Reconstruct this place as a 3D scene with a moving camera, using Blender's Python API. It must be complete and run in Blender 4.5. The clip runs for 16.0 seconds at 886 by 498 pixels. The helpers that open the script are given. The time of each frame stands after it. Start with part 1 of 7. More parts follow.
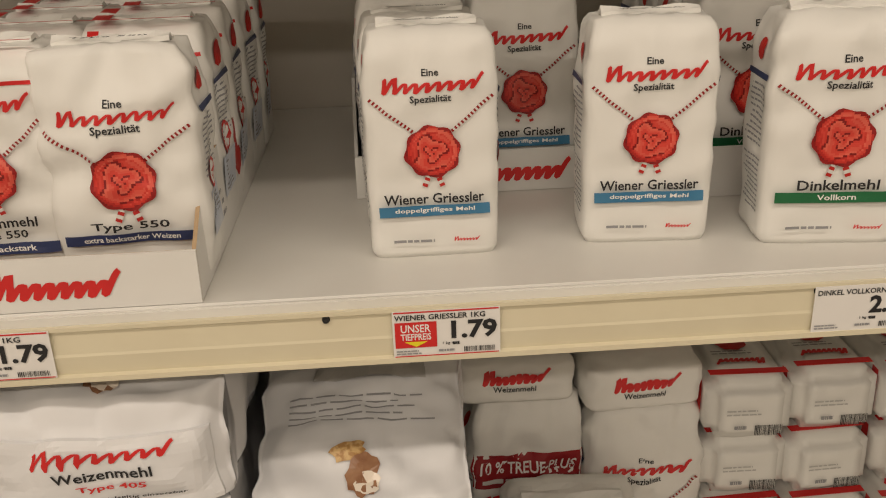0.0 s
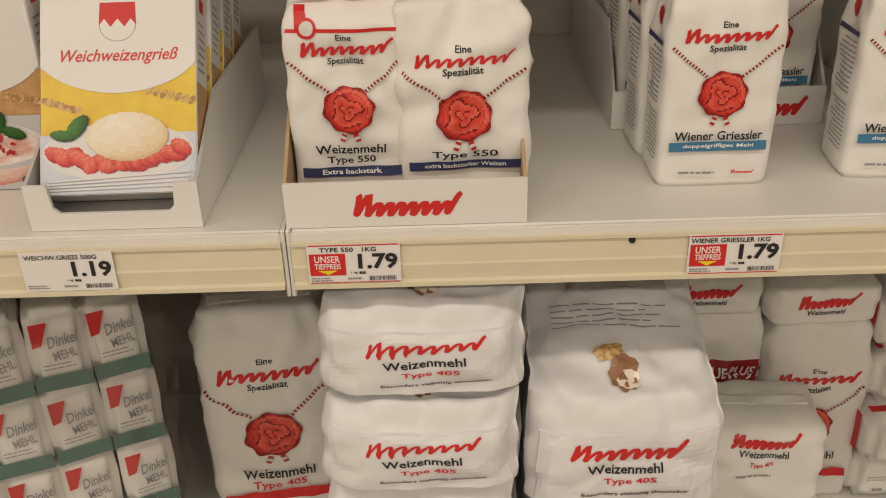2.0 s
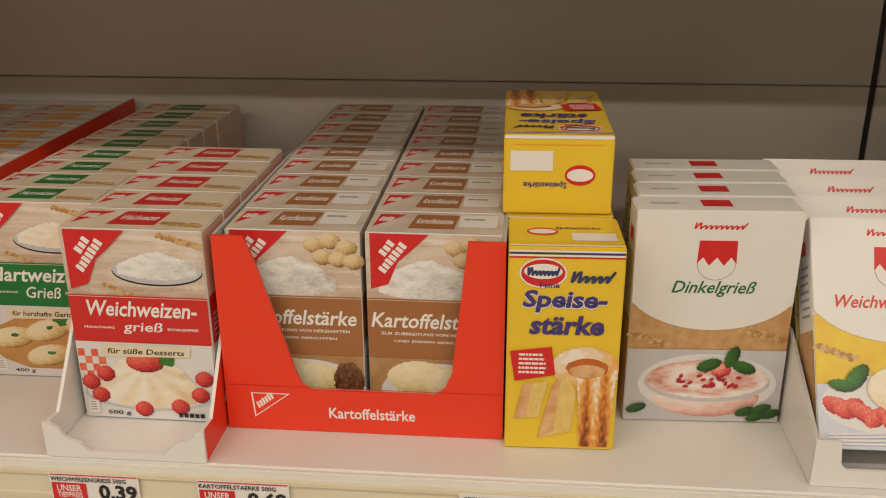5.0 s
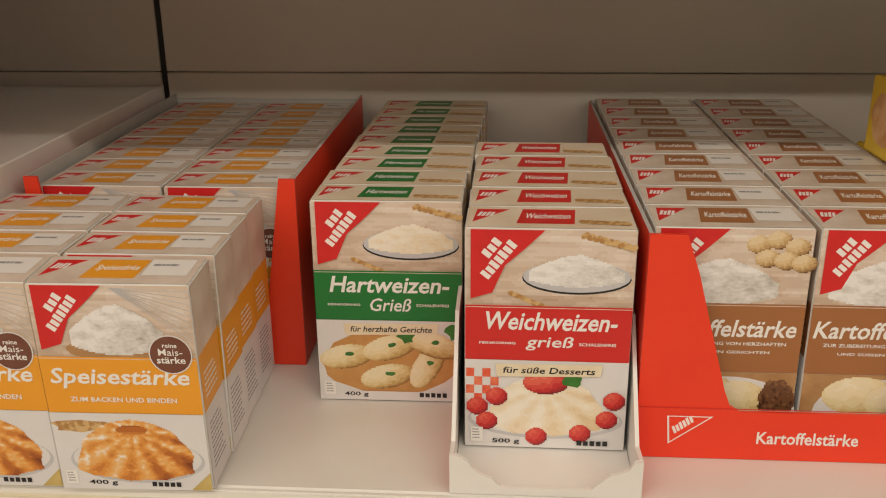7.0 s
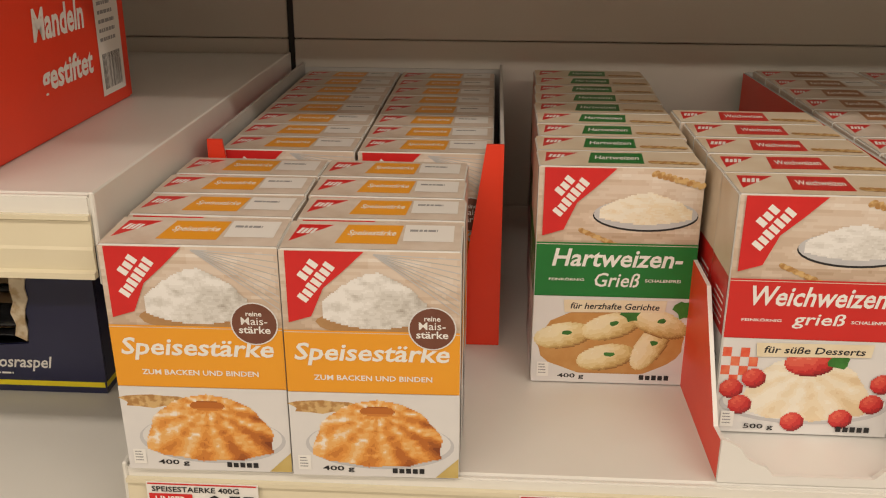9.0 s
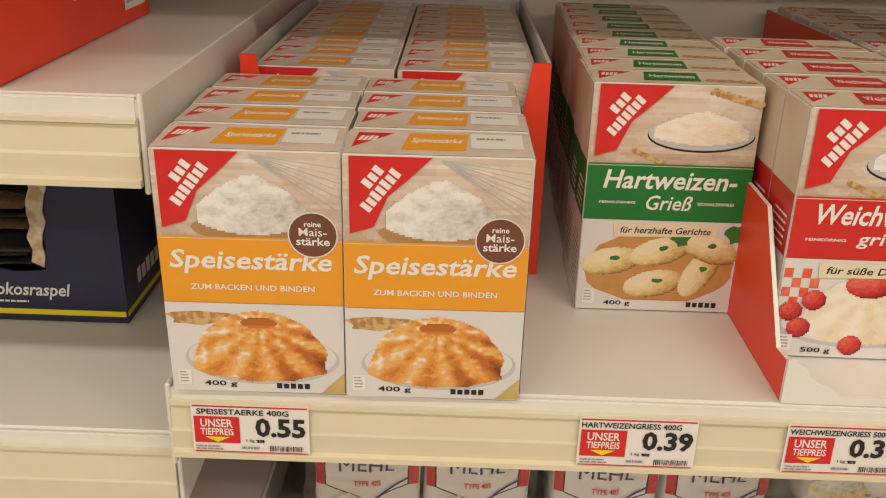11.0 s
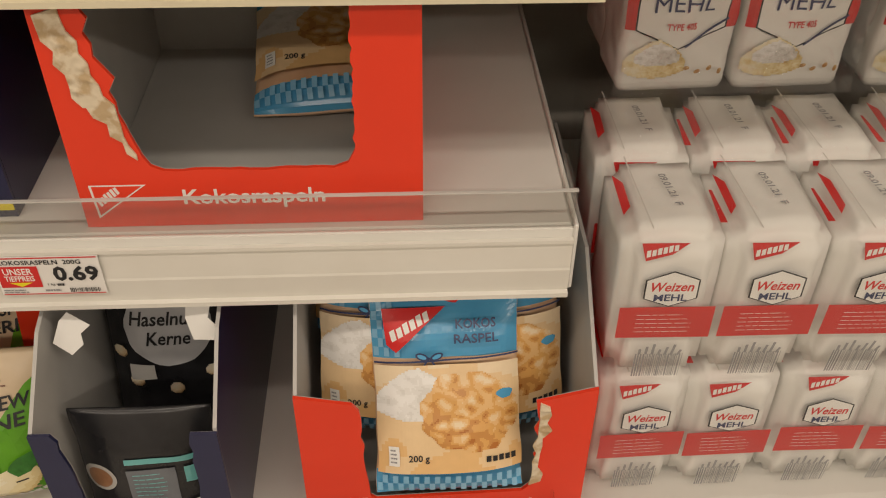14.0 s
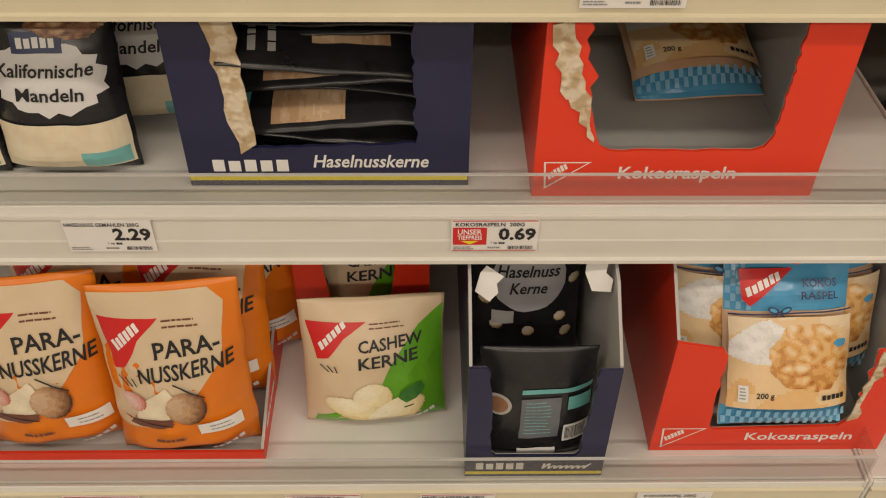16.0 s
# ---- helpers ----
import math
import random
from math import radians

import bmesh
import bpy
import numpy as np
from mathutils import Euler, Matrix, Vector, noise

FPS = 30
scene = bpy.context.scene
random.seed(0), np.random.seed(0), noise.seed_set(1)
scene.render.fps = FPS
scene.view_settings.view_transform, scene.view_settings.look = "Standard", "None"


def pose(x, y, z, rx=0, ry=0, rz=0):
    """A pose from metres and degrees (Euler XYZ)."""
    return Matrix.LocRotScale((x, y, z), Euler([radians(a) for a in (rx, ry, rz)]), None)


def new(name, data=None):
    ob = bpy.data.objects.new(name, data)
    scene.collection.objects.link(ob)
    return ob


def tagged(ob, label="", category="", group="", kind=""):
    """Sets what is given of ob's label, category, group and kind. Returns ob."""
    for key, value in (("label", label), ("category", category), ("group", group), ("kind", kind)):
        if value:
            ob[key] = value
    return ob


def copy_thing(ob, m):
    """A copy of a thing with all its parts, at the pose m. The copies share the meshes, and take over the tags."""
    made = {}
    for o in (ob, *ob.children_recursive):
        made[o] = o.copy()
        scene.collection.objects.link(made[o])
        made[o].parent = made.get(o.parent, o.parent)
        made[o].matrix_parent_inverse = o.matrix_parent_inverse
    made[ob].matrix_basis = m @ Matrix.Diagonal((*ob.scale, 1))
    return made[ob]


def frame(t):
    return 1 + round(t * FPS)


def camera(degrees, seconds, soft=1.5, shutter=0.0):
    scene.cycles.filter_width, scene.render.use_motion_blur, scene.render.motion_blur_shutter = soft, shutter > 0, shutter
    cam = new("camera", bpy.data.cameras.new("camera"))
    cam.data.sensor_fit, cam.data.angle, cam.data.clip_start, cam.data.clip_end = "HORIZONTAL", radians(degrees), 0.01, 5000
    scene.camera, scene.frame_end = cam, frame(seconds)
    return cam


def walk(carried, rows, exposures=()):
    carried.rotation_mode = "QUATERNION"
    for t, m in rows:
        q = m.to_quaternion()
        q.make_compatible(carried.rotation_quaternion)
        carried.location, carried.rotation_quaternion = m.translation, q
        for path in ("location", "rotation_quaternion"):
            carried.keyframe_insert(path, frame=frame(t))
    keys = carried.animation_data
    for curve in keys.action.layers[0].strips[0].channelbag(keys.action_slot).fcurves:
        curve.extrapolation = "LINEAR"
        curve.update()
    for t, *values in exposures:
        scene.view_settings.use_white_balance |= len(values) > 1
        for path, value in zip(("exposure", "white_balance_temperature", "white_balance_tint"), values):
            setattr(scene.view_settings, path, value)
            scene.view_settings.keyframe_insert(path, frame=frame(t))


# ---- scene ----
cam = camera(51.4, 16.0, soft=1.1)
METRES, EYE, TILT, LEAN, TURN = 2.4, 1.45, -22.0, 1.87, -3.86
ROWS = [
    (0.0, 0.0, 0.0, 0.0, 0.0, 0.0, -0.0),
    (0.5, 0.0207, 0.0055, -0.0066, -0.39, -2.2, -0.17),
    (1.0, 0.008, -0.0062, -0.0085, 0.67, -3.95, -0.6),
    (1.5, -0.0492, -0.0298, -0.0015, 2.77, -5.57, -1.39),
    (2.0, -0.0832, -0.0456, 0.0058, 2.89, -5.74, -1.55),
    (2.5, -0.1098, -0.0466, 0.0052, 3.04, -5.49, -1.65),
    (3.0, -0.1504, -0.031, 0.0283, 3.53, -4.62, -1.9),
    (3.5, -0.1948, -0.0141, 0.0325, 5.56, -2.64, -2.94),
    (4.0, -0.2314, -0.0171, 0.0354, 7.9, -0.93, -4.31),
    (4.5, -0.2766, -0.0277, 0.032, 7.91, -0.38, -4.65),
    (5.0, -0.3228, -0.052, 0.0407, 7.74, 0.42, -4.83),
    (7.5, -0.4931, -0.0186, 0.0213, 6.4, 1.58, -4.14),
    (8.0, -0.5126, -0.0123, 0.0178, 6.2, 1.37, -4.26),
    (8.5, -0.5334, -0.0144, 0.0152, 5.95, 1.19, -4.55),
    (11.0, -0.5737, -0.006, -0.003, 3.41, -0.76, -5.09),
    (11.5, -0.5867, -0.02, -0.0138, 0.68, -3.13, -3.95),
    (12.0, -0.6098, -0.034, -0.026, -0.74, -4.18, -3.42),
    (12.5, -0.6348, -0.029, -0.0473, -0.92, -5.68, -3.17),
    (13.0, -0.6529, -0.01, -0.0641, 0.11, -11.31, -2.88),
    (13.5, -0.6741, 0.0056, -0.077, 0.47, -15.08, -2.82),
    (14.0, -0.7003, 0.0199, -0.082, 0.17, -17.68, -2.64),
    (14.5, -0.7293, 0.0198, -0.0788, 0.32, -18.84, -2.73),
    (15.0, -0.7603, 0.0092, -0.0812, 0.84, -19.87, -2.79),
    (15.5, -0.8012, -0.0134, -0.0773, 1.73, -20.83, -3.07),
    (16.0, -0.8304, -0.0316, -0.0661, 2.05, -20.97, -3.36),
]
walk(cam, [(t, pose(0, 0, EYE, TILT, LEAN, TURN) @ pose(METRES * x, METRES * y, METRES * z, 90 + pitch, roll, yaw)) for t, x, y, z, yaw, pitch, roll in ROWS],
     exposures=[(0.0, -0.16), (1.5, -0.16), (3.0, -0.28), (3.5, -0.42), (4.0, -0.37), (4.5, -0.28), (5.0, -0.14), (7.5, -0.02), (8.5, 0.06), (11.0, 0.11), (12.0, 0.07), (13.5, -0.06), (16.0, -0.11)])

# ---- light: ceiling tubes of the shop aisle ----
world = bpy.data.worlds.new("world")
scene.world = world
world.use_nodes = True
world.node_tree.nodes["Background"].inputs["Color"].default_value = (1.0, 0.9, 0.76, 1)
world.node_tree.nodes["Background"].inputs["Strength"].default_value = 0.05


def tube_lamp(x, y, power, length):
    data = bpy.data.lights.new("tube", "AREA")
    data.shape, data.size, data.size_y, data.energy, data.color = "RECTANGLE", length, 0.12, power, (1.0, 0.865, 0.725)
    lamp = new("ceiling_tube", data)
    lamp.matrix_world = pose(x, y, 2.84)
    return lamp


for lx in (-3.6, -1.9, -0.2, 1.5):
    tube_lamp(lx, -0.5, 12, 1.4)
    tube_lamp(lx, -2.1, 22, 1.4)

# ---- materials ----
MATS = {}


def material(name, color, rough=0.5, other=None, scale=40.0, amount=0.5, bump=0.0, bump_scale=300.0, metal=0.0, coat=0.0, sharp=False):
    """A procedural surface: two colours mixed by two scales of noise, with fine relief."""
    if name in MATS:
        return MATS[name]
    m = bpy.data.materials.new(name)
    m.use_nodes = True
    nt = m.node_tree
    b = nt.nodes["Principled BSDF"]
    b.inputs["Roughness"].default_value = rough
    b.inputs["Metallic"].default_value = metal
    b.inputs["Coat Weight"].default_value = coat
    b.inputs["Coat Roughness"].default_value = 0.25
    if other is None:
        other = tuple(c * 0.9 for c in color)
    geo = nt.nodes.new("ShaderNodeTexCoord")
    n1 = nt.nodes.new("ShaderNodeTexNoise")
    n1.inputs["Scale"].default_value, n1.inputs["Detail"].default_value = scale, 5.0
    nt.links.new(geo.outputs["Object"], n1.inputs["Vector"])
    ramp = nt.nodes.new("ShaderNodeValToRGB")
    lo, hi = (0.44, 0.56) if sharp else (0.3, 0.72)
    ramp.color_ramp.elements[0].position, ramp.color_ramp.elements[1].position = lo, hi
    ramp.color_ramp.elements[0].color = (*color, 1)
    ramp.color_ramp.elements[1].color = (*[c * (1 - amount) + o * amount for c, o in zip(color, other)], 1)
    nt.links.new(n1.outputs["Fac"], ramp.inputs["Fac"])
    nt.links.new(ramp.outputs["Color"], b.inputs["Base Color"])
    if bump:
        n2 = nt.nodes.new("ShaderNodeTexNoise")
        n2.inputs["Scale"].default_value, n2.inputs["Detail"].default_value = bump_scale, 4.0
        if bump > 0.5:
            n2.noise_type = "RIDGED_MULTIFRACTAL"
        nt.links.new(geo.outputs["Object"], n2.inputs["Vector"])
        bp = nt.nodes.new("ShaderNodeBump")
        bp.inputs["Strength"].default_value, bp.inputs["Distance"].default_value = min(bump, 1.0), 0.006 if bump > 0.5 else 0.001
        nt.links.new(n2.outputs["Fac"], bp.inputs["Height"])
        nt.links.new(bp.outputs["Normal"], b.inputs["Normal"])
    MATS[name] = m
    return m


def film_material(name, gloss, rough, tint=(1, 1, 1)):
    m = bpy.data.materials.new(name)
    m.use_nodes = True
    nt = m.node_tree
    nt.nodes.remove(nt.nodes["Principled BSDF"])
    out = nt.nodes["Material Output"]
    tr, gl, mix = (nt.nodes.new("ShaderNodeBsdf" + k) for k in ("Transparent", "Glossy")), None, nt.nodes.new("ShaderNodeMixShader")
    tr, gl = tr
    tr.inputs["Color"].default_value = (*tint, 1)
    gl.inputs["Roughness"].default_value = rough
    tc, nz, bp = nt.nodes.new("ShaderNodeTexCoord"), nt.nodes.new("ShaderNodeTexNoise"), nt.nodes.new("ShaderNodeBump")
    nz.inputs["Scale"].default_value, nz.inputs["Detail"].default_value = 24.0, 4.0
    nz.noise_type = "RIDGED_MULTIFRACTAL"
    bp.inputs["Strength"].default_value, bp.inputs["Distance"].default_value = (0.9 if rough > 0.1 else 0.02), 0.006
    nt.links.new(tc.outputs["Object"], nz.inputs["Vector"])
    nt.links.new(nz.outputs["Fac"], bp.inputs["Height"])
    nt.links.new(bp.outputs["Normal"], gl.inputs["Normal"])
    mix.inputs[0].default_value = gloss
    nt.links.new(tr.outputs[0], mix.inputs[1])
    nt.links.new(gl.outputs[0], mix.inputs[2])
    nt.links.new(mix.outputs[0], out.inputs["Surface"])
    MATS[name] = m
    return m


material("shelf_white", (0.74, 0.73, 0.69), 0.36, (0.66, 0.64, 0.59), 9, 0.6, 0.05, 500)
material("shelf_edge", (0.78, 0.77, 0.73), 0.32, (0.7, 0.68, 0.62), 14, 0.5)
material("rail_cream", (0.74, 0.68, 0.5), 0.26, (0.68, 0.61, 0.44), 22, 0.6, 0.03, 90, coat=0.4)
material("rail_white", (0.75, 0.73, 0.67), 0.22, (0.69, 0.66, 0.59), 22, 0.6, 0.03, 90, coat=0.5)
material("back_panel", (0.6, 0.57, 0.51), 0.5, (0.54, 0.5, 0.44), 5, 0.6, 0.05, 300)
material("black_gap", (0.012, 0.012, 0.012), 0.6)
material("floor_tile", (0.5, 0.47, 0.42), 0.3, (0.4, 0.37, 0.33), 6, 0.7)
material("ceiling_white", (0.75, 0.74, 0.7), 0.8, (0.7, 0.68, 0.64), 5, 0.6)
material("wall_paint", (0.55, 0.52, 0.47), 0.8, (0.45, 0.42, 0.37), 3, 0.6)
material("paper", (0.83, 0.82, 0.78), 0.52, (0.77, 0.76, 0.72), 14, 0.6, 0.7, 26)
material("paper_cold", (0.79, 0.79, 0.8), 0.5, (0.72, 0.72, 0.73), 12, 0.6, 0.9, 20)
material("paper_shade", (0.7, 0.68, 0.64), 0.55, (0.62, 0.6, 0.56), 20, 0.6, 0.3, 80)
material("card_white", (0.8, 0.79, 0.76), 0.42, (0.74, 0.73, 0.69), 18, 0.5, 0.06, 300)
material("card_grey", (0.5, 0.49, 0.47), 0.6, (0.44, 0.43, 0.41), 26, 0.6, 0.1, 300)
material("kraft", (0.48, 0.34, 0.2), 0.75, (0.4, 0.27, 0.15), 60, 0.7, 0.3, 200)
material("torn_paper", (0.72, 0.62, 0.46), 0.85, (0.5, 0.36, 0.2), 70, 0.9, 0.6, 120, sharp=True)
material("red_card", (0.84, 0.05, 0.015), 0.42, (0.77, 0.042, 0.013), 16, 0.6, 0.05, 300)
material("navy_card", (0.014, 0.016, 0.06), 0.3, (0.02, 0.023, 0.075), 16, 0.6, 0.05, 300)
material("yellow_card", (0.82, 0.58, 0.035), 0.3, (0.78, 0.52, 0.03), 16, 0.6, 0.04, 300)
material("yellow_ink", (0.85, 0.72, 0.02), 0.35)
material("beige_card", (0.68, 0.55, 0.4), 0.34, (0.78, 0.69, 0.55), 24, 0.9, 0.04, 300)
material("red_ink", (0.66, 0.02, 0.02), 0.4, (0.55, 0.015, 0.015), 60, 0.6)
material("seal_red", (0.52, 0.018, 0.012), 0.42, (0.38, 0.01, 0.01), 120, 0.7)
material("seal_light", (0.68, 0.06, 0.04), 0.42, (0.55, 0.03, 0.02), 120, 0.7)
material("seal_dark", (0.3, 0.006, 0.006), 0.45)
material("wine_ink", (0.3, 0.01, 0.015), 0.4)
material("black_ink", (0.015, 0.015, 0.017), 0.5)
material("grey_ink", (0.3, 0.3, 0.31), 0.55)
material("blue_ink", (0.03, 0.16, 0.3), 0.4, (0.08, 0.25, 0.42), 20, 0.8)
material("navy_ink", (0.02, 0.03, 0.1), 0.4, (0.06, 0.08, 0.17), 20, 0.6)
material("violet_ink", (0.06, 0.04, 0.2), 0.4)
material("green_ink", (0.01, 0.13, 0.045), 0.4, (0.02, 0.17, 0.06), 20, 0.6)
material("band_green", (0.012, 0.19, 0.035), 0.34, (0.01, 0.16, 0.03), 20, 0.6)
material("band_orange", (0.82, 0.36, 0.025), 0.34, (0.8, 0.33, 0.02), 20, 0.6)
material("band_brown", (0.36, 0.15, 0.05), 0.34, (0.33, 0.13, 0.045), 20, 0.6)
material("band_red", (0.62, 0.025, 0.02), 0.34, (0.56, 0.02, 0.018), 20, 0.6)
material("white_ink", (0.85, 0.84, 0.81), 0.4)
material("tag_white", (0.82, 0.8, 0.77), 0.35, (0.78, 0.76, 0.72), 30, 0.5)
material("tape_clear", (0.72, 0.71, 0.69), 0.2, (0.6, 0.59, 0.57), 60, 0.7)
material("cake", (0.58, 0.24, 0.055), 0.4, (0.82, 0.58, 0.32), 70, 0.9)
material("cake_dark", (0.4, 0.13, 0.03), 0.4, (0.6, 0.25, 0.07), 120, 0.8)
material("cake_hole", (0.6, 0.16, 0.02), 0.4, (0.4, 0.1, 0.02), 100, 0.8)
material("sponge", (0.8, 0.6, 0.2), 0.4, (0.66, 0.42, 0.12), 150, 0.7)
material("flour_heap", (0.8, 0.79, 0.76), 0.5, (0.5, 0.49, 0.46), 110, 0.8)
material("plate", (0.74, 0.73, 0.72), 0.35, (0.66, 0.66, 0.67), 40, 0.6)
material("plate_shade", (0.5, 0.5, 0.52), 0.35, (0.62, 0.62, 0.63), 40, 0.6)
material("cream_food", (0.8, 0.72, 0.54), 0.4, (0.72, 0.6, 0.4), 90, 0.7)
material("dumpling", (0.78, 0.66, 0.36), 0.4, (0.85, 0.77, 0.55), 110, 0.7)
material("broth", (0.5, 0.24, 0.06), 0.35, (0.6, 0.34, 0.12), 80, 0.8)
material("pudding", (0.82, 0.66, 0.42), 0.35, (0.74, 0.53, 0.28), 60, 0.7)
material("berry", (0.5, 0.02, 0.035), 0.35, (0.36, 0.01, 0.02), 160, 0.8)
material("strawberry", (0.72, 0.06, 0.03), 0.35, (0.8, 0.3, 0.15), 130, 0.7)
material("leaf", (0.03, 0.14, 0.02), 0.4, (0.06, 0.26, 0.04), 130, 0.8)
material("leaf_dark", (0.03, 0.06, 0.025), 0.4, (0.07, 0.12, 0.04), 130, 0.8)
material("field", (0.5, 0.27, 0.1), 0.4, (0.64, 0.42, 0.2), 120, 0.8)
material("field_yellow", (0.8, 0.62, 0.05), 0.4, (0.74, 0.42, 0.05), 60, 0.8)
material("wheat", (0.42, 0.22, 0.07), 0.4, (0.66, 0.45, 0.2), 200, 0.9, sharp=True)
material("potato", (0.48, 0.3, 0.13), 0.4, (0.6, 0.42, 0.2), 90, 0.8)
material("cloth_blue", (0.5, 0.56, 0.68), 0.4, (0.72, 0.74, 0.78), 40, 0.9)
material("wood_bowl", (0.38, 0.2, 0.08), 0.4, (0.5, 0.3, 0.13), 80, 0.8)
material("brown_seal", (0.15, 0.05, 0.03), 0.4, (0.2, 0.08, 0.05), 80, 0.7)
material("photo_grey", (0.56, 0.45, 0.36), 0.35, (0.76, 0.68, 0.6), 34, 0.9)
material("plum", (0.06, 0.015, 0.04), 0.35, (0.15, 0.04, 0.08), 120, 0.8)
material("kok_blue", (0.08, 0.34, 0.6), 0.2, (0.12, 0.42, 0.68), 30, 0.7)
material("kok_peach", (0.74, 0.44, 0.25), 0.16, (0.84, 0.64, 0.46), 26, 0.9)
material("kok_light", (0.84, 0.72, 0.58), 0.22, (0.86, 0.8, 0.72), 40, 0.9)
material("gold_food", (0.72, 0.3, 0.05), 0.25, (0.85, 0.56, 0.2), 90, 0.9, sharp=True)
material("foil_black", (0.012, 0.012, 0.014), 0.25, (0.03, 0.03, 0.033), 40, 0.7, 0.3, 60)
material("foil_grey", (0.13, 0.14, 0.16), 0.25, (0.2, 0.21, 0.23), 40, 0.7, 0.3, 60)
material("teal_ink", (0.12, 0.42, 0.42), 0.3, (0.25, 0.55, 0.54), 40, 0.7)
material("nuts", (0.5, 0.37, 0.24), 0.4, (0.66, 0.54, 0.4), 160, 0.9, sharp=True)
material("nut_brown", (0.26, 0.12, 0.06), 0.35, (0.4, 0.22, 0.12), 90, 0.9)
material("foil_kraft", (0.7, 0.56, 0.38), 0.33, (0.64, 0.49, 0.31), 24, 0.8, 0.2, 60)
material("foil_green", (0.14, 0.42, 0.02), 0.3, (0.1, 0.32, 0.02), 24, 0.8, 0.2, 60)
material("foil_orange", (0.8, 0.22, 0.01), 0.3, (0.72, 0.17, 0.01), 24, 0.8, 0.2, 60)
material("cashew", (0.74, 0.6, 0.38), 0.35, (0.66, 0.5, 0.28), 60, 0.8)
material("pack_green", (0.06, 0.15, 0.12), 0.4, (0.09, 0.2, 0.16), 40, 0.7)
film_material("wrap", 0.085, 0.13, (0.975, 0.97, 0.965))
film_material("acrylic", 0.1, 0.03, (0.93, 0.93, 0.92))

# opaque pale colour for the light that a clear cut edge catches
material("acrylic_edge", (0.62, 0.61, 0.58), 0.15, (0.5, 0.49, 0.46), 30, 0.7)
material("kok_check", (0.2, 0.46, 0.68), 0.2, (0.3, 0.55, 0.75), 30, 0.7)
material("ink_gold", (0.5, 0.36, 0.1), 0.35, (0.62, 0.48, 0.18), 60, 0.8)


def ramp(name, stops, n=8):
    """Printing inks of one picture, from its darkest tone to its lightest."""
    names = []
    for i in range(n):
        k = i / (n - 1) * (len(stops) - 1)
        j = min(int(k), len(stops) - 2)
        c = tuple(p + (q - p) * (k - j) for p, q in zip(stops[j], stops[j + 1]))
        names.append("%s_%d" % (name, i))
        material(names[-1], c, 0.36, None, 120, 0.5)
    return names


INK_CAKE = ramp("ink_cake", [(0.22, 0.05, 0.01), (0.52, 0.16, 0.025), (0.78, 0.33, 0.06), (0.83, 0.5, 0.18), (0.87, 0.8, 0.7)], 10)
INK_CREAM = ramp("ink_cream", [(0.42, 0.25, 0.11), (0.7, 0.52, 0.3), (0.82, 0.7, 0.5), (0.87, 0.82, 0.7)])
INK_FLOUR = ramp("ink_flour", [(0.33, 0.29, 0.25), (0.62, 0.6, 0.56), (0.85, 0.84, 0.82)])
INK_DOUGH = ramp("ink_dough", [(0.3, 0.15, 0.04), (0.62, 0.44, 0.16), (0.8, 0.68, 0.38), (0.87, 0.8, 0.6)])
INK_RED = ramp("ink_red", [(0.2, 0.01, 0.015), (0.6, 0.03, 0.03), (0.78, 0.16, 0.1), (0.84, 0.5, 0.42)])
INK_SEAL = ramp("ink_seal", [(0.22, 0.004, 0.004), (0.52, 0.018, 0.013), (0.68, 0.045, 0.03), (0.76, 0.13, 0.085)])
INK_NUT = ramp("ink_nut", [(0.07, 0.025, 0.012), (0.26, 0.12, 0.05), (0.5, 0.3, 0.16), (0.7, 0.52, 0.34)])
INK_PINK = ramp("ink_pink", [(0.5, 0.13, 0.1), (0.72, 0.42, 0.35), (0.82, 0.66, 0.6), (0.86, 0.82, 0.8)])
INK_TATER = ramp("ink_tater", [(0.16, 0.08, 0.03), (0.46, 0.28, 0.11), (0.68, 0.5, 0.26), (0.8, 0.68, 0.46)])
INK_WOOD = ramp("ink_wood", [(0.42, 0.29, 0.19), (0.64, 0.51, 0.4), (0.8, 0.72, 0.64)])
INK_LEAF = ramp("ink_leaf", [(0.01, 0.04, 0.008), (0.04, 0.16, 0.02), (0.13, 0.34, 0.05)])
INK_COCO = ramp("ink_coco", [(0.45, 0.16, 0.03), (0.75, 0.42, 0.13), (0.84, 0.66, 0.42), (0.87, 0.82, 0.74)])


# pictures printed on the packs: tone at (x, y) from -1 to 1, None outside
def tone_ball(x, y, grain=0.12, seed=0.0):
    r = x * x + y * y
    if r > 1:
        return None
    return 0.3 + 0.55 * (-0.42 * x + 0.55 * y + 0.72 * math.sqrt(1 - r)) + grain * noise.noise(Vector((x * 4 + seed, y * 4, seed)))


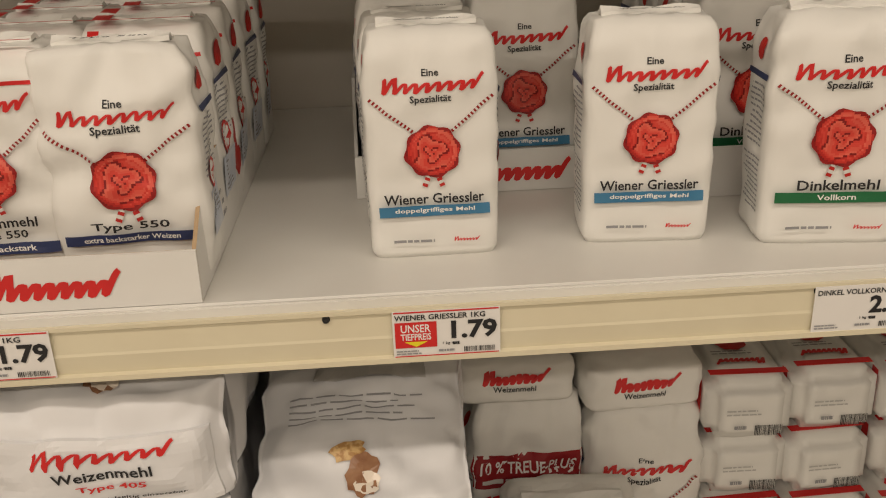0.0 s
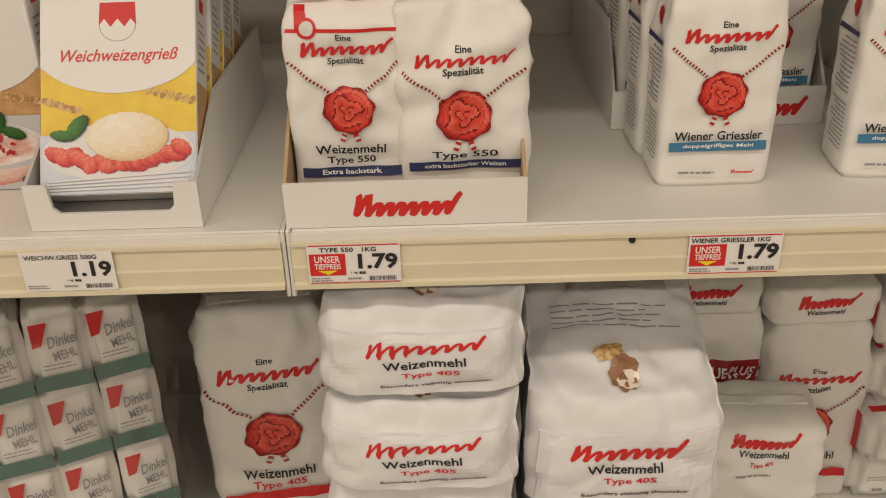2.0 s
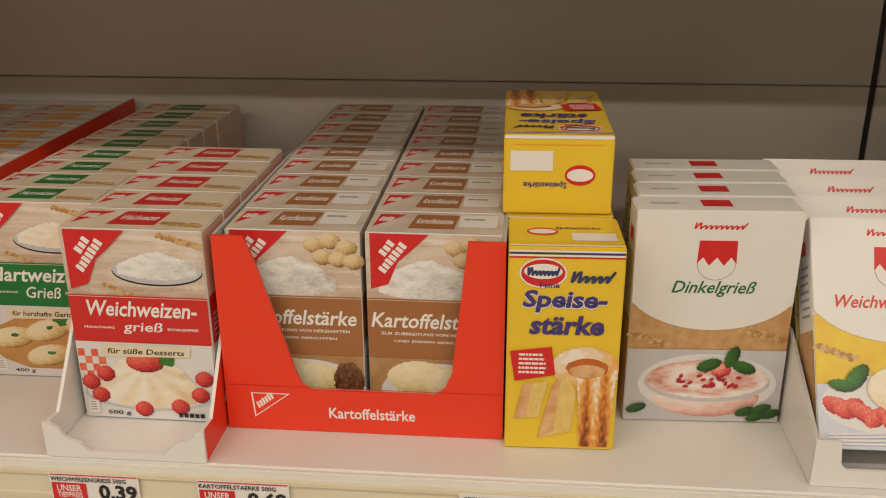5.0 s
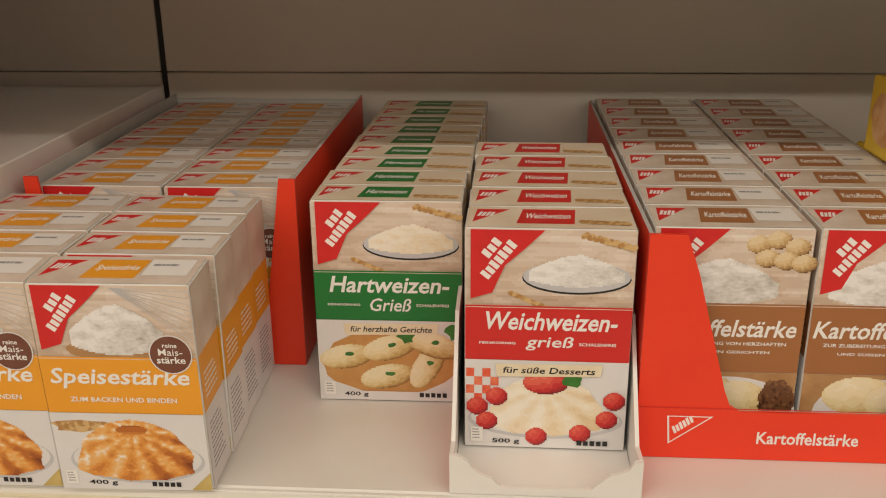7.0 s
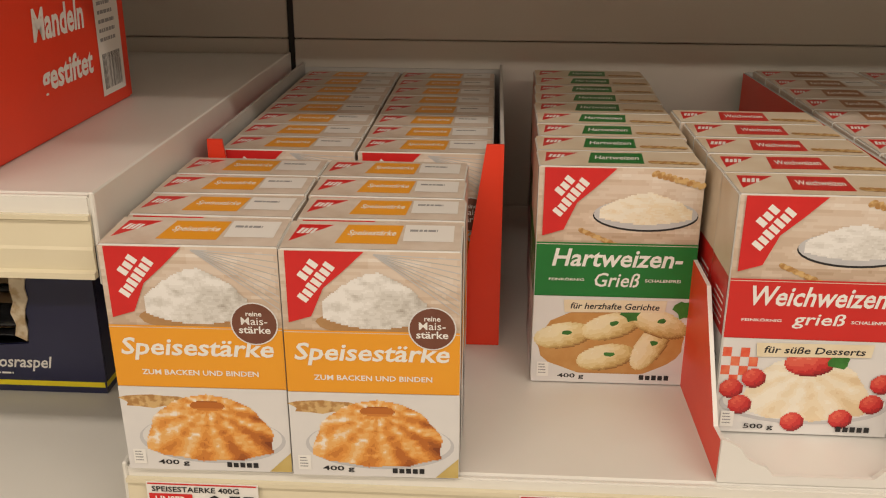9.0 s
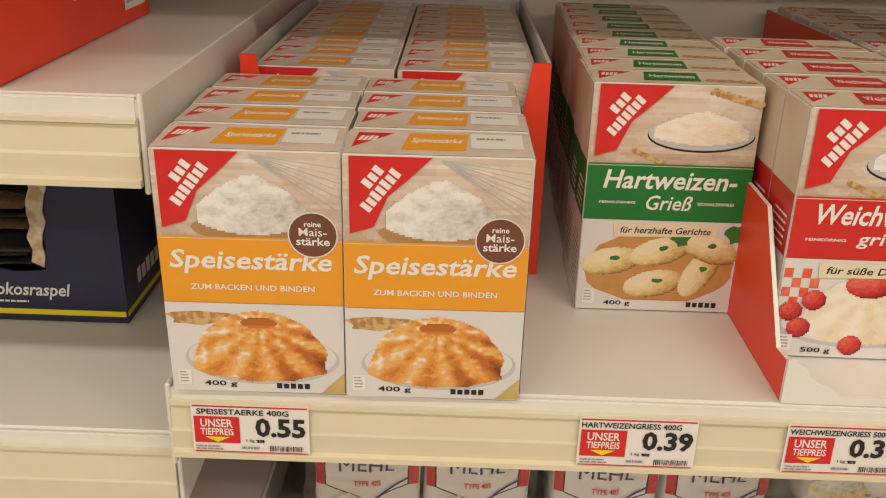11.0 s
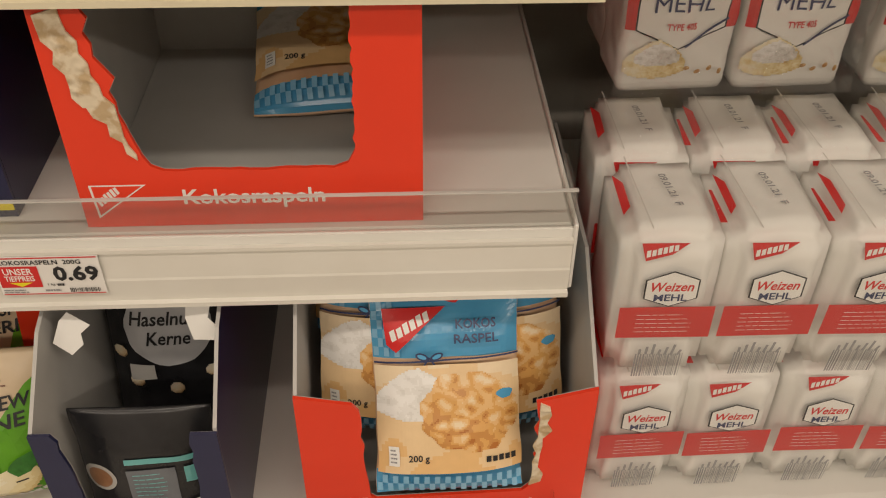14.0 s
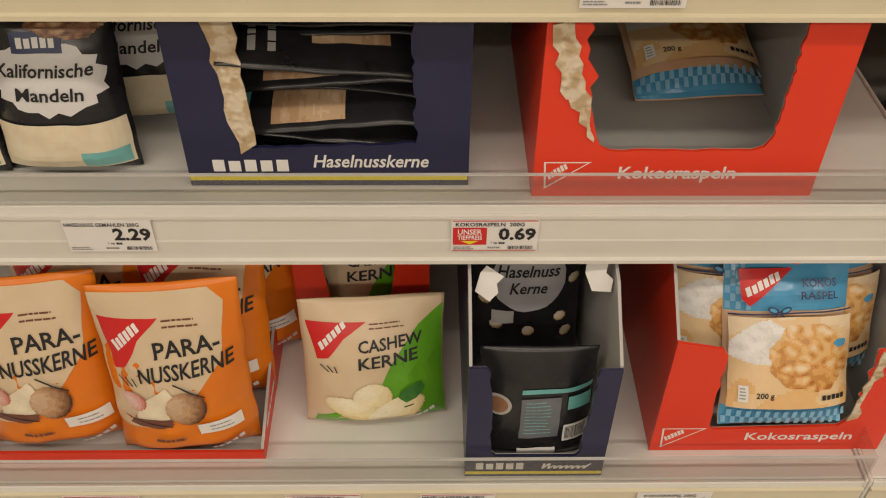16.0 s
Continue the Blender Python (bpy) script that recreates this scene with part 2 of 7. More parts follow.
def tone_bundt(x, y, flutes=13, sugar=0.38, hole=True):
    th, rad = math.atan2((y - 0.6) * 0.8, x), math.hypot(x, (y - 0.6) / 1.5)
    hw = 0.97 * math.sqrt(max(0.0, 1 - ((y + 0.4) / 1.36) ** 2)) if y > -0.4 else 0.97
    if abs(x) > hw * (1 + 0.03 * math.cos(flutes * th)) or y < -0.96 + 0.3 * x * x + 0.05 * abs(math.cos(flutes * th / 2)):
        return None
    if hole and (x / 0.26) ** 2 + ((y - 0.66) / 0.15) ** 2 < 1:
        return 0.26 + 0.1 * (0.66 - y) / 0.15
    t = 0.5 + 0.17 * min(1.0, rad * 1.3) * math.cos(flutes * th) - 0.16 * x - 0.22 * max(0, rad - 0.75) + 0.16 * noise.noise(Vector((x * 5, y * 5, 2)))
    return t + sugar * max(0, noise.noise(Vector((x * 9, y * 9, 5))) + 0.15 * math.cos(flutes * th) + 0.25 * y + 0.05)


def tone_heap(x, y):
    if y > 0.95 * (1 - abs(x) ** 1.7) + 0.12 * noise.noise(Vector((x * 5, 0, 3))) or y < -0.9 + 0.35 * x * x:
        return None
    return 0.72 + 0.5 * noise.noise(Vector((x * 3, y * 3, 1))) + 0.25 * noise.noise(Vector((x * 9, y * 9, 4))) - 0.22 * x + 0.15 * y


def tone_rose(x, y):
    r, th = math.hypot(x, y), math.atan2(y, x)
    if r > 0.95 + 0.05 * math.cos(8 * th):
        return None
    if r > 0.78:
        return 0.62 + 0.3 * math.sin(th + 0.8) + (0.2 if r < 0.83 else 0) - (0.4 if r > 0.93 else 0)
    k = 7.5 * r - 0.5 * th + 0.9 * math.cos(3 * th + 5 * r)
    f = k / math.pi % 1.0
    return 0.12 if f < 0.17 else 0.5 + 0.45 * f - 0.25 * (r > 0.72)


def tone_swirl(x, y):
    r = x * x + y * y
    if r > 1:
        return None
    return 0.66 + 0.26 * math.sin(9 * math.sqrt(r) + math.atan2(y, x) + 2 * noise.noise(Vector((x * 2, y * 2, 0)))) - 0.2 * x * x + 0.2 * noise.noise(Vector((x * 7, y * 7, 1)))


def tone_rows(x, y):
    return 0.55 + 0.28 * noise.noise(Vector((x * 1.2, y * 7, 0))) + 0.25 * noise.noise(Vector((x * 3, y * 3, 6))) + 0.15 * y


def tone_chunks(x, y):
    """Broken pieces of baked coconut."""
    if x * x + y * y > 1 + 0.3 * noise.noise(Vector((x * 3, y * 3, 9))):
        return None
    d = noise.voronoi(Vector((x * 2.6, y * 2.6, 0)))[0]
    return 0.3 + 0.8 * min(0.6, d[1] - d[0]) + 0.4 * noise.noise(Vector((x * 5, y * 5, 2))) + 0.12 * y


# ---- helpers for things ----


def thing(name, label, category, m=None, group=""):
    ob = new(name)
    ob.matrix_world = m or Matrix()
    ob.empty_display_size = 0.02
    return tagged(ob, label, category, group)


def part(name, bm, mats, parent=None, label="", smooth=False, m=None):
    """One mesh object out of a bmesh, under a thing or a part."""
    me = bpy.data.meshes.new(name)
    bm.normal_update()
    bm.to_mesh(me)
    bm.free()
    for k in (mats if isinstance(mats, (list, tuple)) else [mats]):
        me.materials.append(MATS[k])
    if smooth:
        me.polygons.foreach_set("use_smooth", [True] * len(me.polygons))
    ob = new(name, me)
    if parent:
        ob.parent = parent
    if m:
        ob.matrix_local = m
    if label:
        ob["label"] = label
    return ob


def box_bm(x0, x1, y0, y1, z0, z1, bevel=0.001, segs=1):
    bm = bmesh.new()
    bmesh.ops.create_cube(bm, size=1)
    for v in bm.verts:
        v.co = Vector((x0 + (v.co.x + 0.5) * (x1 - x0), y0 + (v.co.y + 0.5) * (y1 - y0), z0 + (v.co.z + 0.5) * (z1 - z0)))
    if bevel:
        bmesh.ops.bevel(bm, geom=bm.edges[:], offset=bevel, segments=segs, affect="EDGES")
    return bm


def panel_bm(pts, thick):
    """A sheet of card: the outline pts (u, v) in the plane x, z, extruded along +y."""
    bm = bmesh.new()
    f = bm.faces.new([bm.verts.new((u, 0, v)) for u, v in pts])
    r = bmesh.ops.extrude_face_region(bm, geom=[f])
    for v in r["geom"]:
        if isinstance(v, bmesh.types.BMVert):
            v.co.y += thick
    bmesh.ops.recalc_face_normals(bm, faces=bm.faces[:])
    return bm


def torn(p, q, n, amp, seed):
    """A torn edge from p to q."""
    r = random.Random(seed)
    out = []
    for i in range(n + 1):
        k = i / n
        a = amp * (0 if i in (0, n) else r.uniform(-1, 1))
        dx, dy = q[0] - p[0], q[1] - p[1]
        l = math.hypot(dx, dy) or 1
        out.append((p[0] + dx * k - dy / l * a, p[1] + dy * k + dx / l * a))
    return out


GLYPHS = {}


def glyphs(s, bold):
    """The flat mesh of a line of text in the built-in font, one unit wide, and its height."""
    if (s, bold) not in GLYPHS:
        cu = bpy.data.curves.new("line", "FONT")
        cu.body, cu.resolution_u, cu.offset = s, 2, bold
        ob = new("line", cu)
        bpy.context.view_layer.update()
        me = bpy.data.meshes.new_from_object(ob.evaluated_get(bpy.context.evaluated_depsgraph_get()))
        vs = [v.co.copy() for v in me.vertices]
        fs = [tuple(p.vertices) for p in me.polygons]
        bpy.data.objects.remove(ob)
        bpy.data.curves.remove(cu)
        bpy.data.meshes.remove(me)
        x0, x1 = min(v.x for v in vs), max(v.x for v in vs)
        y0, y1 = min(v.y for v in vs), max(v.y for v in vs)
        w = x1 - x0
        GLYPHS[s, bold] = ([((v.x - x0) / w - 0.5, (v.y - (y0 + y1) / 2) / w) for v in vs], fs, (y1 - y0) / w)
    return GLYPHS[s, bold]


class Art:
    """Printed matter: flat coloured shapes in layers, laid over a surface."""

    def __init__(self, step=0.0):
        self.items, self.step, self.layer = [], step, 0

    def add(self, mat, verts, faces, same=False):
        self.layer += 0 if same else 1
        self.items.append((mat, verts, faces, self.layer))

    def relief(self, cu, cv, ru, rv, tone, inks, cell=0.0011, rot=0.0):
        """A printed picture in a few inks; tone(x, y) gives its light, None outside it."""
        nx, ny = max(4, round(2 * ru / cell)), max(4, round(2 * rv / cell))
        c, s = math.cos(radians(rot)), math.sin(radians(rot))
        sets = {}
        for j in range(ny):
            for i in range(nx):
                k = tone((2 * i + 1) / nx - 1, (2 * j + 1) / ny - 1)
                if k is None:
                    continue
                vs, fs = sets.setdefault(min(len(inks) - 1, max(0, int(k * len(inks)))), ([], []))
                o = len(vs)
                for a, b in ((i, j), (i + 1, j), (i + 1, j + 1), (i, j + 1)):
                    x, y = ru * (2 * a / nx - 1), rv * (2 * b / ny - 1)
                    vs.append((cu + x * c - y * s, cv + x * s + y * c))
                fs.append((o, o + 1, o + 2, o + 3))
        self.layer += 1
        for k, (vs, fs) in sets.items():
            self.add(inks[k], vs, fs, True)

    def poly(self, pts, mat):
        self.add(mat, list(pts), [tuple(range(len(pts)))])

    def rect(self, u0, v0, u1, v1, mat):
        if not self.step:
            return self.poly([(u0, v0), (u1, v0), (u1, v1), (u0, v1)], mat)
        a, b = max(1, round((u1 - u0) / self.step)), max(1, round((v1 - v0) / self.step))
        vs = [(u0 + (u1 - u0) * i / a, v0 + (v1 - v0) * j / b) for j in range(b + 1) for i in range(a + 1)]
        fs = [(j * (a + 1) + i, j * (a + 1) + i + 1, (j + 1) * (a + 1) + i + 1, (j + 1) * (a + 1) + i) for j in range(b) for i in range(a)]
        self.add(mat, vs, fs)

    def ell(self, cu, cv, ru, rv, mat, wob=0.0, n=26, rot=0.0, seed=1, lobes=0):
        r = random.Random(seed)
        c, s = math.cos(radians(rot)), math.sin(radians(rot))
        vs = [(cu, cv)]
        for i in range(n):
            a = 2 * math.pi * i / n
            k = 1 + (wob * math.sin(lobes * a) if lobes else wob * r.uniform(-1, 1))
            x, y = ru * k * math.cos(a), rv * k * math.sin(a)
            vs.append((cu + x * c - y * s, cv + x * s + y * c))
        self.add(mat, vs, [(0, i + 1, (i + 1) % n + 1) for i in range(n)])

    def line(self, p, q, wid, mat, n=1, mat2=None):
        dx, dy = q[0] - p[0], q[1] - p[1]
        l = math.hypot(dx, dy)
        nx, ny = -dy / l * wid / 2, dx / l * wid / 2
        for k, m in ((0, mat), (1, mat2)):
            if not m:
                continue
            vs, fs = [], []
            for i in range(n):
                if mat2 and i % 2 != k:
                    continue
                a, b = i / n, (i + 1) / n
                o = len(vs)
                vs += [(p[0] + dx * a + nx, p[1] + dy * a + ny), (p[0] + dx * a - nx, p[1] + dy * a - ny),
                       (p[0] + dx * b - nx, p[1] + dy * b - ny), (p[0] + dx * b + nx, p[1] + dy * b + ny)]
                fs.append((o, o + 1, o + 2, o + 3))
            self.add(m, vs, fs)

    def text(self, s, cu, cv, w, mat, h=None, rot=0.0, shear=0.0, bold=0.018):
        if not s:
            return
        vs, fs, ratio = glyphs(s, bold)
        k = w if h is None else h / ratio
        c, sn = math.cos(radians(rot)), math.sin(radians(rot))
        out = []
        for x, y in vs:
            x, y = x * w + shear * y * k, y * k
            out.append((cu + x * c - y * sn, cv + x * sn + y * c))
        self.add(mat, out, fs)

    def mark(self, cu, cv, w, h, mat, n=8, rot=0.0, shear=0.25, seed=3, first=1.5):
        """A trade mark as a plain scrawl, or as plain blocks, of its size and colour."""
        c, sn = math.cos(radians(rot)), math.sin(radians(rot))
        vs, fs = [], []

        def pt(X, Y):
            X += shear * Y
            vs.append((cu + X * c - Y * sn, cv + X * sn + Y * c, len(vs) * 1.5e-6))
        if first == 1:
            cell = w / n
            for i in range(n):
                o = len(vs)
                x, up = -w / 2 + i * cell, (1, 0.9, 1, 0.94)[i % 4]
                for px, py in ((0.08, 0), (0.82, 0), (0.82, up), (0.08, up)):
                    pt(x + px * cell, -h / 2 + py * h)
                fs.append((o, o + 1, o + 2, o + 3))
        else:
            m = n * 12
            path = []
            for k in range(m + 1):
                a = 2 * math.pi * k / 12
                amp = h * (0.5 if k < 13 or k > m - 10 else 0.3)
                path.append((-w * 0.47 + w * 0.94 * k / m + w / n * 0.16 * math.sin(a + 1.2), -h / 2 + amp + amp * 0.92 * math.cos(a)))
            wid = h * 0.082
            for k, (x, y) in enumerate(path):
                p, q = path[max(0, k - 1)], path[min(m, k + 1)]
                dx, dy = q[0] - p[0], q[1] - p[1]
                l = math.hypot(dx, dy) or 1
                t = wid * (0.7 + 0.9 * abs(dy) / l)
                pt(x - dy / l * t, y + dx / l * t)
                pt(x + dy / l * t, y - dx / l * t)
            fs = [(2 * k, 2 * k + 1, 2 * k + 3, 2 * k + 2) for k in range(m)]
        self.add(mat, vs, fs)

    def lines(self, u0, u1, v0, v1, n, mat, thick=0.5, seed=2, rag=0.3):
        """Fine print as plain bars."""
        r = random.Random(seed)
        vs, fs = [], []
        step = (v1 - v0) / n
        for i in range(n):
            v = v1 - step * (i + 0.5)
            x, end = u0, u1 - (u1 - u0) * rag * r.random()
            while x < end:
                e = min(end, x + (u1 - u0) * r.uniform(0.08, 0.22))
                o = len(vs)
                vs += [(x, v - step * thick / 2), (e, v - step * thick / 2), (e, v + step * thick / 2), (x, v + step * thick / 2)]
                fs.append((o, o + 1, o + 2, o + 3))
                x = e + (u1 - u0) * 0.025
        self.add(mat, vs, fs)

    def barcode(self, u0, u1, v0, v1, mat="black_ink", seed=5):
        r = random.Random(seed)
        x = u0
        vs, fs = [], []
        while x < u1:
            w = (u1 - u0) * r.choice((0.012, 0.02, 0.032))
            o = len(vs)
            vs += [(x, v0), (x + w, v0), (x + w, v1), (x, v1)]
            fs.append((o, o + 1, o + 2, o + 3))
            x += w + (u1 - u0) * r.choice((0.012, 0.02, 0.03))
        self.add(mat, vs, fs)

    def put(self, name, parent, where, label=""):
        """Lay the print over where(u, v, lift), a point of the surface."""
        names = sorted({i[0] for i in self.items})
        bm = bmesh.new()
        for mat, vs, fs, k in self.items:
            pts = [bm.verts.new((q[0], q[1], 0.0003 + (0.00022 if self.step else 0.00005) * k + (q[2] if len(q) > 2 else 0.0))) for q in vs]
            for f in fs:
                bm.faces.new([pts[i] for i in f]).material_index = names.index(mat)
        if self.step:
            # follow a curved surface: split what spans too far
            for limit in (4, 2.0, 1.05):
                far = [e for e in bm.edges if e.calc_length() > self.step * limit]
                if far:
                    bmesh.ops.triangulate(bm, faces=[f for f in bm.faces if len(f.verts) > 3 and any(e.calc_length() > self.step * limit for e in f.edges)])
                    far = [e for e in bm.edges if e.calc_length() > self.step * limit]
                    bmesh.ops.subdivide_edges(bm, edges=far, cuts=2 if limit > 3 else 1, use_grid_fill=False)
        for v in bm.verts:
            v.co = where(v.co.x, v.co.y, v.co.z)
        me = bpy.data.meshes.new(name)
        bm.to_mesh(me)
        bm.free()
        for n in names:
            me.materials.append(MATS[n])
        ob = new(name, me)
        ob.parent = parent
        if label:
            ob["label"] = label
        return ob


def on_front(u, v, lift):
    return (u, -lift, v)

# ---- setting: aisle, ceiling, shelving ----
def slab(name, b, mat, bevel=0.0):
    return tagged(part(name, box_bm(*b, bevel=bevel), mat), kind="structure")


slab("floor", (-5, 4, -3.2, 1.3, -0.1, 0.0), "floor_tile")
slab("ceiling", (-5, 4, -3.2, 1.3, 2.9, 3.0), "ceiling_white")
slab("wall_opposite", (-5, 4, -3.3, -3.2, 0, 2.9), "wall_paint")
slab("wall_behind_shelves", (-5, 4, 1.3, 1.4, 0, 2.9), "wall_paint")
slab("wall_left", (-5.1, -5, -3.3, 1.4, 0, 2.9), "wall_paint")
slab("wall_right", (4, 4.1, -3.3, 1.4, 0, 2.9), "wall_paint")

WALL = 1.18
S1, DECK = 1.18, 0.595
JOINT_A, JOINT_B = -0.334, -1.556


def back_panels(x0, x1):
    z = 0.1
    for top in (0.55, 0.97, 1.383, 1.8, 2.2):
        slab("back_panel", (x0 + 0.004, x1 - 0.004, WALL, WALL + 0.02, z, top - 0.0012), "back_panel", 0.0012)
        z = top


back_panels(JOINT_A, 0.92)
back_panels(JOINT_B, JOINT_A)
back_panels(-2.8, JOINT_B)
# posts at the joints, coloured near black for the shade in the panel slits
for jx in (JOINT_A, JOINT_B, 0.92, -2.8):
    slab("slit_post", (jx - 0.012, jx + 0.012, WALL + 0.004, WALL + 0.05, 0, 2.2), "black_gap")


def shelf(x0, x1, z, front, rail_top, rail_low, rail_mat="rail_cream", label="white metal supermarket shelf with a cream price rail"):
    """A sheet-metal shelf whose folded lip carries a price rail."""
    s = thing("shelf", label, "shelf")
    x0, x1 = x0 + 0.004, x1 - 0.004
    part("board", box_bm(x0, x1, front + 0.004, WALL - 0.003, z - 0.03, z, 0.0015), "shelf_white", s)
    part("lip", box_bm(x0, x1, front - 0.001, front + 0.0035, z - 0.034, z - 0.0005, 0.0012, 2), "shelf_edge", s)
    prof = [(0.0, rail_top - z), (-0.004, rail_top - z), (-0.004, rail_top - z - 0.003), (-0.0015, rail_top - z - 0.004),
            (-0.0025, (rail_top + rail_low) / 2 - z), (-0.0032, (rail_top + rail_low) / 2 - z - 0.002), (-0.0018, rail_low - z + 0.005),
            (-0.0055, rail_low - z + 0.004), (-0.0055, rail_low - z), (0.0, rail_low - z)]
    bm = bmesh.new()
    f = bm.faces.new([bm.verts.new((x0, front - 0.0012 + y, z + v)) for y, v in prof])
    r = bmesh.ops.extrude_face_region(bm, geom=[f])
    for v in r["geom"]:
        if isinstance(v, bmesh.types.BMVert):
            v.co.x = x1
    bmesh.ops.recalc_face_normals(bm, faces=bm.faces[:])
    part("price_rail", bm, rail_mat, s)
    for ex in (x0 - 0.0035, x1):
        bm = box_bm(ex, ex + 0.0035, front - 0.001, WALL - 0.003, z - 0.06, z + 0.002, 0.001)
        for v in bm.verts:
            if v.co.z < z - 0.03:
                v.co.z += 0.03 * (v.co.y - front) / (WALL - front) * 0.5
        part("bracket", bm, "shelf_edge", s)
    return s


RAIL_Y, RAIL3_Y, DECK_Y = 0.586, 0.607, 0.522
shelf(JOINT_A, 0.92, S1, RAIL_Y, 1.172, 1.130)
shelf(JOINT_B, JOINT_A, S1, RAIL_Y, 1.172, 1.130)
# upper shelves, out of view, heights and fronts set by the shade they cast
shelf(JOINT_A, 0.92, 1.60, RAIL_Y - 0.02, 1.592, 1.55)
shelf(JOINT_B, JOINT_A, 1.62, RAIL_Y + 0.13, 1.612, 1.57)
shelf(-2.8, JOINT_B, 1.365, RAIL3_Y - 0.007, 1.353, 1.311)
# also out of view, lowered and brought forward to darken this bay
shelf(-2.8, JOINT_B, 1.64, RAIL3_Y - 0.06, 1.63, 1.588)
shelf(-2.8, JOINT_B, 1.128, RAIL3_Y, 1.118, 1.066)
shelf(-2.8, JOINT_B, 0.889, RAIL3_Y, 0.880, 0.825, "rail_white")
shelf(-2.8, JOINT_B, DECK, DECK_Y, 0.586, 0.54)
shelf(JOINT_B, JOINT_A, DECK, DECK_Y, 0.586, 0.54)
shelf(JOINT_A, 0.92, DECK - 0.02, DECK_Y, 0.566, 0.52)


def guard(z, y, top):
    """A clear acrylic strip that stands along a shelf's front edge."""
    g = thing("acrylic_guard", "clear acrylic guard strip along the shelf edge", "shelf guard")
    part("strip", box_bm(-2.79, JOINT_B - 0.004, y, y + 0.0025, z, top, 0.0006), "acrylic", g)
    # gleam of the cut edge, built as a pale strip
    part("edge_gleam", box_bm(-2.79, JOINT_B - 0.004, y - 0.0002, y + 0.0027, top, top + 0.0012, 0), "acrylic_edge", g, "cut edge with its gleam as a pale opaque strip")
    part("strip_end", box_bm(JOINT_B - 0.0065, JOINT_B - 0.004, y + 0.003, y + 0.05, z, top, 0.0006), "acrylic", g)


guard(0.8895, RAIL3_Y - 0.001, 0.921)
guard(DECK + 0.0005, DECK_Y - 0.001, 0.636)
# black discs set on the rail stand in for the dark of two holes
for hx, hz in ((-0.052, 1.166), (0.30, 1.166)):
    h = thing("rail_hole_disc", "small black disc standing for a hole in the price rail", "plug", pose(hx, RAIL_Y - 0.0038, hz, 90))
    bm = bmesh.new()
    bmesh.ops.create_cone(bm, cap_ends=True, segments=16, radius1=0.0031, radius2=0.0022, depth=0.003)
    part("dark_disc", bm, "black_gap", h)


# ---- price tags ----
def price_tag(x, z, y, title, price, promo=True, weight=True):
    t = thing("price_tag", ("white paper price tag with a red offer field reading " if promo else "plain white paper price tag reading ") + price, "price tag", pose(x, y, z))
    w, h = 0.076, 0.036
    part("card", box_bm(0, w, -0.0006, 0.0, -h, 0, 0), "tag_white", t)
    a = Art()
    if promo:
        a.rect(0.001, -0.0015, w - 0.001, -0.0004, "red_ink")
        a.rect(0.001, -h + 0.0004, w - 0.001, -h + 0.0012, "red_ink")
        a.rect(0.0015, -0.0285, 0.031, -0.0085, "red_ink")
        a.text("UNSER", 0.0162, -0.0135, 0.021, "white_ink", h=0.0062)
        a.text("TIEFPREIS", 0.0162, -0.0200, 0.0215, "white_ink", h=0.0052)
        a.poly([(0.008, -0.0238), (0.0245, -0.0238), (0.0162, -0.0278)], "yellow_ink")
    a.text(title, w * 0.44, -0.0048, min(0.064, 0.0033 * len(title)), "black_ink", h=0.0042)
    a.text(price, w - 0.0185, -0.0158, 0.0325, "black_ink", h=0.0145, bold=0.035)
    a.text("1 kg =", w - 0.037, -0.0262, 0.008, "black_ink", h=0.0026)
    a.lines(w - 0.034, w - 0.027, -0.0275, -0.025, 1, "black_ink", 0.9)
    a.lines(0.002, 0.024, -h + 0.002, -0.0298, 2, "grey_ink", 0.5)
    a.lines(w - 0.044, w - 0.028, -h + 0.003, -0.03, 1, "grey_ink", 0.6)
    a.barcode(w - 0.026, w - 0.004, -h + 0.0025, -0.0295)
    a.put("tag_print", t, lambda u, v, l: (u, -0.0006 - l, v))


TY = RAIL_Y - 0.0055
price_tag(-0.006, 1.170, TY, "WIENER GRIESSLER 1KG", "1.79")
price_tag(0.297, 1.170, TY, "DINKEL VOLLKORN 1KG", "2.09", promo=False)
price_tag(-0.317, 1.171, TY, "TYPE 550   1KG", "1.79")
price_tag(-0.551, 1.171, TY, "WEICHW.GRIESS 500G", "1.19", promo=False)
price_tag(-0.681, 1.171, TY, "DINKELGRIESS 500G", "1.79", promo=False)
price_tag(-0.817, 1.171, TY, "SPEISESTAERKE 400G", "1.49", promo=False)
price_tag(-1.03, 1.171, TY, "KARTOFFELSTAERKE 500G", "0.69")
price_tag(-1.155, 1.171, TY, "WEICHWEIZENGRIESS 500G", "0.39")
price_tag(-1.288, 1.171, TY, "HARTWEIZENGRIESS 400G", "0.39")
price_tag(-1.538, 1.171, TY, "SPEISESTAERKE 400G", "0.55")
price_tag(-1.981, 0.877, RAIL3_Y - 0.0055, "KOKOSRASPELN  200G", "0.69")
price_tag(-2.315, 0.877, RAIL3_Y - 0.0055, "HASELNUSS GEMAHLEN 200G", "2.29", promo=False)
price_tag(-1.893, 1.113, RAIL3_Y - 0.0055, "KOKOSRASPEL  200G", "0.99", promo=False)
price_tag(-2.368, 0.585, DECK_Y - 0.0055, "PARANUSSKERNE 200G", "2.69")
price_tag(-2.146, 0.585, DECK_Y - 0.0055, "CASHEWKERNE 200G", "2.69")
price_tag(-2.01, 0.585, DECK_Y - 0.0055, "HASELNUSSKERNE 200G", "2.29")
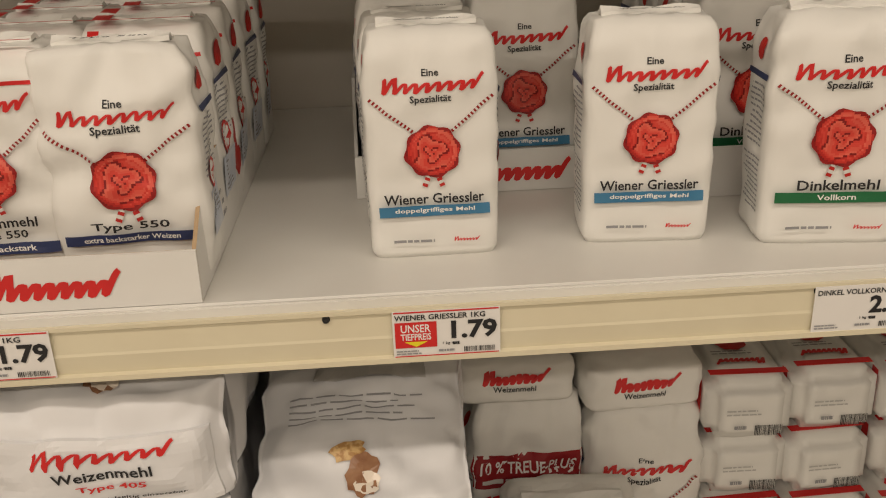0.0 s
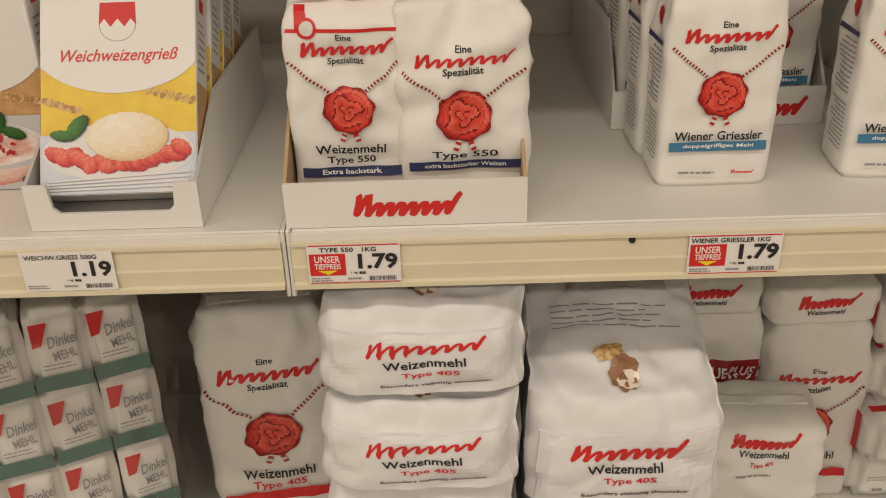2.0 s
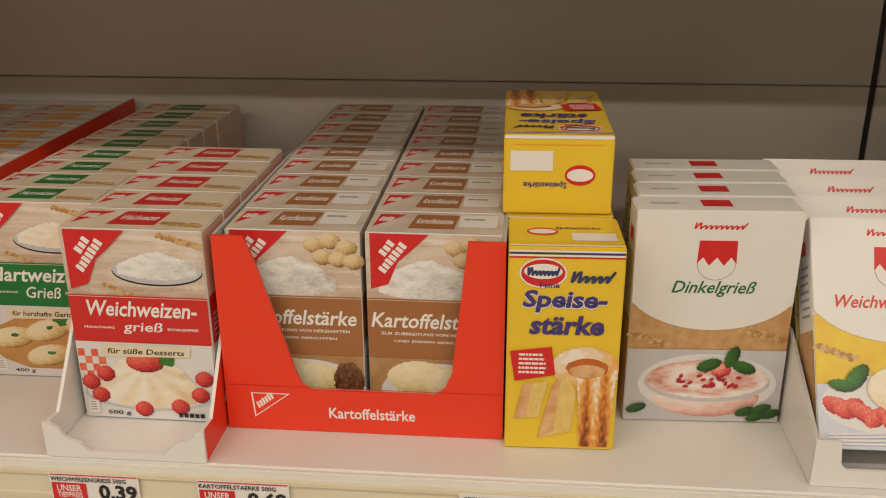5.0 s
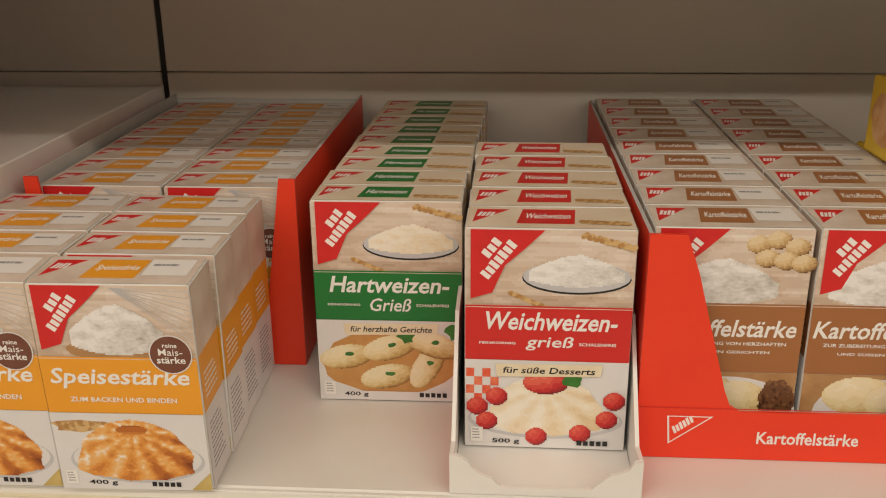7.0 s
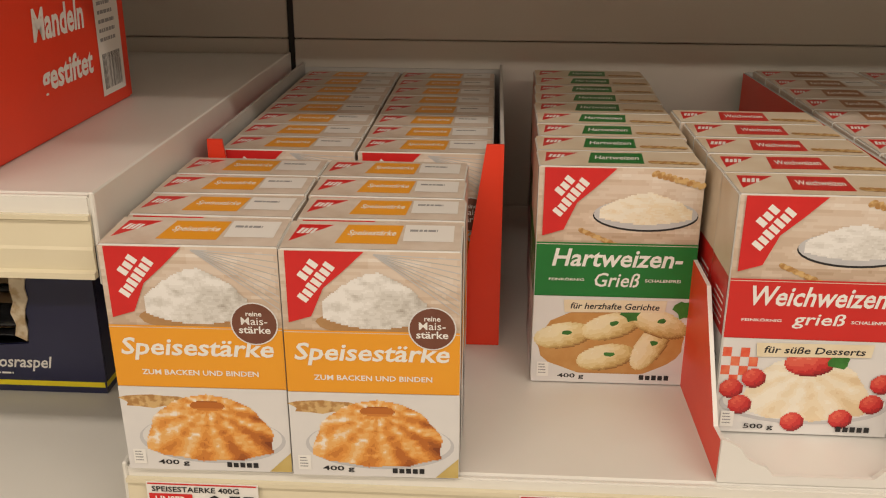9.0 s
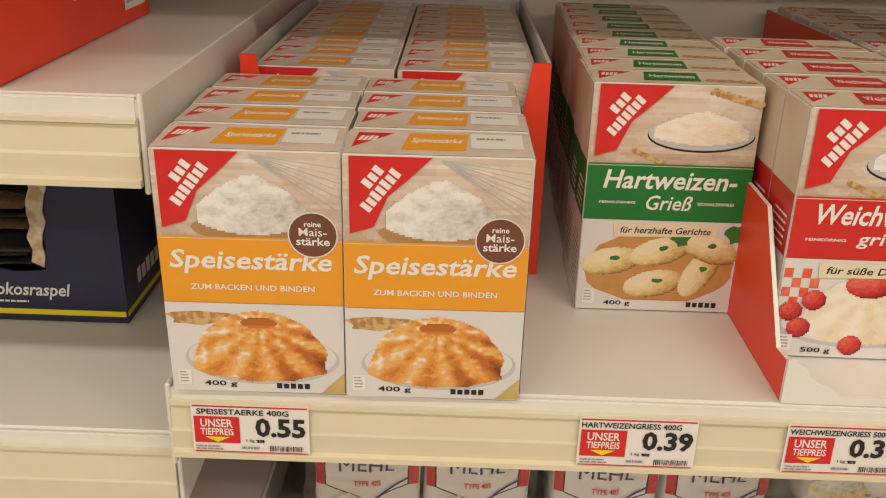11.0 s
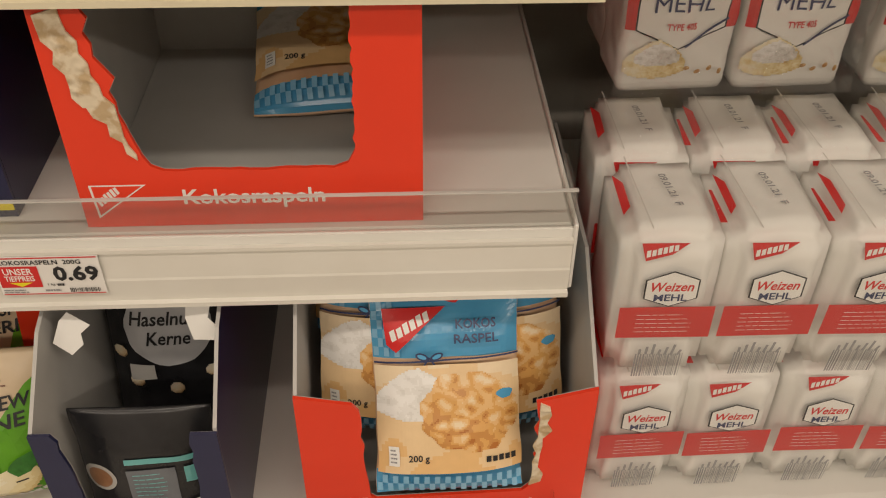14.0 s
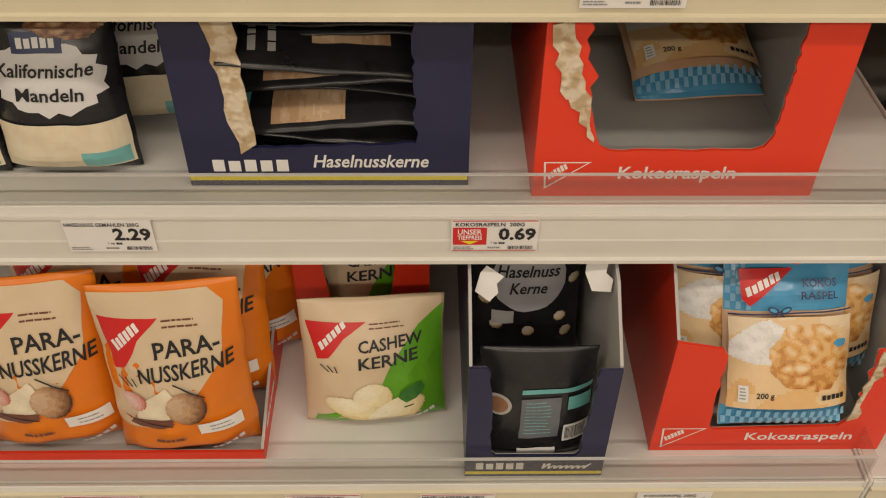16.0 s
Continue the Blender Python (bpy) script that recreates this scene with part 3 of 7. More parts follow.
price_tag(-1.79, 0.585, DECK_Y - 0.0055, "KOKOSRASPEL 200G", "1.29", promo=False)


# ---- flour bags ----
def bag_shape(w, d, h, seed, top=0.02, crumple=0.0024, power=13.0, taper=0.05):
    """A filled paper bag: rounded block with a bulge, softer towards its folded top. Returns its point at (angle, height)."""
    off = Vector((seed * 7.3, seed * 3.1, seed * 1.7))

    def crease(p):
        q = p * 22 + off
        d = noise.voronoi(q * 0.8)[0]
        return 1.15 * crumple * (1.5 * (min(0.5, d[1] - d[0]) - 0.2) + 1.6 * (0.42 - abs(noise.noise(q))) + 0.9 * noise.noise(q * 2.2) + 0.7 * (0.35 - abs(noise.noise(q * 1.9 + off))))

    def shrink(t):
        z = t * h
        s = 1.0
        if z < 0.006:
            s -= 0.05 * (1 - z / 0.006) ** 2
        if z > h - top:
            k = (z - (h - top)) / top
            s -= 0.12 * k ** 2.2
        return s * (1 + 0.025 * math.sin(math.pi * t) - taper * t * 0.5)

    def bend(x, y, z):
        p = Vector((x, y, z))
        n = Vector((x / (w / 2), y / (d / 2) * 1.0, 0))
        n = n.normalized() if n.length > 1e-6 else Vector((0, 0, 1))
        return p + n * crease(p) * (0.35 + 0.9 * z / h)

    def front(u, v, lift=0.0):
        s = shrink(min(max(v / h, 0), 1))
        a, b = w / 2 * s, d / 2 * (0.5 + 0.5 * s) * (1 if v < h - top else 1 - 0.3 * ((v - h + top) / top) ** 2)
        y = -b * (max(0.0, 1 - min(abs(u) / a, 0.985) ** power)) ** (1 / power)
        p = bend(u, y, v)
        return Vector((p.x, p.y - lift, p.z))

    def ring(t, n):
        s = shrink(t)
        v = t * h
        a, b = w / 2 * s, d / 2 * (0.5 + 0.5 * s) * (1 if v < h - top else 1 - 0.3 * ((v - h + top) / top) ** 2)
        out = []
        for i in range(n):
            th = 2 * math.pi * i / n
            c, sn = math.cos(th), math.sin(th)
            r = (abs(c) ** power + abs(sn) ** power) ** (-1 / power)
            out.append(bend(a * r * c, b * r * sn, v))
        return out
    return front, ring


def bag_bm(ring, h, n=72, rows=36):
    bm = bmesh.new()
    rings = []
    for j in range(rows + 1):
        t = j / rows
        rings.append([bm.verts.new(p) for p in ring(t, n)])
    for a, b in zip(rings, rings[1:]):
        for i in range(n):
            bm.faces.new((a[i], a[(i + 1) % n], b[(i + 1) % n], b[i]))
    bm.faces.new(rings[0][::-1])
    last = rings[-1]
    for k in (0.66, 0.33):
        c = sum((v.co for v in rings[-1]), Vector()) / n
        nxt = [bm.verts.new(Vector((c.x + (v.co.x - c.x) * k, c.y + (v.co.y - c.y) * k, v.co.z + 0.002 + 0.002 * noise.noise(v.co * 60)))) for v in rings[-1]]
        for i in range(n):
            bm.faces.new((last[i], last[(i + 1) % n], nxt[(i + 1) % n], nxt[i]))
        last = nxt
    bm.faces.new(last)
    return bm


def seal(a, cu, cv, r):
    """The rose-shaped wax seal with its ribbon tails."""
    for s in (-1, 1):
        a.line((cu + s * r * 0.12, cv - r * 0.8), (cu + s * r * 0.34, cv - r * 1.36), r * 0.2, "seal_red", 5, "paper_shade")
    a.ell(cu, cv, r * 1.03, r * 1.0, "seal_dark", 0.05, 44, lobes=8)
    a.relief(cu, cv, r * 0.99, r * 0.97, tone_rose, INK_SEAL, r / 14)


def rose_art(w, h, lines, band, band_text, red_top=False, motto=True):
    a = Art(0.0045)
    if red_top:
        a.rect(-w * 0.47, h * 0.868, w * 0.47, h * 0.885, "red_ink")
        a.rect(-w * 0.40, h * 0.885, -w * 0.30, h * 0.985, "red_ink")
        a.ell(-w * 0.3, h * 0.885, w * 0.085, w * 0.085, "red_ink", n=18)
        a.ell(-w * 0.3, h * 0.885, w * 0.06, w * 0.06, "paper_shade", n=18)
    a.text("Eine", 0, h * 0.845, w * 0.12, "black_ink")
    a.mark(0, h * 0.795, w * 0.78, h * 0.07, "red_ink", 9, rot=2)
    a.text("Spezialität", 0, h * 0.727, w * 0.3, "black_ink")
    for s in (-1, 1):
        a.line((s * w * 0.46, h * 0.735), (s * w * 0.15, h * 0.585), w * 0.026, "seal_dark", 25, "paper_shade")
    seal(a, 0, h * 0.498, w * 0.205)
    v = h * (0.285 if band_text else 0.31) if len(lines) == 1 else h * 0.3
    for t, col, wid in lines:
        a.text(t, 0, v, w * wid, col, h=h * 0.048)
        v -= h * 0.062
    if band:
        a.rect(-w * 0.43, v - h * 0.02, w * 0.43, v + h * 0.03, band)
        a.text(band_text, 0, v + h * 0.006, w * min(0.62, 0.034 * len(band_text)), "white_ink", h=h * 0.026)
        v -= h * 0.115
    if motto:
        a.lines(-w * 0.33, w * 0.12, v - h * 0.03, v - h * 0.012, 1, "grey_ink", 0.7)
        a.mark(w * 0.24, v - h * 0.02, w * 0.2, h * 0.02, "red_ink", 8)
    return a


def flour_bag(name, label, w, d, h, art, seed, side=True, paper="paper", top=0.02, crumple=0.0024, top_text=None, group="", red_strap=False):
    """A filled paper bag standing on z = 0 with its front face at y = -d / 2."""
    b = thing(name, label, "flour bag", group=group)
    front, ring = bag_shape(w, d, h, seed, top, crumple)
    part("paper_bag", bag_bm(ring, h), paper, b, smooth=True)
    art.put("front_print", b, front)
    if side:
        for sg, nm in ((-1, "side_print"), (1, "side_print")):
            s = Art()
            s.lines(-d * 0.3, d * 0.3, h * 0.42, h * 0.7, 11, "grey_ink", 0.35)
            if sg > 0:
                s.rect(-d * 0.32, h * 0.16, d * 0.3, h * 0.36, "cloth_blue")
                s.lines(-d * 0.26, d * 0.26, h * 0.18, h * 0.34, 7, "grey_ink", 0.4)
                s.ell(0, h * 0.42, d * 0.18, d * 0.18, "red_ink", n=18)
                s.ell(0, h * 0.42, d * 0.14, d * 0.14, "paper", n=18)
            else:
                s.lines(-d * 0.3, d * 0.3, h * 0.12, h * 0.38, 11, "grey_ink", 0.35, seed=4)
            s.rect(-d * 0.34, h * 0.72, d * 0.34, h * 0.745, "navy_ink")
            s.ell(0, h * 0.84, d * 0.09, d * 0.13, "seal_red", n=14)
            s.put(nm, b, lambda u, v, l, sg=sg: (lambda p: Vector((p.x + sg * l, p.y, p.z)))(ring_side(ring, u, v, h, sg)))
    # folded flap across the top
    f = bmesh.new()
    rows = []
    for j in range(4):
        rows.append([f.verts.new((w * 0.38 * (i / 8 * 2 - 1), -d * (0.16 - 0.1 * j), h + 0.0035 + 0.0016 * math.sin(j * 1.4 + i) + (0.003 if j == 1 else 0))) for i in range(9)])
    for p, q in zip(rows, rows[1:]):
        for i in range(8):
            f.faces.new((p[i], p[i + 1], q[i + 1], q[i]))
    r = bmesh.ops.extrude_face_region(f, geom=f.faces[:])
    for v in r["geom"]:
        if isinstance(v, bmesh.types.BMVert):
            v.co.z -= 0.0035
    part("folded_flap", f, paper, b)
    if red_strap:
        t = Art()
        t.rect(-w * 0.45, -d * 0.43, w * 0.45, -d * 0.395, "red_ink")
        t.poly([(-w * 0.34, -d * 0.4), (-w * 0.2, -d * 0.4), (-w * 0.3, d * 0.4), (-w * 0.44, d * 0.4)], "red_ink")
        t.put("top_print", b, lambda u, v, l: Vector((u, v, h + 0.0058 + l)))
    if top_text:
        t = Art()
        t.text(top_text, 0, h + 0.0, w * 0.5, "black_ink", h=0.008)
        t.put("top_print", b, lambda u, v, l: Vector((u, -d * 0.24 + (v - h) * 0.9, h + 0.0065 + l)))
    return b


def ring_side(ring, u, v, h, sg):
    pts = ring(min(max(v / h, 0), 1), 48)
    best = min((p for p in pts if p.x * sg > 0), key=lambda p: abs(p.y - u))
    return Vector((best.x + sg * 0.0006, u, v))


def place(src, spots, first=True):
    """Put a thing at the first pose and copies of it at the others."""
    src.matrix_world = spots[0]
    for m in spots[1:]:
        copy_thing(src, m)


R = random.Random(11)


def at(x, y, z, d=0.0, turn=0.0, lean=0.0):
    """The pose of a thing whose front face stands at y."""
    return pose(x, y + d / 2, z, lean, 0, turn)


K = "black_ink"
BAG_W, BAG_D, BAG_H = 0.096, 0.064, 0.168
t550 = flour_bag("flour_bag", "white paper flour bag Type 550 with red rose seal", BAG_W, 0.084, BAG_H,
                 rose_art(BAG_W, BAG_H, [("Weizenmehl", K, 0.58), ("Type 550", K, 0.42)], "navy_ink", "Extra backstark", True, False), 1, crumple=0.0032, group="bags of flour type 550", red_strap=True)
place(t550, [at(-0.279 + R.uniform(-.002, .002), 0.63 + 0.088 * i, S1 + 0.005, 0.084, R.uniform(-3, 3)) for i in range(5)]
      + [at(-0.184 + R.uniform(-.002, .002), 0.712 + 0.088 * i, S1 + 0.005, 0.084, R.uniform(-3, 3)) for i in range(4)])
t550b = flour_bag("flour_bag", "crumpled white paper flour bag Type 550 with a folded plain top", 0.104, BAG_D, 0.166,
                  rose_art(0.104, 0.155, [("Type 550", K, 0.5)], "navy_ink", "extra backstarker Weizen", motto=False), 2, crumple=0.0042, top=0.035, top_text="Type 550", group="bags of flour type 550")
place(t550b, [at(-0.187, 0.626, S1 + 0.005, BAG_D, 2)])
wg = flour_bag("flour_bag", "white paper bag of fine semolina flour with a blue band", BAG_W, BAG_D, BAG_H + 0.002,
               rose_art(BAG_W, BAG_H, [("Wiener Griessler", K, 0.78)], "blue_ink", "doppelgriffiges Mehl"), 3, top_text="Wiener Griessler", crumple=0.0026, group="bags of fine semolina flour")
place(wg, [at(0.030, 0.655, S1, BAG_D, 0.5), at(0.197, 0.66, S1, BAG_D, -4), at(0.026, 0.728, S1, BAG_D, 1)]
      + [at(0.022 + 0.1 * (i % 2), 0.815 + 0.07 * (i // 2), S1 + 0.005, BAG_D, R.uniform(-2, 2)) for i in range(6)])
dm = flour_bag("flour_bag", "white paper bag of wholegrain spelt flour with a green band", 0.106, BAG_D, BAG_H + 0.004,
               rose_art(0.106, BAG_H, [("Dinkelmehl", K, 0.56)], "green_ink", "Vollkorn"), 4, crumple=0.0026, group="bags of wholegrain spelt flour")
place(dm, [at(0.334, 0.636, S1, BAG_D, -6), at(0.446, 0.655, S1, BAG_D, -4)]
      + [at(0.322 + 0.11 * (i % 2), 0.78 + 0.07 * (i // 2), S1 + 0.005, BAG_D, R.uniform(-2, 2)) for i in range(8)])


# ---- shelf trays of card ----
def tray(name, label, x0, x1, y0, y1, z, front, side, outer, inner, back_h, front_art=None, side_art=None, slab_t=0.003, group="", front_mat=None):
    """An open card tray: front is the outline (u from 0 to width, v) of its front wall; side is that of its side walls (u from the front)."""
    t = thing(name, label, "card tray", pose(x0, y0, z), group)
    w, d = x1 - x0, y1 - y0
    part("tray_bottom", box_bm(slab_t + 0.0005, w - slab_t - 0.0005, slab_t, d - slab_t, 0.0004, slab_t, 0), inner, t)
    f = part("front_wall", panel_bm(front, slab_t), [front_mat or outer], t)
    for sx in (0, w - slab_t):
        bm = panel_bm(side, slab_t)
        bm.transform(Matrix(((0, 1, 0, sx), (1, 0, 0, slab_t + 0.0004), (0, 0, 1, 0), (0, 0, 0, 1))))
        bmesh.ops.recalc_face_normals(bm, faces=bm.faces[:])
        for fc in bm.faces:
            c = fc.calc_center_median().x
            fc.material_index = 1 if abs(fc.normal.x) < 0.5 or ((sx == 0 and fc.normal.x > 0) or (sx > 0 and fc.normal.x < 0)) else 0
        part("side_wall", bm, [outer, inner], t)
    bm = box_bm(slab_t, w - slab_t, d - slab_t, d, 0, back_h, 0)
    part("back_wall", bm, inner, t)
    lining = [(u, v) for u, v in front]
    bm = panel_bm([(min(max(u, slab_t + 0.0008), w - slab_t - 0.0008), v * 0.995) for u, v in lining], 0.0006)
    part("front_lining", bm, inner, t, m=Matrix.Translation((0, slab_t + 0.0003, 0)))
    if front_art:
        front_art.put("front_print", t, on_front)
    if side_art:
        side_art.put("side_print", t, lambda u, v, l: (w + l, u, v))
    return t


def side_rise(d, lo, hi, run):
    return [(0, 0), (d - 0.007, 0), (d - 0.007, hi), (run, hi), (run * 0.55, lo + (hi - lo) * 0.55), (0, lo)]


a = Art()
a.mark(0.098, 0.019, 0.088, 0.02, "red_ink", 9)
s = Art()
s.lines(0.05, 0.14, 0.02, 0.05, 3, "grey_ink", 0.4)
s.ell(0.21, 0.055, 0.02, 0.026, "seal_red", 0.06, 20)
tray("shelf_tray", "white card display tray full of Type 550 flour bags", -0.333, -0.137, 0.592, 1.08, S1 + 0.0005,
     [(0, 0), (0.196, 0), (0.196, 0.039), (0, 0.039)], side_rise(0.488, 0.039, 0.08, 0.06), "card_white", "kraft", 0.08, a, s)
a = Art()
a.mark(0.15, 0.02, 0.088, 0.02, "red_ink", 9)
tray("shelf_tray", "white card display tray of semolina flour pushed to the back", -0.033, 0.18, 0.80, 1.1, S1 + 0.0005,
     [(0, 0), (0.213, 0), (0.213, 0.039), (0, 0.039)], side_rise(0.3, 0.039, 0.1, 0.05), "card_white", "card_grey", 0.08, a)
tray("shelf_tray", "white card display tray with spelt flour bags behind the front row", 0.262, 0.49, 0.755, 1.1, S1 + 0.0005,
     [(0, 0), (0.228, 0), (0.228, 0.045), (0, 0.045)], side_rise(0.345, 0.045, 0.1, 0.05), "card_white", "card_grey", 0.08)

# ---- large flour bags on the lower shelf ----
def end_art(w, h, extra="Besonders vielseitig einsetzbar"):
    a = Art(0.005)
    a.mark(0, h * 0.80, w * 0.6, h * 0.22, "red_ink", 9, rot=2)
    a.text("Weizenmehl", 0, h * 0.56, w * 0.38, "black_ink", h=h * 0.135, rot=2)
    a.text("Type 405", 0.005, h * 0.38, w * 0.27, "red_ink", h=h * 0.105, rot=2)
    a.text(extra, 0.01, h * 0.22, w * 0.54, "black_ink", h=h * 0.06, rot=2)
    return a


def lying_bag(label, w, d, h, seed, top_art=True, slope=0.0):
    """A large paper bag on its back, its printed end to the front."""
    b = thing("flour_bag", label, "flour bag", group="large flour bags lying in a stack")
    off = Vector((seed * 5.1, seed, 0))

    def where(x, y, z):
        p = Vector((x, y, z))
        q = p * 19 + off
        e = noise.voronoi(q * 0.9)[0]
        c = 0.005 * (0.4 - abs(noise.noise(q))) + 0.008 * (min(0.5, e[1] - e[0]) - 0.2) + 0.002 * noise.noise(q * 2.6)
        return p + Vector((c * (1 if x > 0 else -1) * min(1, abs(x) / (w * 0.3)), -c * 0.8 if y < -d * 0.3 else c * 0.2, c * (1.1 if z > h * 0.5 else 0)))

    def block(u, v, lift=0.0):
        """The front end."""
        k = v / h
        y = -d / 2 + 0.05 * max(0, k - 0.62) ** 1.6 * 1.4 + 0.006 * max(0, 0.15 - k)
        y += 0.02 * (abs(u) / (w / 2)) ** 6
        p = where(u * (1 - 0.05 * k * k), y, v)
        return Vector((p.x, p.y - lift, p.z))
    bm = bmesh.new()
    n, m, q = 48, 24, 60
    rows = []
    for j in range(m + 1):
        rows.append([block((i / n - 0.5) * w, h * j / m) for i in range(n + 1)])
    y0 = rows[-1][n // 2].y
    for j in range(1, q + 1):
        k = j / q
        r = []
        for i in range(n + 1):
            x = (i / n - 0.5) * w * 0.95
            f = rows[m][i]
            y = f.y + (d / 2 - f.y) * k
            z = h * (1 + 0.16 * math.sin(math.pi * min(1, k * 1.1)) * (1 - (abs(x) / (w / 2)) ** 3 * 0.8)) + slope * min(1, k * 1.6)
            r.append(where(x, y, z))
        rows.append(r)
    for j in range(1, 7):
        rows.append([Vector((p.x, d / 2 + 0.002 * j, p.z * (1 - j / 6))) for p in rows[m + q]])
    vs = [[bm.verts.new(p) for p in r] for r in rows]
    for r0, r1 in zip(vs, vs[1:]):
        for i in range(n):
            bm.faces.new((r0[i], r0[i + 1], r1[i + 1], r1[i]))
    for side in (0, n):
        edge = [r[side] for r in vs]
        f = edge[: m + 1]
        t = edge[m: m + q + 1]
        cols = [f[0]]
        low = [bm.verts.new(Vector((v.co.x * 1.035, v.co.y, v.co.z * 0.5))) for v in t]
        bot = [bm.verts.new(Vector((v.co.x, v.co.y, 0.0))) for v in t]
        for top_row, bot_row in ((t, low), (low, bot)):
            for i in range(q):
                g = (top_row[i], top_row[i + 1], bot_row[i + 1], bot_row[i])
                bm.faces.new(g if side else g[::-1])
        fan = f + [low[0], bot[0]]
        try:
            bm.faces.new([f[0], *f[1:], low[0], bot[0]])
        except ValueError:
            pass
    part("paper_bag", bm, "paper_cold", b, smooth=True)
    # the glued end flap with its crisp upper edge
    f = bmesh.new()
    sheets = [[[f.verts.new(block((i / 28 - 0.5) * w * 0.9, h * (0.03 + 0.7 * j / 14), lift)) for i in range(29)] for j in range(15)] for lift in (0.0042, 0.0004)]
    for k, g in enumerate(sheets):
        for p, q in zip(g, g[1:]):
            for i in range(28):
                c = (p[i], p[i + 1], q[i + 1], q[i])
                f.faces.new(c if k == 0 else c[::-1])
    g0, g1 = sheets
    rim = [(0, i) for i in range(29)] + [(j, 28) for j in range(1, 15)] + [(14, i) for i in range(27, -1, -1)] + [(j, 0) for j in range(13, 0, -1)]
    for p, q in zip(rim, rim[1:] + rim[:1]):
        f.faces.new((g0[p[0]][p[1]], g1[p[0]][p[1]], g1[q[0]][q[1]], g0[q[0]][q[1]]))
    part("end_flap", f, "paper_cold", b)
    end_art(w, h * 0.74).put("end_print", b, lambda u, v, l: block(u, v, 0.0044 + l))
    t = Art(0.01)
    t.ell(0, 0.012, w * 0.075, 0.02, "nut_brown", 0.15, 20)
    t.ell(0.004, 0.004, w * 0.06, 0.010, "kok_light", 0.1, 20)
    t.ell(-0.012, 0.032, w * 0.08, 0.008, "wheat", 0.2, 16, 15)
    if top_art:
        t.lines(-w * 0.34, w * 0.34, 0.058, 0.09, 5, "grey_ink", 0.25, seed=3)
        t.rect(-w * 0.24, 0.105, w * 0.3, 0.125, "card_grey")
        t.lines(-w * 0.26, w * 0.3, 0.13, 0.175, 8, "grey_ink", 0.3, seed=8)

    def top_where(u, v, lift):
        y = y0 + 0.012 + v
        k = (y - y0) / (d / 2 - y0)
        z = h * (1 + 0.16 * math.sin(math.pi * min(1, k * 1.1)) * (1 - (abs(u) / (w / 2)) ** 3 * 0.8)) + slope * min(1, k * 1.6)
        p = where(u, y, z)
        return Vector((p.x, p.y, p.z + 0.002 + lift))
    t.put("top_print", b, top_where)
    return b


lbA = lying_bag("large white paper flour bag Type 405 lying in a stack", 0.182, 0.28, 0.088, 3)
lbA.matrix_world = at(-0.228, 0.588, 1.014, 0.28, 1)
D1 = DECK - 0.02
copy_thing(lbA, at(-0.231, 0.576, 0.914, 0.28, 0))
copy_thing(lbA, at(-0.232, 0.58, 0.814, 0.28, -1))
copy_thing(lbA, at(-0.232, 0.58, 0.714, 0.28, 1))
copy_thing(lbA, at(-0.232, 0.58, D1 + 0.02, 0.28, 0))
lbB = lying_bag("large white paper flour bag Type 405 with fine print on top", 0.186, 0.36, 0.118, 8, slope=0.05)
lbB.matrix_world = at(-0.036, 0.597, 0.868, 0.36, -1)
lbC = lying_bag("large white paper flour bag Type 405 under another bag", 0.186, 0.36, 0.118, 9)
place(lbC, [at(-0.036, 0.60, 0.732, 0.36, 0), at(-0.036, 0.60, D1 + 0.018, 0.36, 0)])
big = flour_bag("flour_bag", "tall white paper flour bag Type 405 with a red band", 0.172, 0.12, 0.34,
                rose_art(0.172, 0.325, [("Weizenmehl", K, 0.56), ("Type 405", "red_ink", 0.42)], "red_ink", "", motto=False), 6, crumple=0.0045, top=0.05, group="tall flour bags")
place(big, [at(-0.446, 0.885, D1 + 0.001, 0.12, 8), at(-0.43, 1.02, D1 + 0.001, 0.12, 0)])
big2 = flour_bag("flour_bag", "white paper flour bag Type 405 with rose seal standing upright", 0.138, 0.1, 0.282,
                 rose_art(0.138, 0.258, [("Weizenmehl", K, 0.56), ("Type 405", "red_ink", 0.42)], "red_ink", "", motto=False), 7, crumple=0.0045, top=0.055, group="flour bags with rose seal")
place(big2, [at(0.286, 0.915, D1 + 0.001, 0.1, -2), at(0.29, 1.04, D1 + 0.001, 0.1, 0)])


def treue_art(w, h):
    a = Art(0.005)
    a.rect(-w * 0.49, h * 0.63, w * 0.49, h * 0.78, "wine_ink")
    a.text("10 % TREUE-PLUS", 0, h * 0.72, w * 0.84, "white_ink", h=h * 0.055)
    a.lines(-w * 0.4, w * 0.42, h * 0.64, h * 0.675, 1, "paper_shade", 0.5)
    a.mark(0, h * 0.55, w * 0.84, h * 0.1, "red_ink", 9, rot=2)
    for s in (-1, 1):
        a.line((s * w * 0.46, h * 0.47), (s * w * 0.12, h * 0.36), w * 0.03, "seal_red", 13, "paper_shade")
    seal(a, 0, h * 0.3, w * 0.2)
    return a


tb = flour_bag("flour_bag", "white paper flour bag with a dark red loyalty bonus banderole", 0.134, 0.1, 0.298,
               treue_art(0.134, 0.295), 9, crumple=0.0045, top=0.045, group="flour bags with bonus band")
place(tb, [at(0.143, 0.925, D1 + 0.001, 0.1, 1), at(0.14, 1.04, D1 + 0.001, 0.1, 0)])


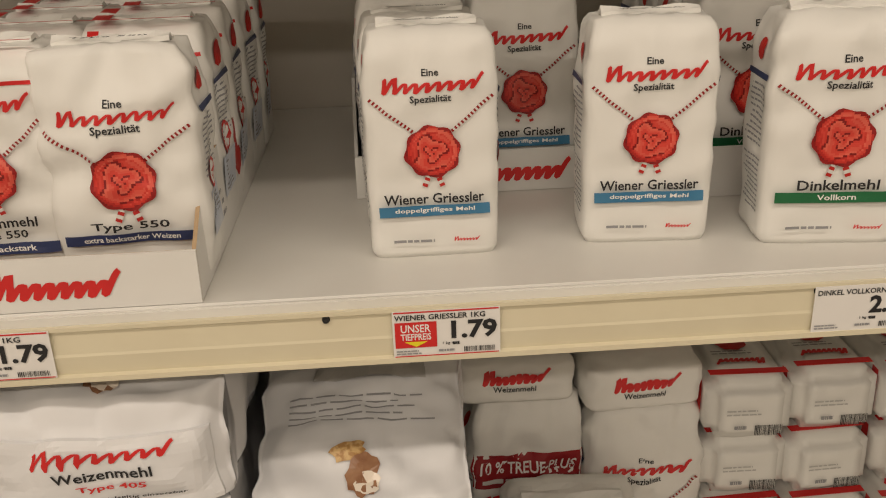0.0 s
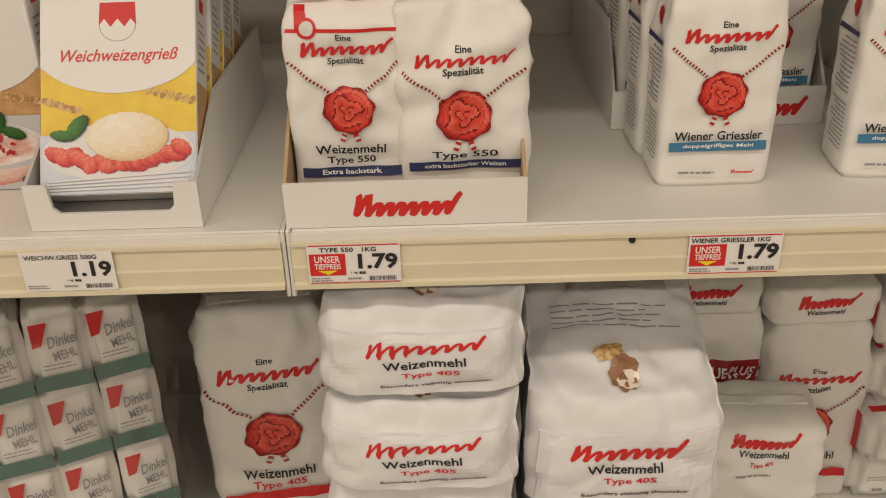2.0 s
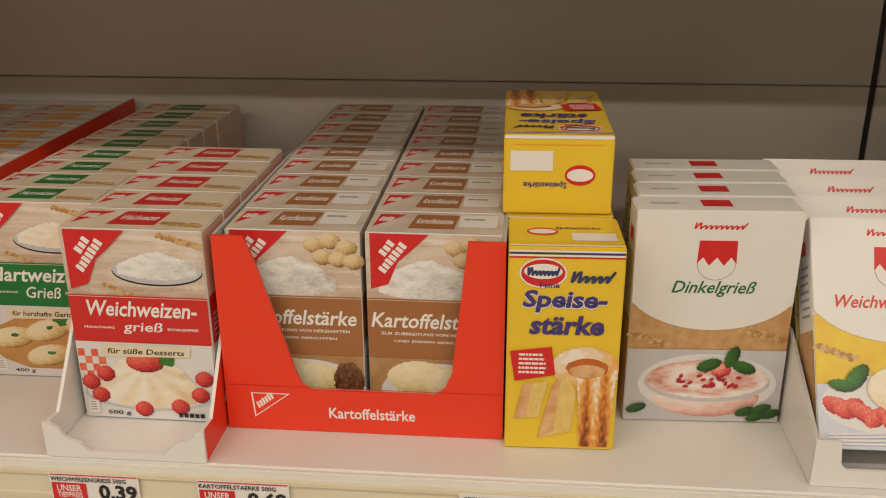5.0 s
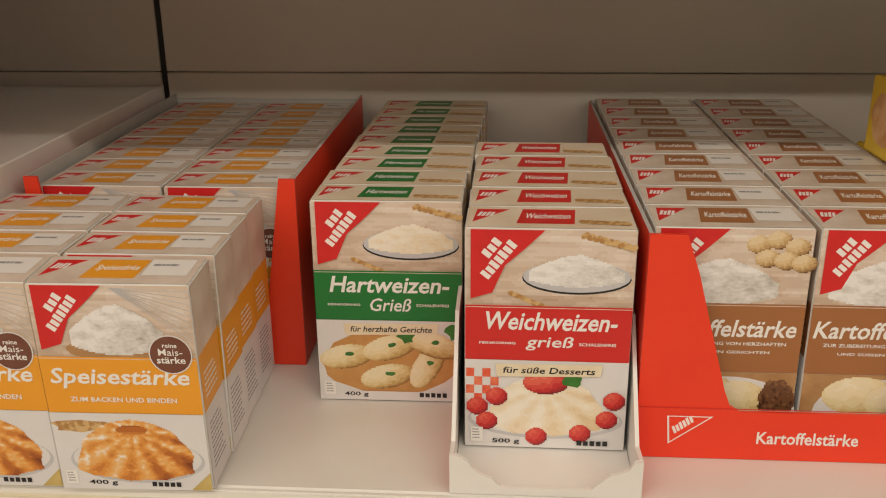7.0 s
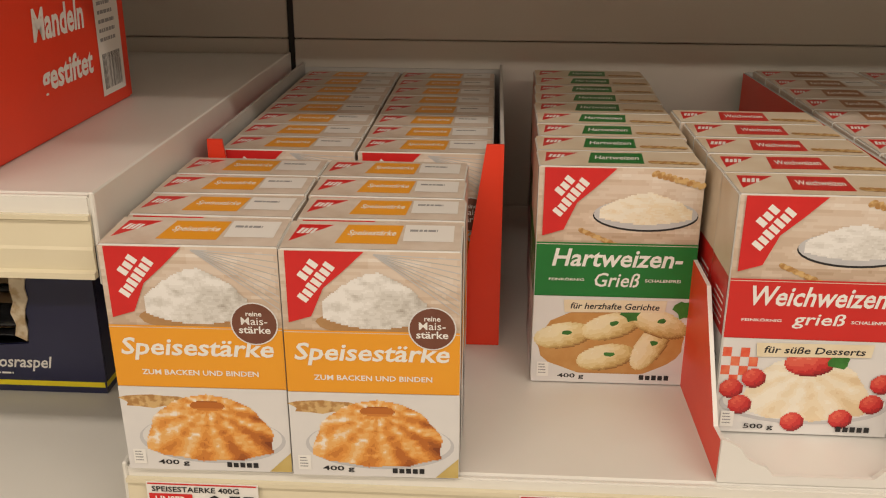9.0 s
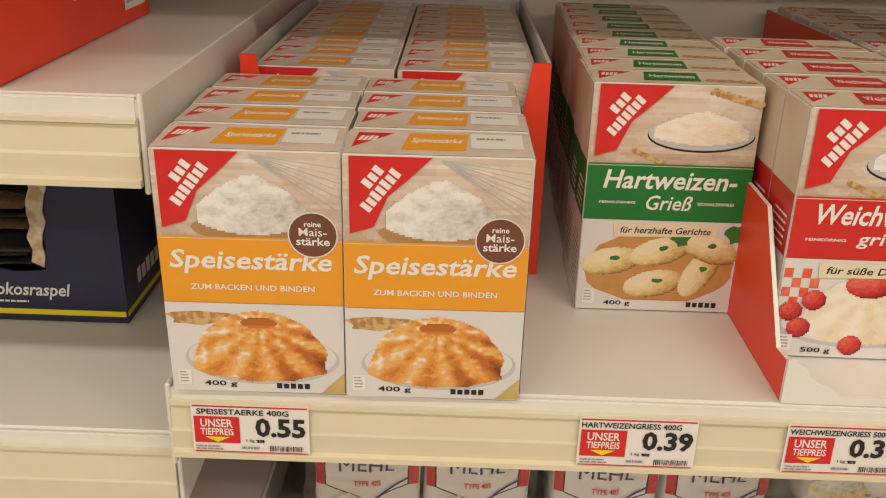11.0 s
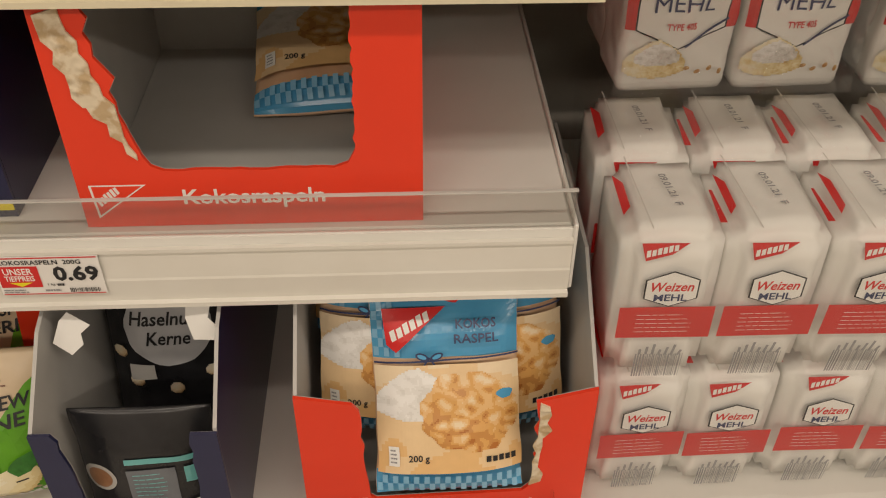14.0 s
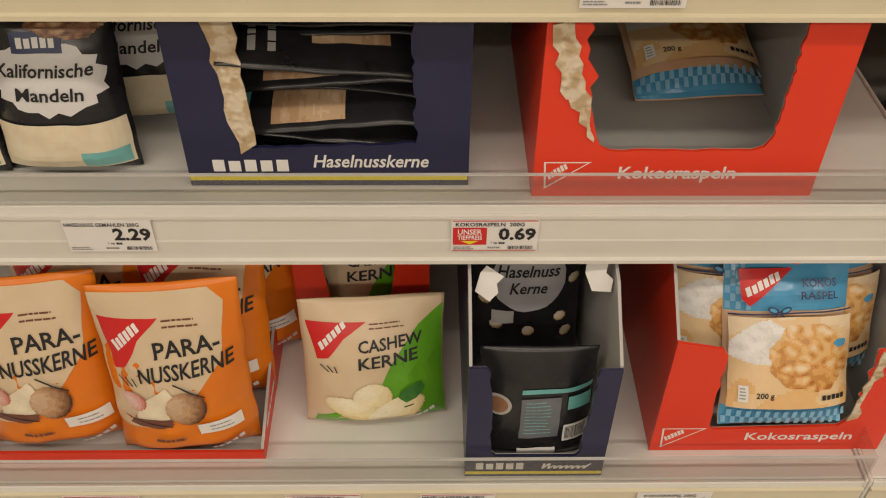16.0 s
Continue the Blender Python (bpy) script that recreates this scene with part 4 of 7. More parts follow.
def tb2_art(w, h):
    a = Art(0.005)
    a.mark(0, h * 0.89, w * 0.55, h * 0.09, "red_ink", 9)
    a.text("Weizenmehl", 0, h * 0.8, w * 0.4, "black_ink", h=h * 0.05)
    a.text("Type 405", 0, h * 0.73, w * 0.2, "red_ink", h=h * 0.035)
    a.lines(-w * 0.2, w * 0.2, h * 0.65, h * 0.67, 1, "grey_ink", 0.6)
    a.rect(-w * 0.49, h * 0.28, w * 0.49, h * 0.46, "wine_ink")
    a.text("10 % TREUE-PLUS", 0, h * 0.37, w * 0.84, "white_ink", h=h * 0.075)
    return a


tb2 = flour_bag("flour_bag", "squat white flour bag with bonus banderole in the front row", 0.146, 0.1, 0.232,
                tb2_art(0.146, 0.23), 12, crumple=0.0035, top=0.03, side=False)
place(tb2, [at(0.178, 0.79, D1 + 0.001, 0.1, -3)])
ends = Art(0.005)
ends.mark(0, 0.035, 0.075, 0.02, "red_ink", 9, rot=3)
ends.text("Weizenmehl", 0, 0.018, 0.05, "black_ink", h=0.008)
topb = flour_bag("flour_bag", "crumpled white flour bag lying across the row below", 0.136, 0.13, 0.064, ends, 15, crumple=0.004, top=0.016, side=False, group="flour bags on top of the row")
place(topb, [at(0.13, 0.925, D1 + 0.303, 0.13, -2), at(0.277, 0.92, D1 + 0.287, 0.13, 3), at(0.29, 0.985, D1 + 0.356, 0.1, 1)])


def bottom_bag():
    """A one-kilo bag on its side with the folded bottom to the front."""
    b = thing("flour_bag", "white flour bag on its side showing its glued bottom", "flour bag", group="flour bags stacked on their sides")
    w, h, d = 0.1, 0.08, 0.17
    bm = box_bm(-w / 2, w / 2, 0, d, 0, h, 0.014, 3)
    bmesh.ops.subdivide_edges(bm, edges=[e for e in bm.edges if e.calc_length() > 0.03], cuts=6, use_grid_fill=True)
    for v in bm.verts:
        v.co += Vector((0, 1, 1)) * 0.0018 * noise.noise(v.co * 30)
    part("paper_bag", bm, "paper", b, smooth=True)
    a = Art()
    a.barcode(0.004, 0.036, 0.012, 0.026)
    a.lines(-0.02, 0.0, 0.02, 0.026, 1, "grey_ink", 0.8)
    a.lines(-0.03, 0.02, 0.038, 0.048, 2, "card_grey", 0.4)
    a.put("bottom_print", b, lambda u, v, l: (u, -0.0022 - l, v))
    t = Art()
    t.rect(-w * 0.46, 0.02, w * 0.46, 0.032, "red_ink")
    t.mark(0, 0.05, 0.06, 0.014, "red_ink", 9, rot=180)
    t.ell(0, 0.1, 0.02, 0.022, "seal_red", 0.05, 24, lobes=8)
    t.lines(-0.03, 0.03, 0.066, 0.078, 2, "grey_ink", 0.4)
    t.put("top_print", b, lambda u, v, l: (u, v, h + 0.0018 + l))
    s = Art()
    s.rect(0.03, 0.01, 0.045, 0.07, "red_ink")
    s.put("side_print", b, lambda u, v, l: (-w / 2 - 0.0015 - l, u, v))
    return b


bb = bottom_bag()
spots = []
for col in range(4):
    for row in range(4):
        spots.append(pose(0.402 + 0.106 * col + R.uniform(-.003, .003), 0.895 + R.uniform(-.006, .008) - (0.03 if row == 1 else 0), D1 + 0.002 + 0.0815 * row, 0, 0, R.uniform(-3, 3)))
place(bb, spots)


# ---- cartons on the upper shelf ----
def carton(label, w, d, h, card, front, top=None, side=None, group="", name="carton"):
    """A folding box standing on z = 0 with its front face at y = 0."""
    c = thing(name, label, "food carton", group=group)
    bm = box_bm(-w / 2, w / 2, 0, d, 0, h, 0.0012, 2)
    part("box_body", bm, card, c)
    front.put("front_print", c, on_front)
    if top:
        top.put("top_print", c, lambda u, v, l: (u, v, h + l))
    bm = box_bm(-w * 0.46, w * 0.46, d * 0.25, d * 0.97, h + 0.0001, h + 0.0004, 0)
    part("top_flap", bm, card, c) if not top else None
    if side:
        for sg in (-1, 1):
            side.put("side_print", c, lambda u, v, l, sg=sg: (sg * (w / 2 + l), u, v))
    return c


def brand_corner(a, w, h, size):
    """The red corner with the store brand as plain strokes."""
    x, y = -w / 2 + 0.001, h - 0.0006
    a.poly([(x + size * 0.06, y), (x + size, y), (x + size * 0.74, y - size * 0.26), (x + size * 0.5, y - size * 0.48), (x + size * 0.34, y - size * 0.86), (x + size * 0.06, y - size * 0.95)], "red_ink")
    a.mark(x + size * 0.33, y - size * 0.24, size * 0.3, size * 0.13, "white_ink", 3, rot=52, shear=0, first=1)
    a.mark(x + size * 0.42, y - size * 0.40, size * 0.62, size * 0.14, "white_ink", 7, rot=52, shear=0, first=1)


def gg_art(kind):
    w, h = {"speise": (0.110, 0.162), "kartoffel": (0.112, 0.174)}.get(kind, (0.121, 0.176))
    band = {"speise": "band_orange", "hart": "band_green", "weich": "band_red", "kartoffel": "band_brown"}[kind]
    a = Art()
    a.rect(-w / 2 + .0005, h * 0.6, w / 2 - .0005, h - .0005, "photo_grey" if kind in ("speise", "kartoffel") else "beige_card")
    a.relief(0, h * 0.83, w / 2 - .0006, h * 0.17 - .0006, tone_rows, INK_WOOD, 0.0022)
    if kind == "speise":
        for i in range(9):
            a.line((w * 0.02, h * 0.985), (w * 0.49, h * (0.97 - 0.028 * i)), 0.0006, "card_grey" if i % 2 else "plate_shade")
        a.ell(w * 0.02, h * 0.705, w * 0.33, h * 0.055, "wood_bowl", 0.02, 30)
        a.relief(w * 0.02, h * 0.79, w * 0.29, h * 0.125, tone_heap, INK_FLOUR)
    elif kind == "kartoffel":
        a.relief(-w * 0.05, h * 0.76, w * 0.36, h * 0.11, tone_heap, INK_FLOUR)
        for i, (x, y) in enumerate(((0.16, .93), (.28, .95), (.4, .92), (.22, .87), (.34, .86), (.45, .85))):
            a.relief(w * x, h * y, w * 0.08, h * 0.04, tone_ball, INK_TATER, 0.0012)
    else:
        a.ell(w * 0.16, h * 0.79, w * 0.32, h * 0.07, "black_ink", 0, 30)
        a.ell(w * 0.16, h * 0.797, w * 0.315, h * 0.068, "plate_shade", 0, 30)
        a.relief(w * 0.16, h * 0.82, w * 0.28, h * 0.075, tone_heap, INK_CREAM[3:] if kind == "hart" else INK_FLOUR[2:])
        for i in range(9):
            a.ell(w * (0.2 + 0.035 * i), h * (0.975 - 0.006 * i), w * 0.028, h * 0.013, "wheat", 0.1, 10, 30, seed=i)
            a.ell(w * (-0.22 + 0.035 * i), h * (0.72 - 0.01 * i), w * 0.026, h * 0.012, "wheat", 0.1, 10, -30, seed=i)
    low = {"speise": 0.395, "kartoffel": 0.35}.get(kind, 0.42)
    a.rect(-w / 2 + .0005, h * low, w / 2 - .0005, h * 0.668, band)
    a.rect(-w / 2 + .0005, h * 0.658, w / 2 - .0005, h * 0.661, "photo_grey")
    brand_corner(a, w, h, w * 0.46)
    if kind == "speise":
        a.text("Speisestärke", 0, h * 0.565, w * 0.88, "white_ink", h=h * 0.1, shear=0.2, bold=0.02)
        a.text("ZUM BACKEN UND BINDEN", 0, h * 0.463, w * 0.68, "white_ink", h=h * 0.024)
        a.ell(w * 0.34, h * 0.685, w * 0.135, w * 0.135, "plate", n=28)
        a.ell(w * 0.34, h * 0.685, w * 0.127, w * 0.127, "brown_seal", n=28)
        a.text("reine", w * 0.34, h * 0.728, w * 0.09, "white_ink")
        a.text("Mais-", w * 0.34, h * 0.697, w * 0.15, "white_ink", h=h * 0.032, bold=0.004)
        a.text("stärke", w * 0.34, h * 0.66, w * 0.18, "white_ink", h=h * 0.032)
        a.rect(-w / 2 + .0005, .0005, w / 2 - .0005, h * low, "plate")
        a.ell(-w * 0.3, h * 0.33, w * 0.2, h * 0.03, "wheat", 0.2, 16)
        a.ell(w * 0.03, h * 0.155, w * 0.44, h * 0.115, "plate_shade", 0, 36)
        a.ell(w * 0.03, h * 0.165, w * 0.42, h * 0.105, "plate", 0, 36)
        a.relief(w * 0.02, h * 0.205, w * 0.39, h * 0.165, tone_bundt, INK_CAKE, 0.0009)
        a.poly([(w * 0.36, .001), (w * 0.495, .001), (w * 0.495, h * 0.1)], "ink_gold")
        a.text("400 g", -w * 0.22, h * 0.037, w * 0.19, "black_ink", h=h * 0.03)
    else:
        t1, t2 = {"hart": ("Hartweizen-", "Grieß"), "weich": ("Weichweizen-", "grieß"), "kartoffel": ("Kartoffelstärke", "")}[kind]
        if t2:
            a.text(t1, 0.002, h * 0.60, w * 0.8, "white_ink", h=h * 0.082, shear=0.2, bold=0.02)
            a.text(t2, 0.002, h * 0.50, w * 0.28, "white_ink", h=h * 0.066, shear=0.2, bold=0.012)
            a.text("FEINKÖRNIG", -w * 0.3, h * 0.50, w * 0.22, "white_ink", h=h * 0.014)
            a.text("SCHALENFREI", w * 0.3, h * 0.50, w * 0.22, "white_ink", h=h * 0.014)
        else:
            a.text(t1, 0, h * 0.555, w * 0.92, "white_ink", h=h * 0.08, shear=0.18, bold=0.018)
            a.text("ZUR ZUBEREITUNG VON HERZHAFTEN", 0, h * 0.485, w * 0.8, "white_ink", h=h * 0.016)
            a.text("UND SÜSSEN GERICHTEN", 0, h * 0.447, w * 0.6, "white_ink", h=h * 0.016)
        a.rect(-w / 2 + .0005, .0005, w / 2 - .0005, h * low, "plate")
        if kind == "hart":
            a.ell(0, h * 0.2, w * 0.47, h * 0.17, "broth", 0.03, 30)
            for i, (x, y, r) in enumerate(((-.3, .23, 10), (0.0, .28, 15), (-.02, .13, 12), (.26, .19, 60), (.3, .3, -20))):
                a.relief(w * x, h * y, w * 0.19, h * 0.062, tone_ball, INK_DOUGH, 0.0011, r)
                a.ell(w * (x + .02), h * (y + .015), w * 0.03, h * 0.012, "leaf", 0.3, 10, seed=i)
            a.ell(w * 0.12, h * 0.34, w * 0.06, h * 0.03, "leaf", 0.3, 14)
            a.ell(w * 0.44, h * 0.37, w * 0.055, h * 0.04, "leaf", 0.3, 14)
            a.rect(-w / 2 + .0005, .0005, w / 2 - .0005, h * 0.05, "plate")
        elif kind == "weich":
            for i in range(4):
                for j in range(4):
                    if (i + j) % 2:
                        a.rect(-w * 0.49 + i * w * 0.05, h * (0.22 + 0.04 * j), -w * 0.44 + i * w * 0.05, h * (0.26 + 0.04 * j), "strawberry")
            a.ell(0, h * 0.14, w * 0.48, h * 0.09, "plate_shade", 0, 30)
            a.ell(0, h * 0.15, w * 0.46, h * 0.085, "plate", 0, 30)
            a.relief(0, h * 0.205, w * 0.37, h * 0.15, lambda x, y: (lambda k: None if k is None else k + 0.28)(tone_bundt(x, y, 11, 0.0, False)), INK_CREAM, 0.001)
            a.relief(0, h * 0.32, w * 0.14, h * 0.055, tone_ball, INK_RED[:6])
            a.ell(w * 0.16, h * 0.33, w * 0.06, h * 0.03, "leaf", 0.2, 12)
            for i, (x, y) in enumerate(((-.42, .2), (-.36, .13), (-.05, .06), (.22, .08), (.38, .15), (.42, .24), (-.3, .25))):
                a.relief(w * x, h * y, w * 0.066, h * 0.043, tone_ball, INK_RED[:5])
        else:
            a.rect(-w / 2 + .0006, .0006, w / 2 - .0006, h * low, "wood_bowl")
            a.ell(w * 0.05, h * 0.17, w * 0.46, h * 0.16, "plate", 0.0, 30)
            a.relief(-w * 0.12, h * 0.25, w * 0.24, h * 0.09, tone_ball, INK_DOUGH[2:])
            a.relief(w * 0.12, h * 0.22, w * 0.2, h * 0.09, tone_ball, INK_DOUGH[2:])
            a.relief(w * 0.38, h * 0.22, w * 0.12, h * 0.1, tone_chunks, INK_NUT[:3])
            a.relief(-w * 0.02, h * 0.09, w * 0.32, h * 0.065, tone_ball, INK_NUT[1:], 0.0011, 8)
            a.relief(-w * 0.34, h * 0.1, w * 0.13, h * 0.06, tone_ball, INK_RED)
            a.relief(w * 0.34, h * 0.08, w * 0.13, h * 0.05, tone_ball, INK_NUT[1:])
        if t2:
            a.poly([(-w * 0.3, h * 0.345), (w * 0.33, h * 0.355), (w * 0.34, h * 0.41), (-w * 0.31, h * 0.405)], "cream_food")
            a.text("für herzhafte Gerichte" if kind == "hart" else "für süße Desserts", 0.002, h * 0.378, w * 0.56, "black_ink", h=h * 0.03, shear=0.2)
        a.text("500 g" if kind == "weich" else "400 g", -w * 0.24, h * 0.032, w * 0.17, "black_ink", h=h * 0.028)
    a.mark(w * 0.3 if kind != "speise" else w * 0.2, h * 0.035, w * 0.2, h * 0.024, "black_ink", 5, shear=0, first=1)
    a.rect(-w * 0.46, h * 0.03, -w * 0.385, h * 0.1, "white_ink")
    a.lines(-w * 0.45, -w * 0.395, h * 0.04, h * 0.095, 4, "grey_ink", 0.4)
    return w, h, a, band


def gg_top(w, d, band, word):
    t = Art()
    t.rect(-w / 2 + .001, .001, w / 2 - .001, d - .001, "photo_grey" if band in ("band_orange", "band_brown") else "beige_card")
    t.poly([(-w * 0.46, d * 0.25), (-w * 0.24, d * 0.85), (-w * 0.44, d * 0.85)], "red_ink")
    t.mark(-w * 0.38, d * 0.62, w * 0.1, d * 0.2, "white_ink", 4, first=1)
    t.poly([(-w * 0.2, d * 0.2), (w * 0.14, d * 0.2), (w * 0.16, d * 0.86), (-w * 0.16, d * 0.86)], band)
    t.text(word, -w * 0.01, d * 0.55, w * 0.27, "white_ink", h=d * 0.24, shear=0.15)
    if band in ("band_orange", "band_brown"):
        t.rect(w * 0.17, d * 0.3, w * 0.45, d * 0.88, "tag_white")
        t.lines(w * 0.2, w * 0.42, d * 0.6, d * 0.75, 1, "grey_ink", 0.5)
    else:
        for i in range(7):
            t.ell(w * (0.2 + 0.04 * i), d * (0.3 - 0.01 * i), w * 0.03, d * 0.1, "wheat", 0.1, 10, 30, seed=i)
    return t


def gg_side(d, h, band, low):
    s = Art()
    s.rect(.001, h * 0.625, d - .001, h - .001, "photo_grey" if band in ("band_orange", "band_brown") else "beige_card")
    s.rect(.001, h * low, d - .001, h * 0.668, band)
    s.rect(.001, .001, d - .001, h * low, "plate")
    s.lines(d * 0.15, d * 0.85, h * 0.44, h * 0.58, 5, "white_ink", 0.35)
    s.lines(d * 0.15, d * 0.85, h * 0.08, h * 0.33, 10, "grey_ink", 0.35)
    return s


GG = {}
for kind, word, depth, label in (("speise", "Speisestärke", 0.046, "cornstarch carton with orange band and cake picture"),
                                 ("hart", "Hartweizen", 0.045, "durum semolina carton with green band and dumpling picture"),
                                 ("weich", "Weichweizen", 0.05, "soft wheat semolina carton with red band and pudding picture"),
                                 ("kartoffel", "Kartoffelstärke", 0.052, "potato starch carton with brown band and potato picture")):
    w, h, a, band = gg_art(kind)
    GG[kind] = carton(label, w if kind != "kartoffel" else 0.112, depth, h, "card_white", a, gg_top(w, depth, band, word), gg_side(depth, h, band, 0.395 if kind == "speise" else 0.42), group=label.split(" carton")[0] + " cartons")

place(GG["speise"], [pose(-1.494 + 0.1115 * c + R.uniform(-.001, .001) - 0.001 * r, 0.583 + 0.049 * r, S1 + 0.0005, 2.5 if r == 0 else 0, 0, R.uniform(-1.2, 1.2)) for r in range(4) for c in range(2)]
      + [pose(-1.478 + 0.1125 * c, 0.79 + 0.047 * r, S1 + 0.0045, 0, 0, R.uniform(-.5, .5)) for r in range(8) for c in range(2)])
place(GG["hart"], [pose(-1.217 + R.uniform(-.001, .001) + 0.0015 * r, 0.722 + 0.046 * r, S1 + 0.0005, 0, 0, R.uniform(-1, 1) - 0.6) for r in range(9)])
place(GG["weich"], [pose(-1.0895 + R.uniform(-.001, .001), 0.648 + 0.052 * r, S1 + 0.0045, 0, 0, R.uniform(-1, 1)) for r in range(5)])
place(GG["kartoffel"], [pose(-0.96 + 0.116 * c, 0.662 + 0.0535 * r, S1 + 0.0045, 0, 0, R.uniform(-.5, .5)) for r in range(9) for c in range(2)])

# trays for the cartons
tray("shelf_tray", "red card tray holding rows of cornstarch cartons at the back", -1.541, -1.302, 0.781, 1.172, S1 + 0.0005,
     [(0, 0), (0.239, 0), (0.239, 0.176), (0.225, 0.176), (0.205, 0.04), (0.03, 0.04), (0.012, 0.176), (0, 0.176)],
     [(0, 0), (0.384, 0), (0.384, 0.176), (0, 0.176)], "red_card", "card_grey", 0.17)
kd = 0.52
a = Art()
a.text("Kartoffelstärke", 0.126, 0.019, 0.074, "white_ink", h=0.0105)
a.poly([(0.022, 0.036), (0.056, 0.036), (0.024, 0.012)], "white_ink")
a.poly([(0.0235, 0.0352), (0.0535, 0.0352), (0.0252, 0.014)], "red_card")
a.mark(0.034, 0.029, 0.018, 0.006, "white_ink", 6, rot=38, first=1)
a.line((0.0, 0.043), (0.237, 0.043), 0.0006, "band_red")
tray("shelf_tray", "bright red card display tray of potato starch with a cut-out front", -1.022, -0.785, 0.645, 1.165, S1 + 0.0005,
     [(0, 0), (0.237, 0), (0.237, 0.178), (0.207, 0.178), (0.194, 0.06), (0.188, 0.046), (0.18, 0.04), (0.075, 0.04), (0.067, 0.045), (0.062, 0.058), (0.036, 0.15), (0.026, 0.178), (0, 0.178)],
     [(0, 0), (kd - 0.007, 0), (kd - 0.007, 0.172), (0, 0.178)], "red_card", "card_grey", 0.172, a)
sa = Art()
sa.mark(0.08, 0.03, 0.05, 0.012, "white_ink", 6)
tray("shelf_tray", "white and red semolina tray with its front torn open", -1.159, -1.024, 0.59, 0.93, S1 + 0.0005,
     [(0, 0), (0.135, 0), (0.135, 0.03)] + torn((0.135, 0.03), (0.108, 0.014), 5, 0.002, 1)[1:] + [(0.1, 0.006), (0.036, 0.006)] + torn((0.03, 0.013), (0, 0.032), 5, 0.002, 2),
     [(0, 0), (0.333, 0), (0.333, 0.11), (0.08, 0.105), (0.045, 0.06), (0.02, 0.028), (0, 0.03)], "red_card", "card_white", 0.1, None, sa, front_mat="card_white")

